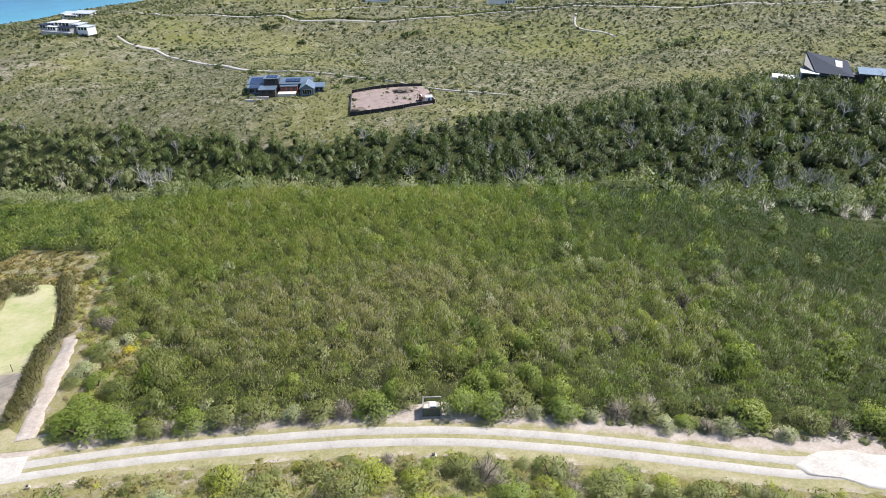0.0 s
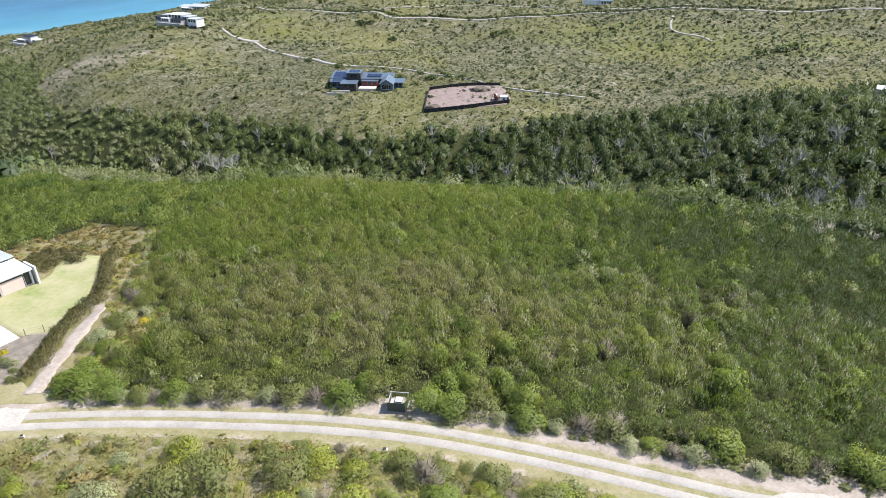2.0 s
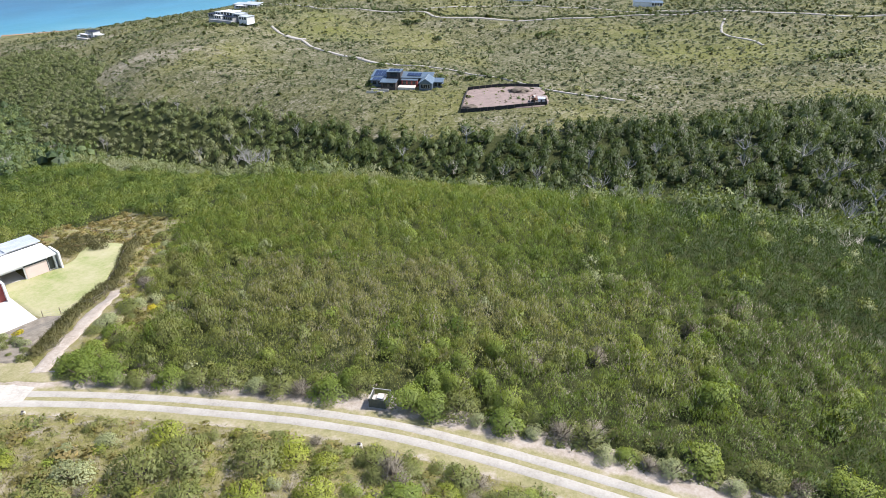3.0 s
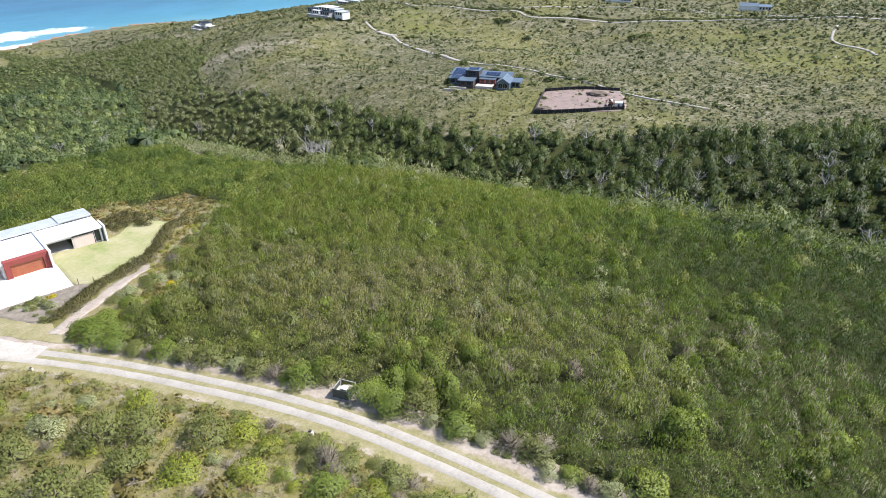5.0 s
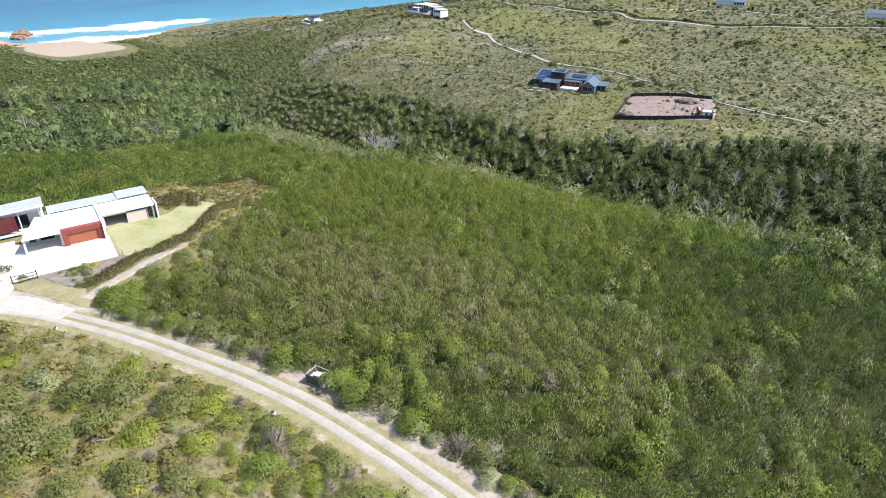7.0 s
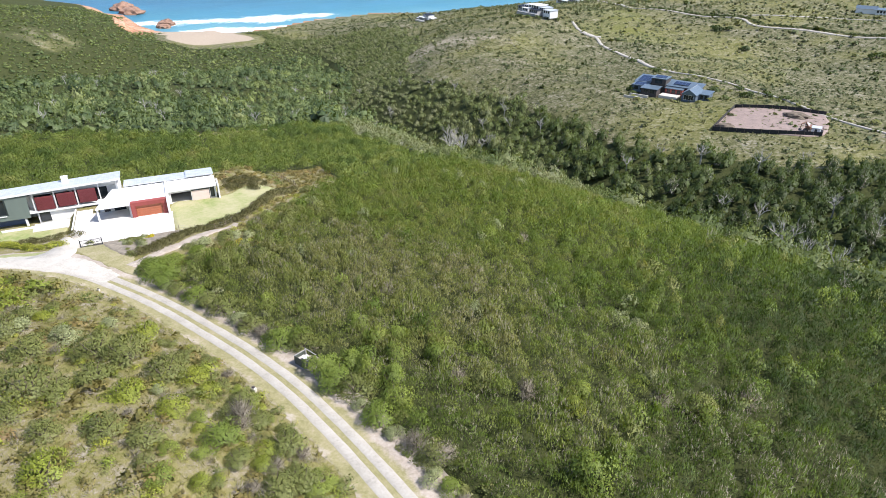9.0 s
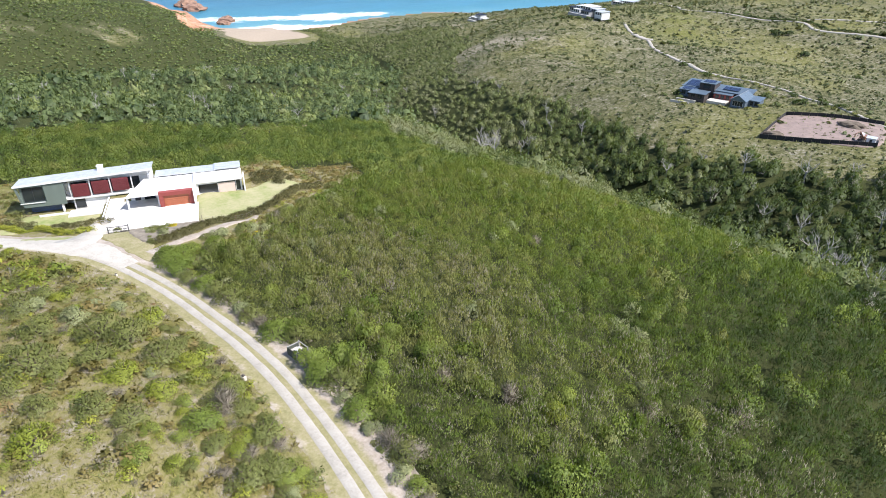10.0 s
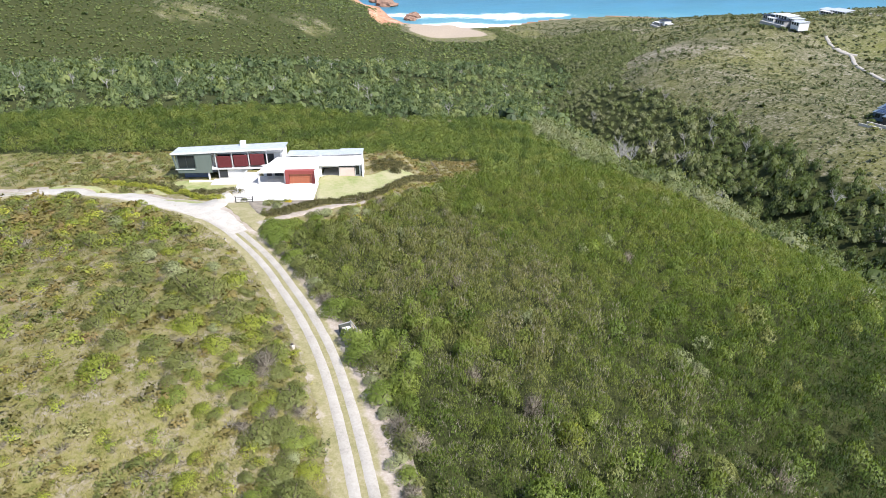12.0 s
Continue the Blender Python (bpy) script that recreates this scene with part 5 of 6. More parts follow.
def spots_at(x, y, size, tall, models, tones=None, sink=0.0):
    """Rows for scatter()."""
    n = len(x)
    tones = rng.uniform(0.1, 0.9, n) if tones is None else tones
    return np.column_stack([x, y, land(x, y) - sink, size, tall, tones, rng.integers(0, models, n)])


def sector(x, y, margin=0.0):
    """Only land that the walk looks over."""
    a = np.degrees(np.arctan2(y - 8, x - 40))
    b = np.degrees(np.arctan2(y - 30, x - 62))
    return (np.mod(a, 360) > 50 - margin) & (np.mod(b, 360) < 191 + margin)


# the thicket on the near plateau
x, y = spread(-60, 135, 48, 165, 1.95, 0.6)
keep = zones(x, y)[0]
x, y = x[keep], y[keep]
edge = np.clip((road_gap(x, y) - 3.6) / 12, 0, 1)
tall = (2.1 + 0.9 * edge) * rng.uniform(0.8, 1.2, len(x)) * (1 + 0.12 * wave(x, y, 17, 3.0) + 0.17 * wave(x, y, 6.5, 1.1))
olive = bump(x, y, 14, 70, 30, 15) + bump(x, y, -20, 76, 18, 12) + 0.3 * bump(x, y, 42, 62, 24, 13)
# tone falls towards +x: shaded crown sides seen against the sun, put into colour
tone = np.clip(rng.normal(0.50, 0.12, len(x)) + 0.22 * olive + 0.26 * ease((24 - x) / 36) + 0.06 * wave(x, y, 23, 0.6) - 0.12 * ease((y - 76) / 26) - 0.40 * ease((x - 12) / 45), 0.02, 0.98)
near = (y < 108) & (x < 80)
fine_models = [np.concatenate([clumps(26, 0.95, 0.72, 9, 0.11, 0.35), plumes(160, 1.0, 0.96, 0.17, 0.06, 0.7)]) for _ in range(8)]
coarse_models = [np.concatenate([clumps(20, 0.95, 0.72, 8, 0.15, 0.35), plumes(90, 1.0, 0.96, 0.18, 0.09, 0.7)]) for _ in range(6)]
size = rng.uniform(1.05, 1.7, len(x))
scatter("thicket", fine_models, spots_at(x[near], y[near], size[near], tall[near], 8, tone[near], 0.1), THICKET, "dense feathery green coastal thicket of shrubs", "thicket", 0.5)
w = (olive > 0.25) & (road_gap(x, y) > 7) & (rng.uniform(0, 1, len(x)) < 0.55)
scatter("thicket_stems", [plumes(60, 1.0, 1.06, 0.22, 0.03, 0.7) for _ in range(4)], spots_at(x[w], y[w], size[w], tall[w], 4, rng.uniform(0.2, 0.9, w.sum()), 0.1), TWIGGY, "dry brown stems standing up through the thicket", "stems", 0.4)
far = ~near
scatter("thicket", coarse_models, spots_at(x[far], y[far], size[far] * 1.05, tall[far], 6, tone[far], 0.1), THICKET, "dense green coastal thicket rolling over the crest", "thicket", 0.5)
x, y = spread(-240, -55, -70, 240, 2.9, 0.6)
keep = zones(x, y)[0] & sector(x, y, 6)
x, y = x[keep], y[keep]
scatter("thicket", [np.concatenate([clumps(26, 0.95, 0.72, 8, 0.19, 0.35), plumes(70, 1.0, 0.96, 0.17, 0.11, 0.6)]) for _ in range(6)], spots_at(x, y, rng.uniform(1.5, 2.5, len(x)), rng.uniform(2.3, 3.6, len(x)) * (1 + 0.2 * wave(x, y, 15, 2.2)), 6, np.clip(rng.normal(0.46, 0.12, len(x)) + 0.12 * wave(x, y, 40, 0.4), 0.02, 0.98), 0.1), THICKET_FAR, "smooth green thicket behind the white house", "thicket", 0.5)

# fuller rounded shrubs mixed into the thicket
x, y = spread(-52, 95, 52, 150, 5.2, 0.9)
w = zones(x, y)[0] & (road_gap(x, y) > 6) & (rng.uniform(0, 1, len(x)) < 0.42 + 0.3 * wave(x, y, 19, 0.7) + 0.25 * ease((-24 - x) / 16))
x, y = x[w], y[w]
round_shrubs = [np.concatenate([clumps(300, 1.0, 0.92, 13, 0.12, 0.25), plumes(60, 0.95, 0.95, 0.15, 0.05, 0.7)]) for _ in range(5)]
pick = rng.choice(4, len(x), p=[0.46, 0.26, 0.18, 0.10])
for k, (material, tone, words) in enumerate(((THICKET, 0.62, "rounded green shrubs standing out of the thicket"), (GLOSSY, 0.35, "leafy bright green shrubs standing out of the thicket"), (DULL, 0.25, "dull olive shrubs standing out of the thicket"), (SILVER, 0.05, "pale grey-green shrubs standing out of the thicket"))):
    w = pick == k
    sz = rng.uniform(1.1, 2.0, w.sum())
    # same darkening towards +x, backlit sides carried by the tone
    scatter("thicket_shrubs", round_shrubs, spots_at(x[w], y[w], sz, rng.uniform(2.8, 3.9, w.sum()), 5, np.clip(rng.normal(tone, 0.14, w.sum()) - 0.3 * ease((x[w] - 20) / 45), 0, 1), 0.1), material, words, "shrubs", 0.6)
x, y = spread(-215, -60, -60, 200, 7.5, 0.9)
w = zones(x, y)[0] & sector(x, y, 6) & (rng.uniform(0, 1, len(x)) < 0.6)
x, y = x[w], y[w]
sz = rng.uniform(1.7, 3.1, len(x))
scatter("thicket_shrubs", round_shrubs, spots_at(x, y, sz, rng.uniform(3.2, 4.6, len(x)), 5, np.clip(rng.normal(0.42, 0.2, len(x)), 0, 1), 0.1), THICKET_FAR, "rounded shrubs rising from the thicket behind the house", "shrubs", 0.75)

# low growth along the road's far edge
for material, models, tone, gap, words in ((DULL, [clumps(150, 1.0, 0.85, 10, 0.21, 0.15) for _ in range(4)], 0.45, 1.7, "low dull green undergrowth beside the road"), (TWIGGY, [np.concatenate([twigs(130, 1.0, 0.9, 0.013), clumps(26, 0.9, 0.8, 6, 0.18, 0.1)]) for _ in range(4)], 0.5, 2.6, "dry brown twigs and undergrowth beside the road"), (SILVER, [clumps(120, 1.0, 0.8, 10, 0.2, 0.15) for _ in range(3)], 0.35, 4.2, "pale silvery undergrowth beside the road")):
    x, y = spread(-40, 70, 30, 62, gap, 0.9)
    g = road_gap(x, y)
    w = (g > 3.7 + 0.4 * wave(x, y, 5, 1.5)) & (g < 7.4) & (track_left(x, y) > 1.0) & (np.hypot(x + 1.2, y - 52.7) > 2.4)
    x, y, g = x[w], y[w], g[w]
    sz = rng.uniform(0.5, 1.1, len(x))
    scatter("undergrowth", models, spots_at(x, y, sz, sz * (0.6 + 0.22 * (g - 3.4)), len(models), np.clip(rng.normal(tone, 0.25, len(x)), 0, 1), 0.05), material, words, "undergrowth", 0.65)

# the ravine woods
near_crowns = [np.concatenate([lobes(4, 0.78, 0.66, 0.36, 0.3), clumps(62, 0.95, 0.8, 10, 0.14, 0.35), plumes(90, 0.95, 0.98, 0.14, 0.085, 0.65)]) for _ in range(8)]
crowns = [np.concatenate([lobes(2, 0.75, 0.6, 0.38, 0.3), clumps(34, 0.95, 0.75, 9, 0.20, 0.3), plumes(26, 0.95, 0.95, 0.18, 0.12, 0.6)]) for _ in range(6)]
bank_crowns = [np.concatenate([lobes(5, 0.95, 0.7, 0.30, 0.3), clumps(190, 1.15, 0.85, 14, 0.11, 0.4), twigs(10, 0.9, 1.1, 0.012)]) for _ in range(6)]
x, y = spread(-900, 330, 120, 640, 4.7, 0.8)
_, w, _, _ = zones(x, y)
w &= sector(x, y, 4)
x, y = x[w], y[w]
dr, _, sr = along(x, y, RAVINE)
bank = (sr > 0) & (dr > 14)
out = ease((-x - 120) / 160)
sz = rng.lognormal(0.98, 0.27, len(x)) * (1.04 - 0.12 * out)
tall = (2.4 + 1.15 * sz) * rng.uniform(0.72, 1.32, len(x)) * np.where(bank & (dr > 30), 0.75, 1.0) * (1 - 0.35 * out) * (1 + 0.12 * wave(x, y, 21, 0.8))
# paler and greyer far out west: distance haze put into the leaf tone
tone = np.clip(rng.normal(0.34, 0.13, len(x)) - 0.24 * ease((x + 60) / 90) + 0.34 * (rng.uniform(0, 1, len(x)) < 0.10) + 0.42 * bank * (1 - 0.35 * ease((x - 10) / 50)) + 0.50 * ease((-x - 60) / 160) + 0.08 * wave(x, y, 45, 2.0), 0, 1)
near = (x > -150) & (x < 175) & (np.hypot(x, y) < 330)
for pick, models, words in ((near & ~bank, near_crowns, "dark green trees filling the ravine"), (near & bank, bank_crowns, "rounded grey-green trees below the plateau edge"), (~near, crowns, "dark green and grey trees along the ravine, paled as if hazy")):
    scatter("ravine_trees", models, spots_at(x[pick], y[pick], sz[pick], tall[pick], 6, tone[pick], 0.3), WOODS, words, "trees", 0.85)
w = near & ~bank & (rng.uniform(0, 1, len(x)) < 0.08 + 0.06 * wave(x, y, 30, 1.7))
scatter("dead_crowns", [twigs(170, 1.0, 1.0, 0.011) for _ in range(5)], spots_at(x[w], y[w], sz[w] * 0.95, tall[w] * 1.12, 5, rng.uniform(0.3, 1.0, w.sum()), 0.1), DRYWOOD, "grey leafless crowns standing among the ravine trees", "dead trees", 0.5)

# the wooded valley towards the beach
valley_crowns = [np.concatenate([lobes(3, 0.85, 0.6, 0.36, 0.35), clumps(52, 1.05, 0.82, 10, 0.16, 0.4), twigs(4, 0.8, 1.15, 0.014)]) for _ in range(8)]
small_crowns = [np.concatenate([lobes(2, 0.85, 0.6, 0.42, 0.35), clumps(34, 1.05, 0.82, 9, 0.20, 0.4)]) for _ in range(6)]
x, y = spread(-640, -165, -330, 620, 5.6, 0.75)
w = zones(x, y)[2] & sector(x, y, 3)
x, y = x[w], y[w]
sz = rng.lognormal(0.98, 0.34, len(x)) * (1 + 0.12 * wave(x, y, 60, 1.4))
tone = np.clip(rng.normal(0.48, 0.24, len(x)) + 0.16 * wave(x, y, 75, 0.2) - 0.34 * (rng.uniform(0, 1, len(x)) < 0.14), 0, 1)
tall = sz * rng.uniform(0.9, 1.9, len(x))
for pick, models in ((x > -400, valley_crowns), (x <= -400, small_crowns)):
    scatter("valley_trees", models, spots_at(x[pick], y[pick], sz[pick], tall[pick], len(models), tone[pick], 0.3), FARWOODS, "wooded valley of rounded green trees near the coast", "trees", 0.92)
coast_tufts = [clumps(13, 1.0, 0.75, 5, 0.56, 0.3) for _ in range(6)]
x, y = spread(-1150, -620, -330, 620, 5.8, 0.85)
w = zones(x, y)[2] & sector(x, y, 3) & (rng.uniform(0, 1, len(x)) > 0.5 * bump(x, y, -890, 150, 75, 90) + 0.5 * bump(x, y, -855, 302, 60, 40))
x, y = x[w], y[w]
sz = rng.lognormal(0.85, 0.3, len(x))
scatter("coastal_scrub", coast_tufts, spots_at(x, y, sz, sz * rng.uniform(0.6, 1.0, len(x)), 6, np.clip(rng.normal(0.66, 0.2, len(x)) + 0.12 * wave(x, y, 90, 0.5), 0, 1), 0.2), FARWOODS, "low grey-green scrub on the headland", "scrub", 0.7)

# heath on the far hillside
tufts = [clumps(10, 1.0, 0.8, 5, 1.0, 0.2) for _ in range(8)]
x, y = spread(-900, 420, 240, 1000, 3.7, 0.9)
_, _, _, w = zones(x, y)
w &= sector(x, y, 2) & (rng.uniform(0, 1, len(x)) < (0.62 + 0.38 * wave(x, y, 90, 2.2) + 0.4 * ease((x + 20) / 120)) * np.clip(520 / np.hypot(x, y), 0.35, 1))
x, y = x[w], y[w]
tiny = [clumps(8, 1.0, 0.8, 4, 0.95, 0.2) for _ in range(6)]
sz = rng.lognormal(0.0, 0.38, len(x)) * 0.75 * np.clip(np.hypot(x, y) / 480, 0.9, 1.5)
scatter("heath_bushes", tufts, spots_at(x, y, sz, sz * 0.9, 8, np.clip(rng.normal(0.52, 0.28, len(x)) + 0.14 * ease((-40 - x) / 80) - 0.16 * ease((x + 10) / 100), 0, 1), 0.1), HEATH, "low heath bushes dotted over the far hillside", "bushes")
x, y = spread(-330, 260, 250, 440, 2.5, 0.9)
w = zones(x, y)[3] & sector(x, y, 2) & (rng.uniform(0, 1, len(x)) < 0.55 + 0.3 * wave(x, y, 30, 1.2))
x, y = x[w], y[w]
sz = rng.uniform(0.35, 0.75, len(x))
scatter("heath_tufts", tiny, spots_at(x, y, sz, sz, 6, np.clip(rng.normal(0.6, 0.25, len(x)), 0, 1), 0.05), HEATH, "small grey-green heath tufts on the slope", "heath")
big = [clumps(70, 1.0, 0.8, 9, 0.32, 0.25) for _ in range(5)]
x, y = spread(-700, 420, 260, 900, 11.5, 0.95)
w = zones(x, y)[3] & sector(x, y, 2) & (rng.uniform(0, 1, len(x)) < 0.25 + 0.45 * ease((x + 60) / 120) + 0.2 * wave(x, y, 110, 0.3)) & ~((x > -50) & (x < -2) & (y > 300) & (y < 354)) & ~((x > -112) & (x < -62) & (y > 330) & (y < 368))
x, y = x[w], y[w]
sz = rng.uniform(1.2, 2.6, len(x))
scatter("hillside_shrubs", big, spots_at(x, y, sz, sz * 0.8, 5, rng.uniform(0.0, 0.6, len(x)), 0.1), HEATH, "larger dark green shrubs scattered over the hillside", "shrubs")


# ---- bushes near the road ----
def bush(kind, size, tall, place):
    """A leafy or dry bush with its stems."""
    ob = thing("bush", place)
    make, material, words, tone = BUSHES[kind]
    tri, light = facing(make(), 0.65)
    me = grid_mesh("foliage", tri.reshape(-1, 3), np.arange(len(tri) * 3).reshape(-1, 3), material, {"tone": np.full(len(tri) * 3, tone)}, light.reshape(-1, 3))
    leaf = new("foliage", me)
    leaf.parent = ob
    bm = bmesh.new()
    for i in range(5):
        a = 1.26 * i + 0.4
        tube([(0, 0, -0.1), (0.2 * math.cos(a), 0.2 * math.sin(a), 0.3), (0.5 * math.cos(a), 0.5 * math.sin(a), 0.75)], [0.05, 0.035, 0.012], 5, bm)
    part("stem", bm, BARK, ob)
    ob.scale = (size, size, tall)
    return tagged(ob, words, "bush", "bushes beside the road")


BUSHES = {
    "glossy": (lambda: clumps(2300, 1.0, 0.95, 18, 0.072, 0.15), GLOSSY, "rounded bright green bush with dense small leaves", 0.55),
    "glossy_pale": (lambda: clumps(2300, 1.0, 0.95, 15, 0.072, 0.15), GLOSSY, "rounded light green leafy bush on sandy ground", 0.85),
    "dull": (lambda: clumps(2100, 1.0, 0.9, 15, 0.072, 0.12), DULL, "dull olive green bush with a loose crown", 0.4),
    "dark": (lambda: np.concatenate([clumps(900, 1.0, 0.85, 14, 0.08, 0.15), plumes(900, 1.0, 0.88, 0.16, 0.03, 0.5)]), DULL, "dark green wide bush with feathery tips", 0.35),
    "silver": (lambda: clumps(1700, 1.0, 0.85, 15, 0.075, 0.15), SILVER, "pale silvery green bush with flower heads", 0.5),
    "lime": (lambda: np.concatenate([clumps(1400, 1.0, 0.82, 15, 0.08, 0.1), plumes(450, 0.95, 0.85, 0.14, 0.05)]), LIME, "yellow-green upright leafy bush in dry grass", 0.45),
    "twiggy": (lambda: np.concatenate([twigs(800, 1.0, 1.0, 0.008), clumps(420, 0.95, 0.85, 14, 0.06, 0.1)]), TWIGGY, "dry greyish brown leafless bush of fine twigs", 0.5),
    "gold": (lambda: clumps(500, 1.0, 0.8, 10, 0.15, 0.15), GOLD, "yellow flowering garden bush beside the paving", 0.6),
}
MASTERS = {}


def plant(kind, x, y, size, tall=None):
    """One bush; the first three of each kind are models for the rest."""
    tall = size * rng.uniform(0.85, 1.15) if tall is None else tall
    place = (x, y, float(land(x, y)) - 0.03)
    models = MASTERS.setdefault(kind, [])
    if len(models) < 3:
        models.append(bush(kind, size, tall, place))
        return models[-1]
    m = models[int(rng.integers(0, 3))]
    ob = copy_thing(m, pose(*place, 0, 0, rng.uniform(0, 360)))
    ob.scale = (size * rng.uniform(0.9, 1.1), size, tall)
    return ob


EDGE = [("glossy", -38.6, 51.6, 2.3), ("glossy", -35.2, 51.3, 2.1), ("dull", -31.4, 51.4, 1.6), ("glossy", -27.4, 51.2, 1.9), ("dull", -23.6, 51.6, 2.0), ("dark", -20.2, 51.4, 2.1), ("silver", -16.2, 51.6, 1.5), ("dull", -13.4, 51.9, 1.9), ("twiggy", -10.6, 52.0, 1.7),
        ("glossy", -7.4, 52.0, 2.1), ("dark", -4.4, 54.6, 1.8), ("glossy", 1.7, 53.0, 2.3), ("glossy", 4.6, 52.6, 2.2), ("dark", 7.4, 53.2, 2.1), ("silver", 9.9, 51.6, 1.1), ("glossy", 12.5, 51.7, 1.9), ("silver", 15.6, 51.2, 1.1), ("twiggy", 18.4, 51.5, 1.9), ("dull", 20.8, 51.2, 1.6),
        ("glossy", 24.6, 49.4, 1.1), ("twiggy", 26.7, 48.8, 1.3), ("silver", 28.7, 48.5, 1.4), ("glossy_pale", 31.2, 50.0, 2.2), ("silver", 33.8, 47.6, 1.15), ("dark", 36.6, 48.8, 1.8), ("twiggy", 39.4, 48.2, 1.4), ("glossy_pale", 43.5, 48.4, 2.2), ("dark", 47.5, 47.5, 2.0), ("dull", 52, 45.5, 1.9)]
EDGE += [("twiggy", 21.4, 51.8, 2.0), ("glossy", -40.9, 52.6, 2.0), ("glossy", -40.2, 54.6, 2.0), ("glossy_pale", -37.6, 54.2, 1.9), ("glossy_pale", -41.6, 56.8, 1.4), ("silver", -33.6, 49.9, 1.0), ("twiggy", -29.4, 50.2, 1.2), ("silver", -25.2, 50.0, 0.9), ("twiggy", -14.8, 50.4, 1.2), ("silver", 22.6, 49.2, 1.2)]
for kind, x, y, s in EDGE:
    y = max(y, float(np.interp(x, *ROAD_Y)) + 2.3 + 0.85 * s)
    plant(kind, x, y, s * 1.15, s * 1.2)
for kind, x, y, s in [("glossy", 3.6, 55.4, 2.0), ("glossy_pale", 6.6, 55.8, 2.1), ("glossy", 9.4, 56.6, 2.0), ("glossy_pale", 12.4, 54.6, 1.9), ("glossy", -5.4, 55.0, 1.7), ("glossy", 6.0, 60.5, 1.9), ("glossy", 3.0, 63.5, 1.8), ("glossy_pale", 8.6, 66.0, 1.7), ("glossy_pale", -17.5, 58.0, 1.6), ("glossy", -12.0, 60.0, 1.4), ("glossy_pale", 25.5, 70.0, 1.5), ("glossy", 34.0, 63.0, 1.8), ("glossy_pale", 52.0, 72.0, 1.6),
                      ("dark", -33.5, 60.5, 2.3), ("dark", -31.0, 66.0, 2.2), ("dull", -34.5, 70.5, 2.2), ("dark", -41.5, 78.0, 2.1), ("dull", -45.5, 88.0, 2.4), ("glossy_pale", 45.0, 58.0, 1.7), ("glossy", 48.0, 62.5, 1.9), ("silver", 30.2, 78.0, 1.3), ("silver", 24.0, 88.0, 1.6), ("dark", 36.8, 76.0, 1.9), ("lime", 26.7, 66.5, 1.7), ("glossy", 33.5, 58.7, 2.5), ("glossy", -3.0, 62.4, 1.8), ("glossy_pale", 1.5, 61.6, 1.9), ("glossy", 10.0, 63.6, 1.9), ("twiggy", -7.0, 104.7, 1.8), ("dark", 49.0, 111.0, 2.2), ("twiggy", 14.5, 62.0, 1.9), ("twiggy", 21.5, 65.5, 2.0), ("twiggy", -8.0, 72.0, 1.9), ("twiggy", 33.0, 74.5, 1.8), ("twiggy", 0.5, 82.0, 1.7), ("twiggy", 40.0, 81.0, 1.8)]:
    plant(kind, x, y, s, s * 1.55)
# between the sandy track and the thicket
for i in range(54):
    y = rng.uniform(52, 100)
    x = -43.4 - (y - 50) * 0.42 + rng.uniform(2.8, 12.5)
    kind = ["lime", "dull", "dark", "twiggy", "silver", "dark", "glossy_pale", "dull", "glossy"][int(rng.integers(0, 9))]
    s = rng.uniform(0.7, 1.5) + 0.7 * (rng.uniform() < 0.25)
    plant(kind, x, y, s)
for kind, x, y, s in (("dark", -34.6, 63.0, 3.0), ("dark", -37.5, 58.6, 2.3), ("dark", -44.8, 81.5, 2.8), ("twiggy", -47.3, 75.5, 2.0), ("twiggy", -49.5, 77.0, 1.8), ("dark", -50.5, 88.0, 2.2), ("dull", -53.5, 93.5, 2.0), ("twiggy", -56.5, 97.0, 2.1), ("silver", -43.0, 71.0, 1.5), ("gold", -41.5, 68.5, 1.1), ("glossy_pale", -47.5, 84.0, 1.6)):
    plant(kind, x, y, s, s * 1.05)
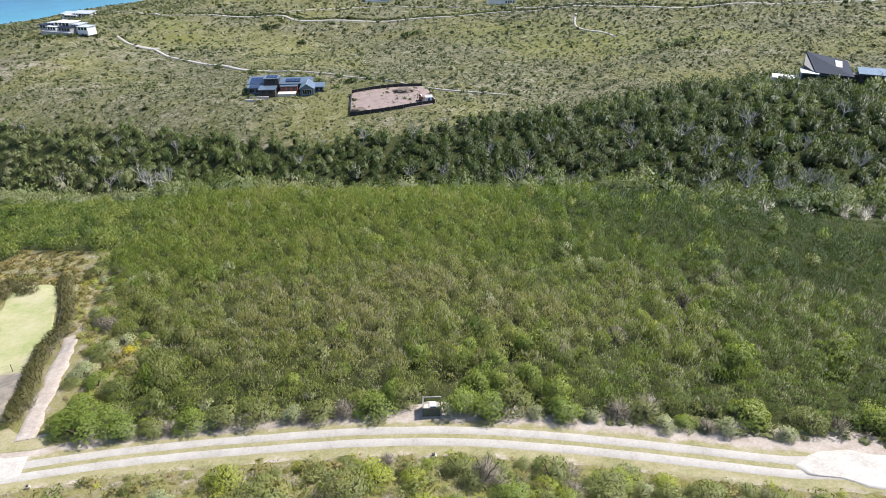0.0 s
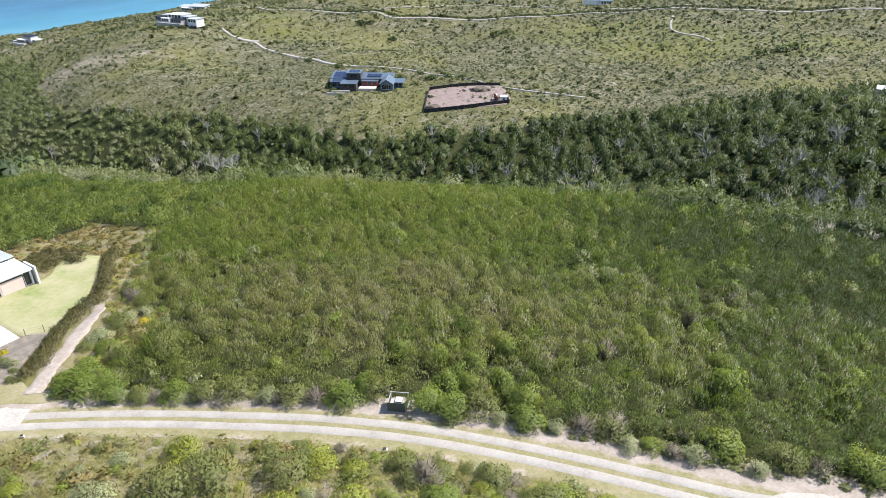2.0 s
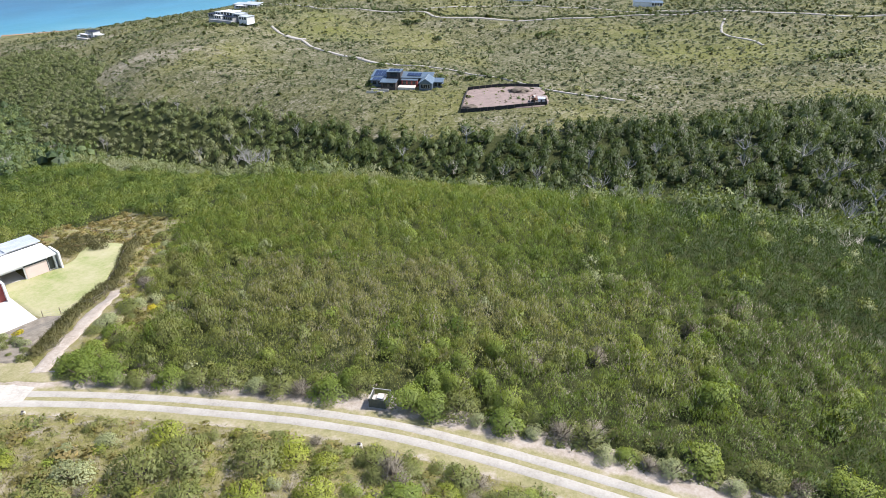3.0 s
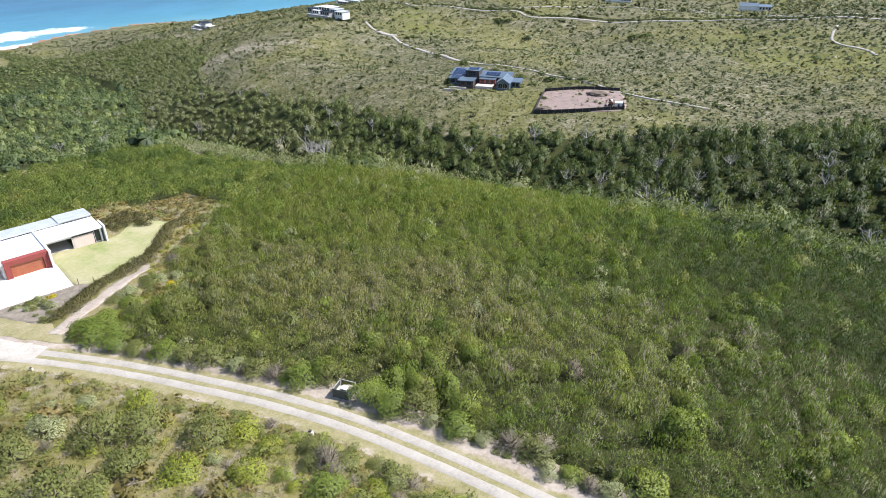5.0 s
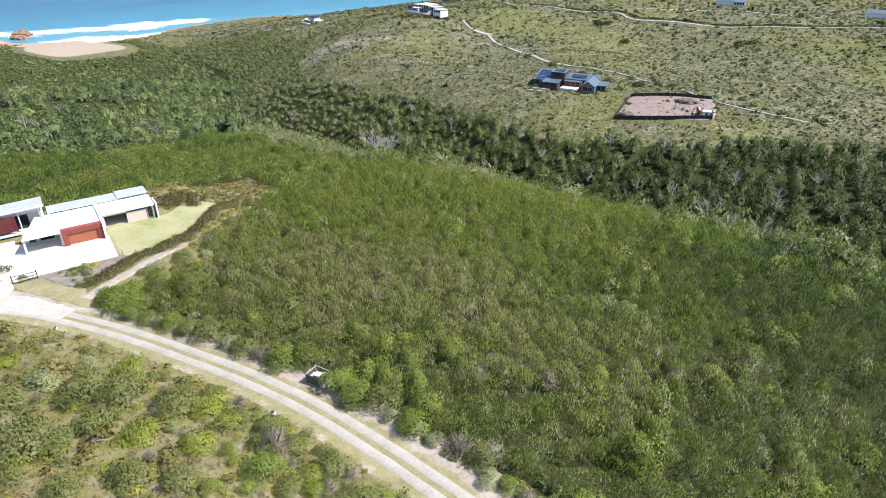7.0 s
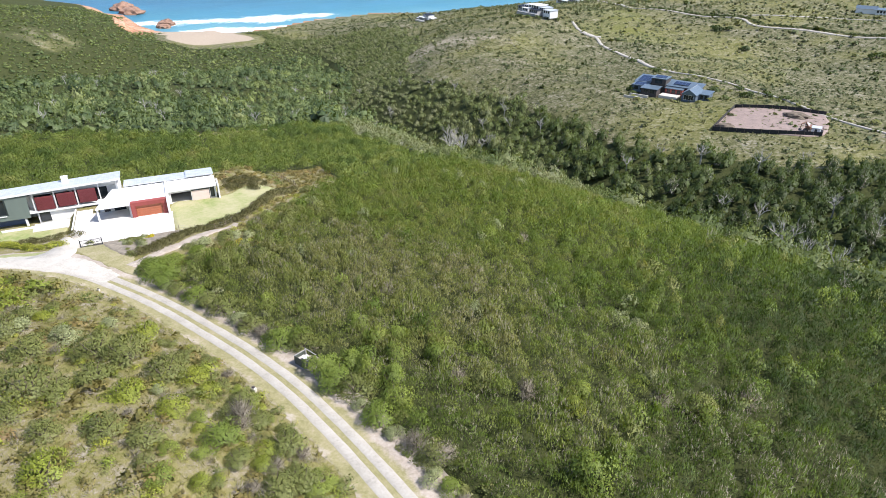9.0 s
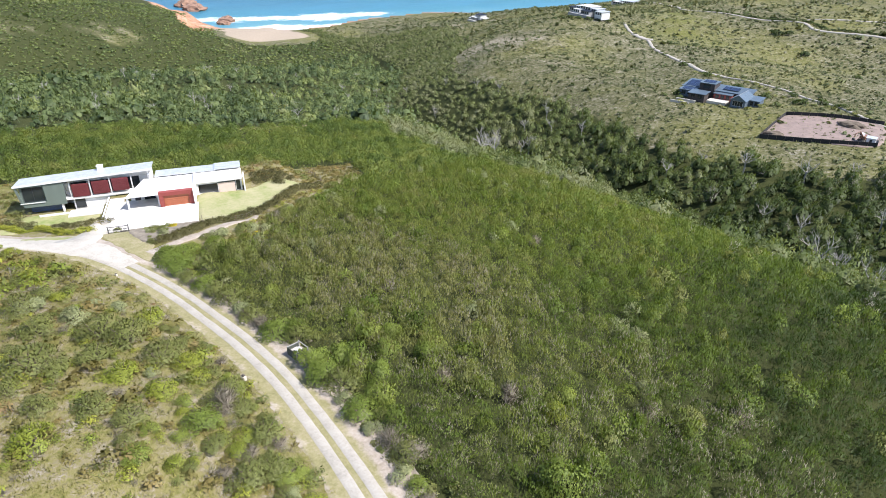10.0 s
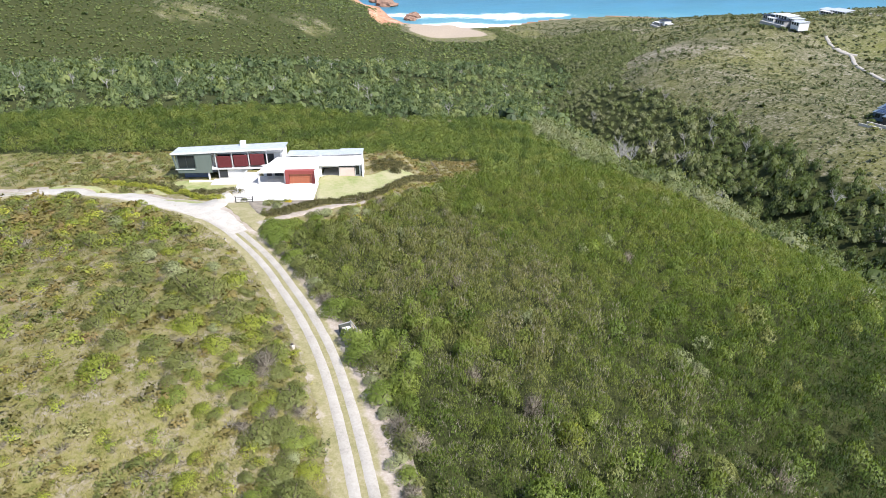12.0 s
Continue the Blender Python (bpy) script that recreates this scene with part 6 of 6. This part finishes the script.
# the veld below the road
VELD_BUSHES = {
    "dull": [(-23.7, 30.8, 2.7), (-12.3, 33.6, 2.6), (9.9, 42.2, 2.3), (-2.4, 30.8, 2.2), (1.5, 32.8, 2.1), (-6.1, 26.7, 1.9), (-12.1, 29.7, 2.2), (14.2, 38.5, 2.3), (14.8, 40.6, 2.1), (-19.7, 27.0, 1.6), (-34.5, 33.5, 2.1), (-29.5, 42.4, 1.1), (-16.8, 42.8, 1.0), (-35.9, 37.0, 1.3), (-44.9, 38.3, 1.2), (-60, 20, 2.4), (20, 38.2, 1.8), (26.5, 37.0, 2.0), (31.0, 35.8, 1.7)],
    "silver": [(-30.8, 31.3, 2.4), (-24.4, 34.9, 2.3), (-5.8, 37.5, 1.1), (-28.7, 37.9, 1.3), (-25.5, 40.4, 1.6), (18.0, 40.4, 1.1), (-52.0, 28.0, 1.8)],
    "dark": [(-18.3, 36.0, 3.2), (-15.4, 38.2, 3.3), (-8.4, 39.4, 2.7), (1.6, 42.8, 2.1), (-11.1, 25.0, 1.8), (-14.8, 28.0, 3.3), (-31.8, 30.3, 2.7), (-42, 24, 2.6), (-75, 20, 2.6), (23.0, 39.0, 2.1), (28.6, 38.0, 1.9)],
    "lime": [(-20.4, 42.4, 2.2), (-7.3, 34.9, 2.2), (-6.0, 41.3, 1.9), (-2.7, 41.2, 1.6), (-1.7, 36.9, 1.9), (9.1, 40.4, 1.4), (-0.6, 25.1, 2.3), (9.3, 33.9, 1.2), (9.8, 35.3, 0.8), (-32.7, 34.9, 1.4), (-64.0, 32.6, 1.4), (-57.4, 33.9, 1.9), (-51.9, 36.4, 1.4), (-44.4, 34.4, 2.0), (-66, 24, 1.8), (17.5, 31, 1.5)],
    "glossy_pale": [(1.3, 38.1, 1.1), (4.1, 33.7, 1.2), (6.2, 35.6, 1.1), (6.7, 31.5, 1.6), (21.5, 36.4, 1.3)],
    "twiggy": [(4.9, 40.6, 1.5), (12.5, 36.9, 1.4), (-3.6, 33.4, 1.0), (-22.0, 33.0, 1.2)],
    "glossy": [(5.8, 38.0, 2.2), (24.6, 35.0, 1.4), (33.5, 37.4, 1.6)],
}
for kind, spots in VELD_BUSHES.items():
    for x, y, s in spots:
        plant(kind, x, y, s * 0.95, s * rng.uniform(0.85, 1.0))
plant("twiggy", 3.8, 41.3, 2.1, 3.2)
plant("dull", 2.6, 40.6, 1.5)
plant("dull", 5.0, 42.4, 1.4)
# a dense row along the lower edge of the road
q, nrm = flow([(-16, 49.2), (-8, 49.3), (2, 48.8), (12, 47.5), (22, 45.7), (32, 43.6), (40, 42.0), (50, 37.2)], 2.1)
for k, ((a, b), n) in enumerate(zip(q, nrm)):
    off = (4.6 if k % 2 else 6.0) + rng.uniform(-0.4, 0.6)
    s = rng.uniform(0.8, 1.5)
    plant(["dull", "lime", "dark", "dull", "silver", "twiggy", "dull", "glossy_pale"][k % 8], a + abs(n[1]) / n[1] * n[0] * -off, b - abs(n[1]) * off, s, s * 0.85)
x, y = spread(-40, 56, 12, 44, 3.0, 0.9)
w = (road_gap(x, y) < -3.9) & (rng.uniform(0, 1, len(x)) < 0.78)
for a, b in sorted(zip(x[w], y[w]), key=lambda p: 0.5 * (p[0] - 16) ** 2 + (p[1] - 36) ** 2)[:34]:
    kind = ["lime", "dull", "lime", "glossy_pale", "dull", "silver", "twiggy", "dull", "dark", "dull"][int(rng.integers(0, 10))]
    plant(kind, a, b, float(np.clip(rng.lognormal(-0.08, 0.3), 0.5, 1.6)))
small = {"lime": (LIME, [clumps(180, 1.0, 0.85, 13, 0.135, 0.1) for _ in range(5)], 0.45), "dull": (DULL, [clumps(170, 1.0, 0.8, 12, 0.135, 0.1) for _ in range(4)], 0.4), "rusty": (RUSTY, [clumps(80, 1.0, 0.8, 9, 0.24, 0.1) for _ in range(4)], 0.4), "twig": (TWIGGY, [twigs(80, 1.0, 0.8, 0.02) for _ in range(4)], 0.5)}
for key, (material, models, tone) in small.items():
    x, y = spread(-150, 46, -30, 46, {"lime": 2.6, "dull": 2.4, "rusty": 2.1, "twig": 2.6}[key], 0.95)
    w = (road_gap(x, y) < np.where(x < -38, -6.4, -3.2)) & sector(x, y, 10) & (rng.uniform(0, 1, len(x)) < np.where(x < -40, 0.9, 0.75) * (0.7 + 0.4 * wave(x, y, 22, tone * 9)))
    x, y = x[w], y[w]
    sz = np.clip(rng.lognormal(-0.35, 0.38, len(x)), 0.3, 1.7) * np.where(x < -38, 1.85, 1.25)
    scatter("veld_bushes", models, spots_at(x, y, sz, sz * 0.85, 4, np.clip(rng.normal(tone, 0.25, len(x)), 0, 1), 0.05), material, "low mixed bushes of the open veld", "bushes")
x, y = spread(-8, 58, 30, 46, 1.8, 0.9)
w = (road_gap(x, y) < -4.2) & (road_gap(x, y) > -10) & (rng.uniform(0, 1, len(x)) < 0.8)
x, y = x[w], y[w]
sz = rng.uniform(0.5, 1.15, len(x))
scatter("veld_bushes", small["dull"][1], spots_at(x, y, sz, sz * 0.9, 4, np.clip(rng.normal(0.3, 0.25, len(x)), 0, 1), 0.05), DULL, "dense low green bushes below the road", "bushes")
sward = [plumes(8, 0.4, 0.14, 0.42, 0.07) for _ in range(8)]
x, y = spread(-62, 52, 6, 46, 0.52, 0.9)
w = (road_gap(x, y) < -2.7) & sector(x, y, 10)
x, y = x[w], y[w]
w = rng.uniform(0, 1, len(x)) < 0.6 + 0.4 * wave(x, y, 9, 2.7)
x, y = x[w], y[w]
scatter("veld_grass", sward, spots_at(x, y, rng.uniform(0.8, 1.5, len(x)), rng.uniform(0.6, 1.2, len(x)), 8, np.clip(rng.normal(0.45, 0.22, len(x)), 0, 1), 0.02), VELD, "tufts of dry yellowish grass between the bushes", "grass")

# low growth between the sandy path and the thicket
for key in ("lime", "rusty", "twig"):
    material, models, tone = small[key]
    x, y = spread(-66, -28, 50, 96, {"lime": 2.0, "rusty": 1.5, "twig": 2.4}[key], 0.9)
    g = track_left(x, y)
    w = (g > np.where(y > 74, -0.6, 2.2)) & (g < 14) & ~zones(x, y)[0] & (road_gap(x, y) > 5.2) & (rng.uniform(0, 1, len(x)) < 0.75)
    x, y = x[w], y[w]
    sz = rng.uniform(0.4, 1.1, len(x))
    scatter("path_scrub", models, spots_at(x, y, sz, sz * rng.uniform(0.6, 1.1, len(x)), 4, np.clip(rng.normal(tone, 0.25, len(x)), 0, 1), 0.05), material, "mixed low scrub on sand beside the path", "scrub")

# behind the white house: rusty heath
heathy = [clumps(46, 1.0, 0.7, 8, 0.36, 0.1) for _ in range(5)]
x, y = spread(-150, -48, 10, 125, 1.9, 0.9)
u, v = house_frame(x, y)
t = track_left(x, y)
w = (((v > 19.5) & (v < 49)) | ((u > 16.8) & (v > 9.4) & (v < 22)) | ((u < -30) & (v > -1) & (v < 49)) | ((u > 27) & (v < 49) & (v > 8 - (u - 27)))) & (t < 3) & ~zones(x, y)[0] & (road_gap(x, y) > 4.5) & sector(x, y, 6) & ((u > -26) | (rng.uniform(0, 1, len(x)) < 0.4))
x, y = x[w], y[w]
scatter("rusty_heath", heathy, spots_at(x, y, rng.uniform(0.6, 1.3, len(x)), rng.uniform(0.5, 1.0, len(x)), 5, np.clip(rng.normal(0.5, 0.25, len(x)), 0, 1), 0.05), RUSTY, "rusty brown and yellow heath behind the house", "heath")
x, y = spread(-150, -60, -10, 110, 3.1, 0.9)
u, v = house_frame(x, y)
w = (((u < -27) & (v > 1) & (v < 46)) | ((v > 17) & (v < 46) & (u > -30) & (rng.uniform(0, 1, len(x)) < 0.45))) & ~zones(x, y)[0] & (road_gap(x, y) > 7) & sector(x, y, 6)
x, y = x[w], y[w]
sz = rng.uniform(0.9, 2.1, len(x))
scatter("garden_scrub", small["dull"][1], spots_at(x, y, sz, sz * 0.9, 4, rng.uniform(0.1, 0.9, len(x)), 0.05), DULL, "mixed green scrub between garden and thicket", "scrub")


def row_of(name, line, gap, models, size, tall, material, words, kind_word, wobble=0.3, tone=0.32):
    """A hedge: plants in a row, grown into one."""
    q, nrm = flow(line, gap)
    q = q + nrm * rng.uniform(-wobble, wobble, (len(q), 1))
    s = spots_at(q[:, 0], q[:, 1], size * rng.uniform(0.8, 1.2, len(q)), tall * rng.uniform(0.75, 1.2, len(q)), len(models), np.clip(rng.normal(tone, 0.2, len(q)), 0, 1), 0.05)
    ob = scatter(name, models, s, material, words, kind_word)
    ob["kind"] = "thing"
    return ob


reeds = [np.concatenate([plumes(130, 1.0, 0.8, 0.5, 0.06), clumps(80, 0.95, 0.85, 6, 0.16, 0.1)]) for _ in range(4)]
row_of("reed_hedge", [(-47.8, 54.0), (-50.0, 61.2), (-54.8, 71.0), (-55.0, 76.3), (-57.9, 83.2), (-66.8, 98.1)], 0.55, reeds, 1.25, 1.5, REED, "long brownish green reed hedge along the boundary fence", "hedge")
row_of("reed_hedge", [(-71.1, 51.9), (-69.2, 45.4), (-85.6, 40.4), (-93.6, 32.9), (-98.6, 25.0)], 0.9, reeds, 1.1, 1.0, REED, "tall brownish reed clumps along the garden edge", "hedge", 0.9)
row_of("clipped_hedge", [(-63.1, 48.1), (-66.6, 43.0), (-83.6, 38.5), (-91.1, 31.5), (-94.0, 24.0)], 0.5, [clumps(190, 1.0, 0.95, 12, 0.17, 0.2) for _ in range(3)], 0.85, 1.15, LIME, "bright green clipped hedge beside the road", "hedge", 0.06, 0.75)
row_of("reed_hedge", [(-70.0, 83.0), (-70.6, 85.8), (-68.2, 87.3), (-65.5, 87.2)], 0.55, reeds, 1.1, 1.2, REED, "dark clump of reeds on the lawn by the wall", "hedge", 1.3, 0.15)
row_of("reed_hedge", [(-74.2, 84.9), (-73.3, 88.1), (-70.1, 90.1), (-67.6, 91.1)], 0.7, reeds, 1.1, 1.2, REED, "dark reed border behind the house", "hedge", 0.9, 0.15)
for i in range(30):
    k = rng.uniform(0, 1)
    x, y = -61.5 + 13.5 * k + rng.uniform(-1, 1), 57.2 - 3.5 * k + rng.uniform(-1.6, 3.0 * (1 - 0.4 * k))
    plant(["dull", "dark", "silver", "twiggy", "dull"][int(rng.integers(0, 5))], x, y, rng.uniform(0.5, 1.05))
plant("gold", -56.3, 59.6, 1.15)
plant("dark", -65.6, 52.2, 0.8)
plant("dark", -64.0, 51.4, 0.7)


# ---- bare trees in the ravine ----
def branching(bm, at, way, length, radius, depth):
    mid = at + way * length * 0.5 + Vector((random.uniform(-1, 1), random.uniform(-1, 1), 0.2)) * length * 0.10
    tip = at + way * length
    tube([at, mid, tip], [radius, radius * 0.8, radius * 0.55], 5 if depth > 1 else 4, bm)
    if depth:
        for _ in range(3 if depth > 1 else 2):
            turned = (way + Vector((random.uniform(-1, 1), random.uniform(-1, 1), random.uniform(-0.3, 0.6))) * 0.75).normalized()
            branching(bm, tip if random.random() < 0.6 else mid, turned, length * random.uniform(0.55, 0.8), radius * 0.55, depth - 1)


def bare_tree(place, size):
    ob = thing("bare_tree", place, 0, "leafless bleached grey tree among the ravine woods", "tree", "bare trees in the ravine")
    bm = bmesh.new()
    tube([(0, 0, -0.4), (0.05, 0.03, 0.3), (0.02, 0.08, 0.62)], [0.05, 0.04, 0.032], 6, bm)
    part("trunk", bm, DEAD, ob)
    bm = bmesh.new()
    for k in range(4):
        a = 1.57 * k + random.uniform(-0.4, 0.4)
        branching(bm, Vector((0.02, 0.07, 0.55)), Vector((math.cos(a) * 0.75, math.sin(a) * 0.75, 0.8)).normalized(), 0.30, 0.020, 3)
    part("limb", bm, DEAD, ob)
    ob.scale = (size, size, size)
    return ob


x, y = spread(-190, 190, 170, 330, 9, 0.9)
dr, _, sr = along(x, y, RAVINE)
w = zones(x, y)[1] & (sr < 0) & (dr < 78) & (rng.uniform(0, 1, len(x)) < 0.16)
bx, by = spread(-620, -200, -60, 400, 22, 0.9)
bw = (zones(bx, by)[2] | zones(bx, by)[1]) & (rng.uniform(0, 1, len(bx)) < 0.45)
bare = [bare_tree((x[w][i], y[w][i], float(land(x[w][i], y[w][i]))), 8.2) for i in range(3)]
more = list(zip(x[w][3:], y[w][3:])) + [(27, 166), (34, 163), (22, 170), (-84, 172), (-88, 176), (-79, 174), (76, 150), (84, 147), (92, 142), (70, 155)] + list(zip(bx[bw], by[bw]))[::2][:110]
for a, b in more:
    s = rng.uniform(6.0, 9.0) if a > -200 else rng.uniform(4.2, 6.4)
    t = copy_thing(bare[int(rng.integers(0, 3))], pose(a, b, float(land(a, b)), rng.uniform(-8, 8), rng.uniform(-8, 8), rng.uniform(0, 360)))
    t.scale = (s, s, s * rng.uniform(0.95, 1.2))


# bleached scrub along the edge of the plateau
x, y = spread(-240, 150, 95, 235, 3.6, 0.9)
dr, _, sr = along(x, y, RAVINE)
w = (sr > 0) & (dr > 40) & (dr < 58) & (rng.uniform(0, 1, len(x)) < 0.30 + 0.3 * wave(x, y, 38, 0.9)) & sector(x, y, 3)
sz = rng.uniform(1.4, 2.6, w.sum())
scatter("dead_scrub", [twigs(150, 1.0, 1.0, 0.016) for _ in range(4)], spots_at(x[w], y[w], sz, sz * rng.uniform(1.1, 1.7, w.sum()), 4, rng.uniform(0.6, 1.0, w.sum()), 0.1), DRYWOOD, "bleached leafless scrub along the plateau edge", "scrub", 0.4)


# ---- garden and wayside plants across the ravine ----
far_bush = [np.concatenate([clumps(150, 1.0, 0.8, 10, 0.26, 0.2)]) for _ in range(4)]


def lone(x, y, size, tone, words="large rounded green bush on the far hillside"):
    """One larger bush standing by itself on the far side."""
    tri, light = facing(far_bush[int(rng.integers(0, 4))], 0.7)
    ob = thing("far_bush", (x, y, float(land(x, y))), 0, words, "bush", "large bushes on the hillside")
    me = grid_mesh("foliage", tri.reshape(-1, 3), np.arange(len(tri) * 3).reshape(-1, 3), DULL if tone > 0.5 else WOODS, {"tone": np.full(len(tri) * 3, tone)}, light.reshape(-1, 3))
    leaf = new("foliage", me)
    leaf.parent = ob
    part("stem", tube([(0, 0, -0.2), (0.05, 0, 0.5)], [0.08, 0.05], 5), BARK, ob)
    ob.scale = (size, size, size * 0.85)


for x, y, s, k in ((-106, 346, 3.4, 0.2), (-103, 341, 2.6, 0.3), (-108, 352, 3.0, 0.2), (-100, 336, 2.4, 0.6), (-112, 340, 2.6, 0.5), (-64, 350, 2.6, 0.6), (-60, 356, 3.0, 0.5), (-67, 342, 2.2, 0.7), (-96, 333, 2.2, 0.7), (-88, 336, 1.8, 0.8), (-78, 338, 1.8, 0.7), (-72, 372, 3.6, 0.3), (-90, 380, 3.2, 0.3), (-52, 366, 4.2, 0.3), (-44, 370, 3.8, 0.3), (-34, 366, 3.2, 0.4), (-62, 384, 3.2, 0.4),
                   (-118, 402, 3.8, 0.3), (-148, 428, 3.4, 0.3), (-158, 600, 6.4, 0.2), (-150, 604, 5.2, 0.2), (-30, 556, 6.0, 0.3), (-22, 560, 4.6, 0.4), (50, 560, 4.6, 0.4), (90, 470, 3.8, 0.4), (-210, 520, 3.6, 0.3), (-120, 560, 5.0, 0.2), (-60, 480, 3.4, 0.4), (8, 352, 3.0, 0.6), (14, 346, 2.6, 0.6), (22, 342, 2.8, 0.5), (36, 338, 2.8, 0.4), (4, 330, 2.6, 0.6),
                   (-318, 520, 3.6, 0.2), (-311, 523, 4.0, 0.2), (-304, 526, 3.6, 0.3), (-296, 529, 3.8, 0.2), (-288, 533, 3.4, 0.2), (-280, 538, 3.2, 0.3), (-325, 518, 3.2, 0.2), (196, 318, 5.0, 0.5), (182, 314, 5.2, 0.5), (206, 322, 5.4, 0.5), (168, 306, 4.2, 0.5), (150, 420, 6.0, 0.4), (160, 426, 5.4, 0.4), (140, 415, 4.8, 0.4)):
    lone(x, y, s, k)
row_of("roadside_hedge", [(-250, 656), (-160, 650), (-130, 631), (-74, 629), (-12, 624), (60, 616), (130, 588), (230, 553)], 3.0, far_bush, 2.4, 2.0, WOODS, "dark bushes lining the far gravel road", "hedge", 1.5, 0.2)
row_of("roadside_hedge", [(-130, 410), (-92, 395), (-62, 376), (-28, 361), (4, 347)], 5.0, far_bush, 1.8, 1.5, DULL, "low bushes lining the sandy track", "hedge", 2.0, 0.4)
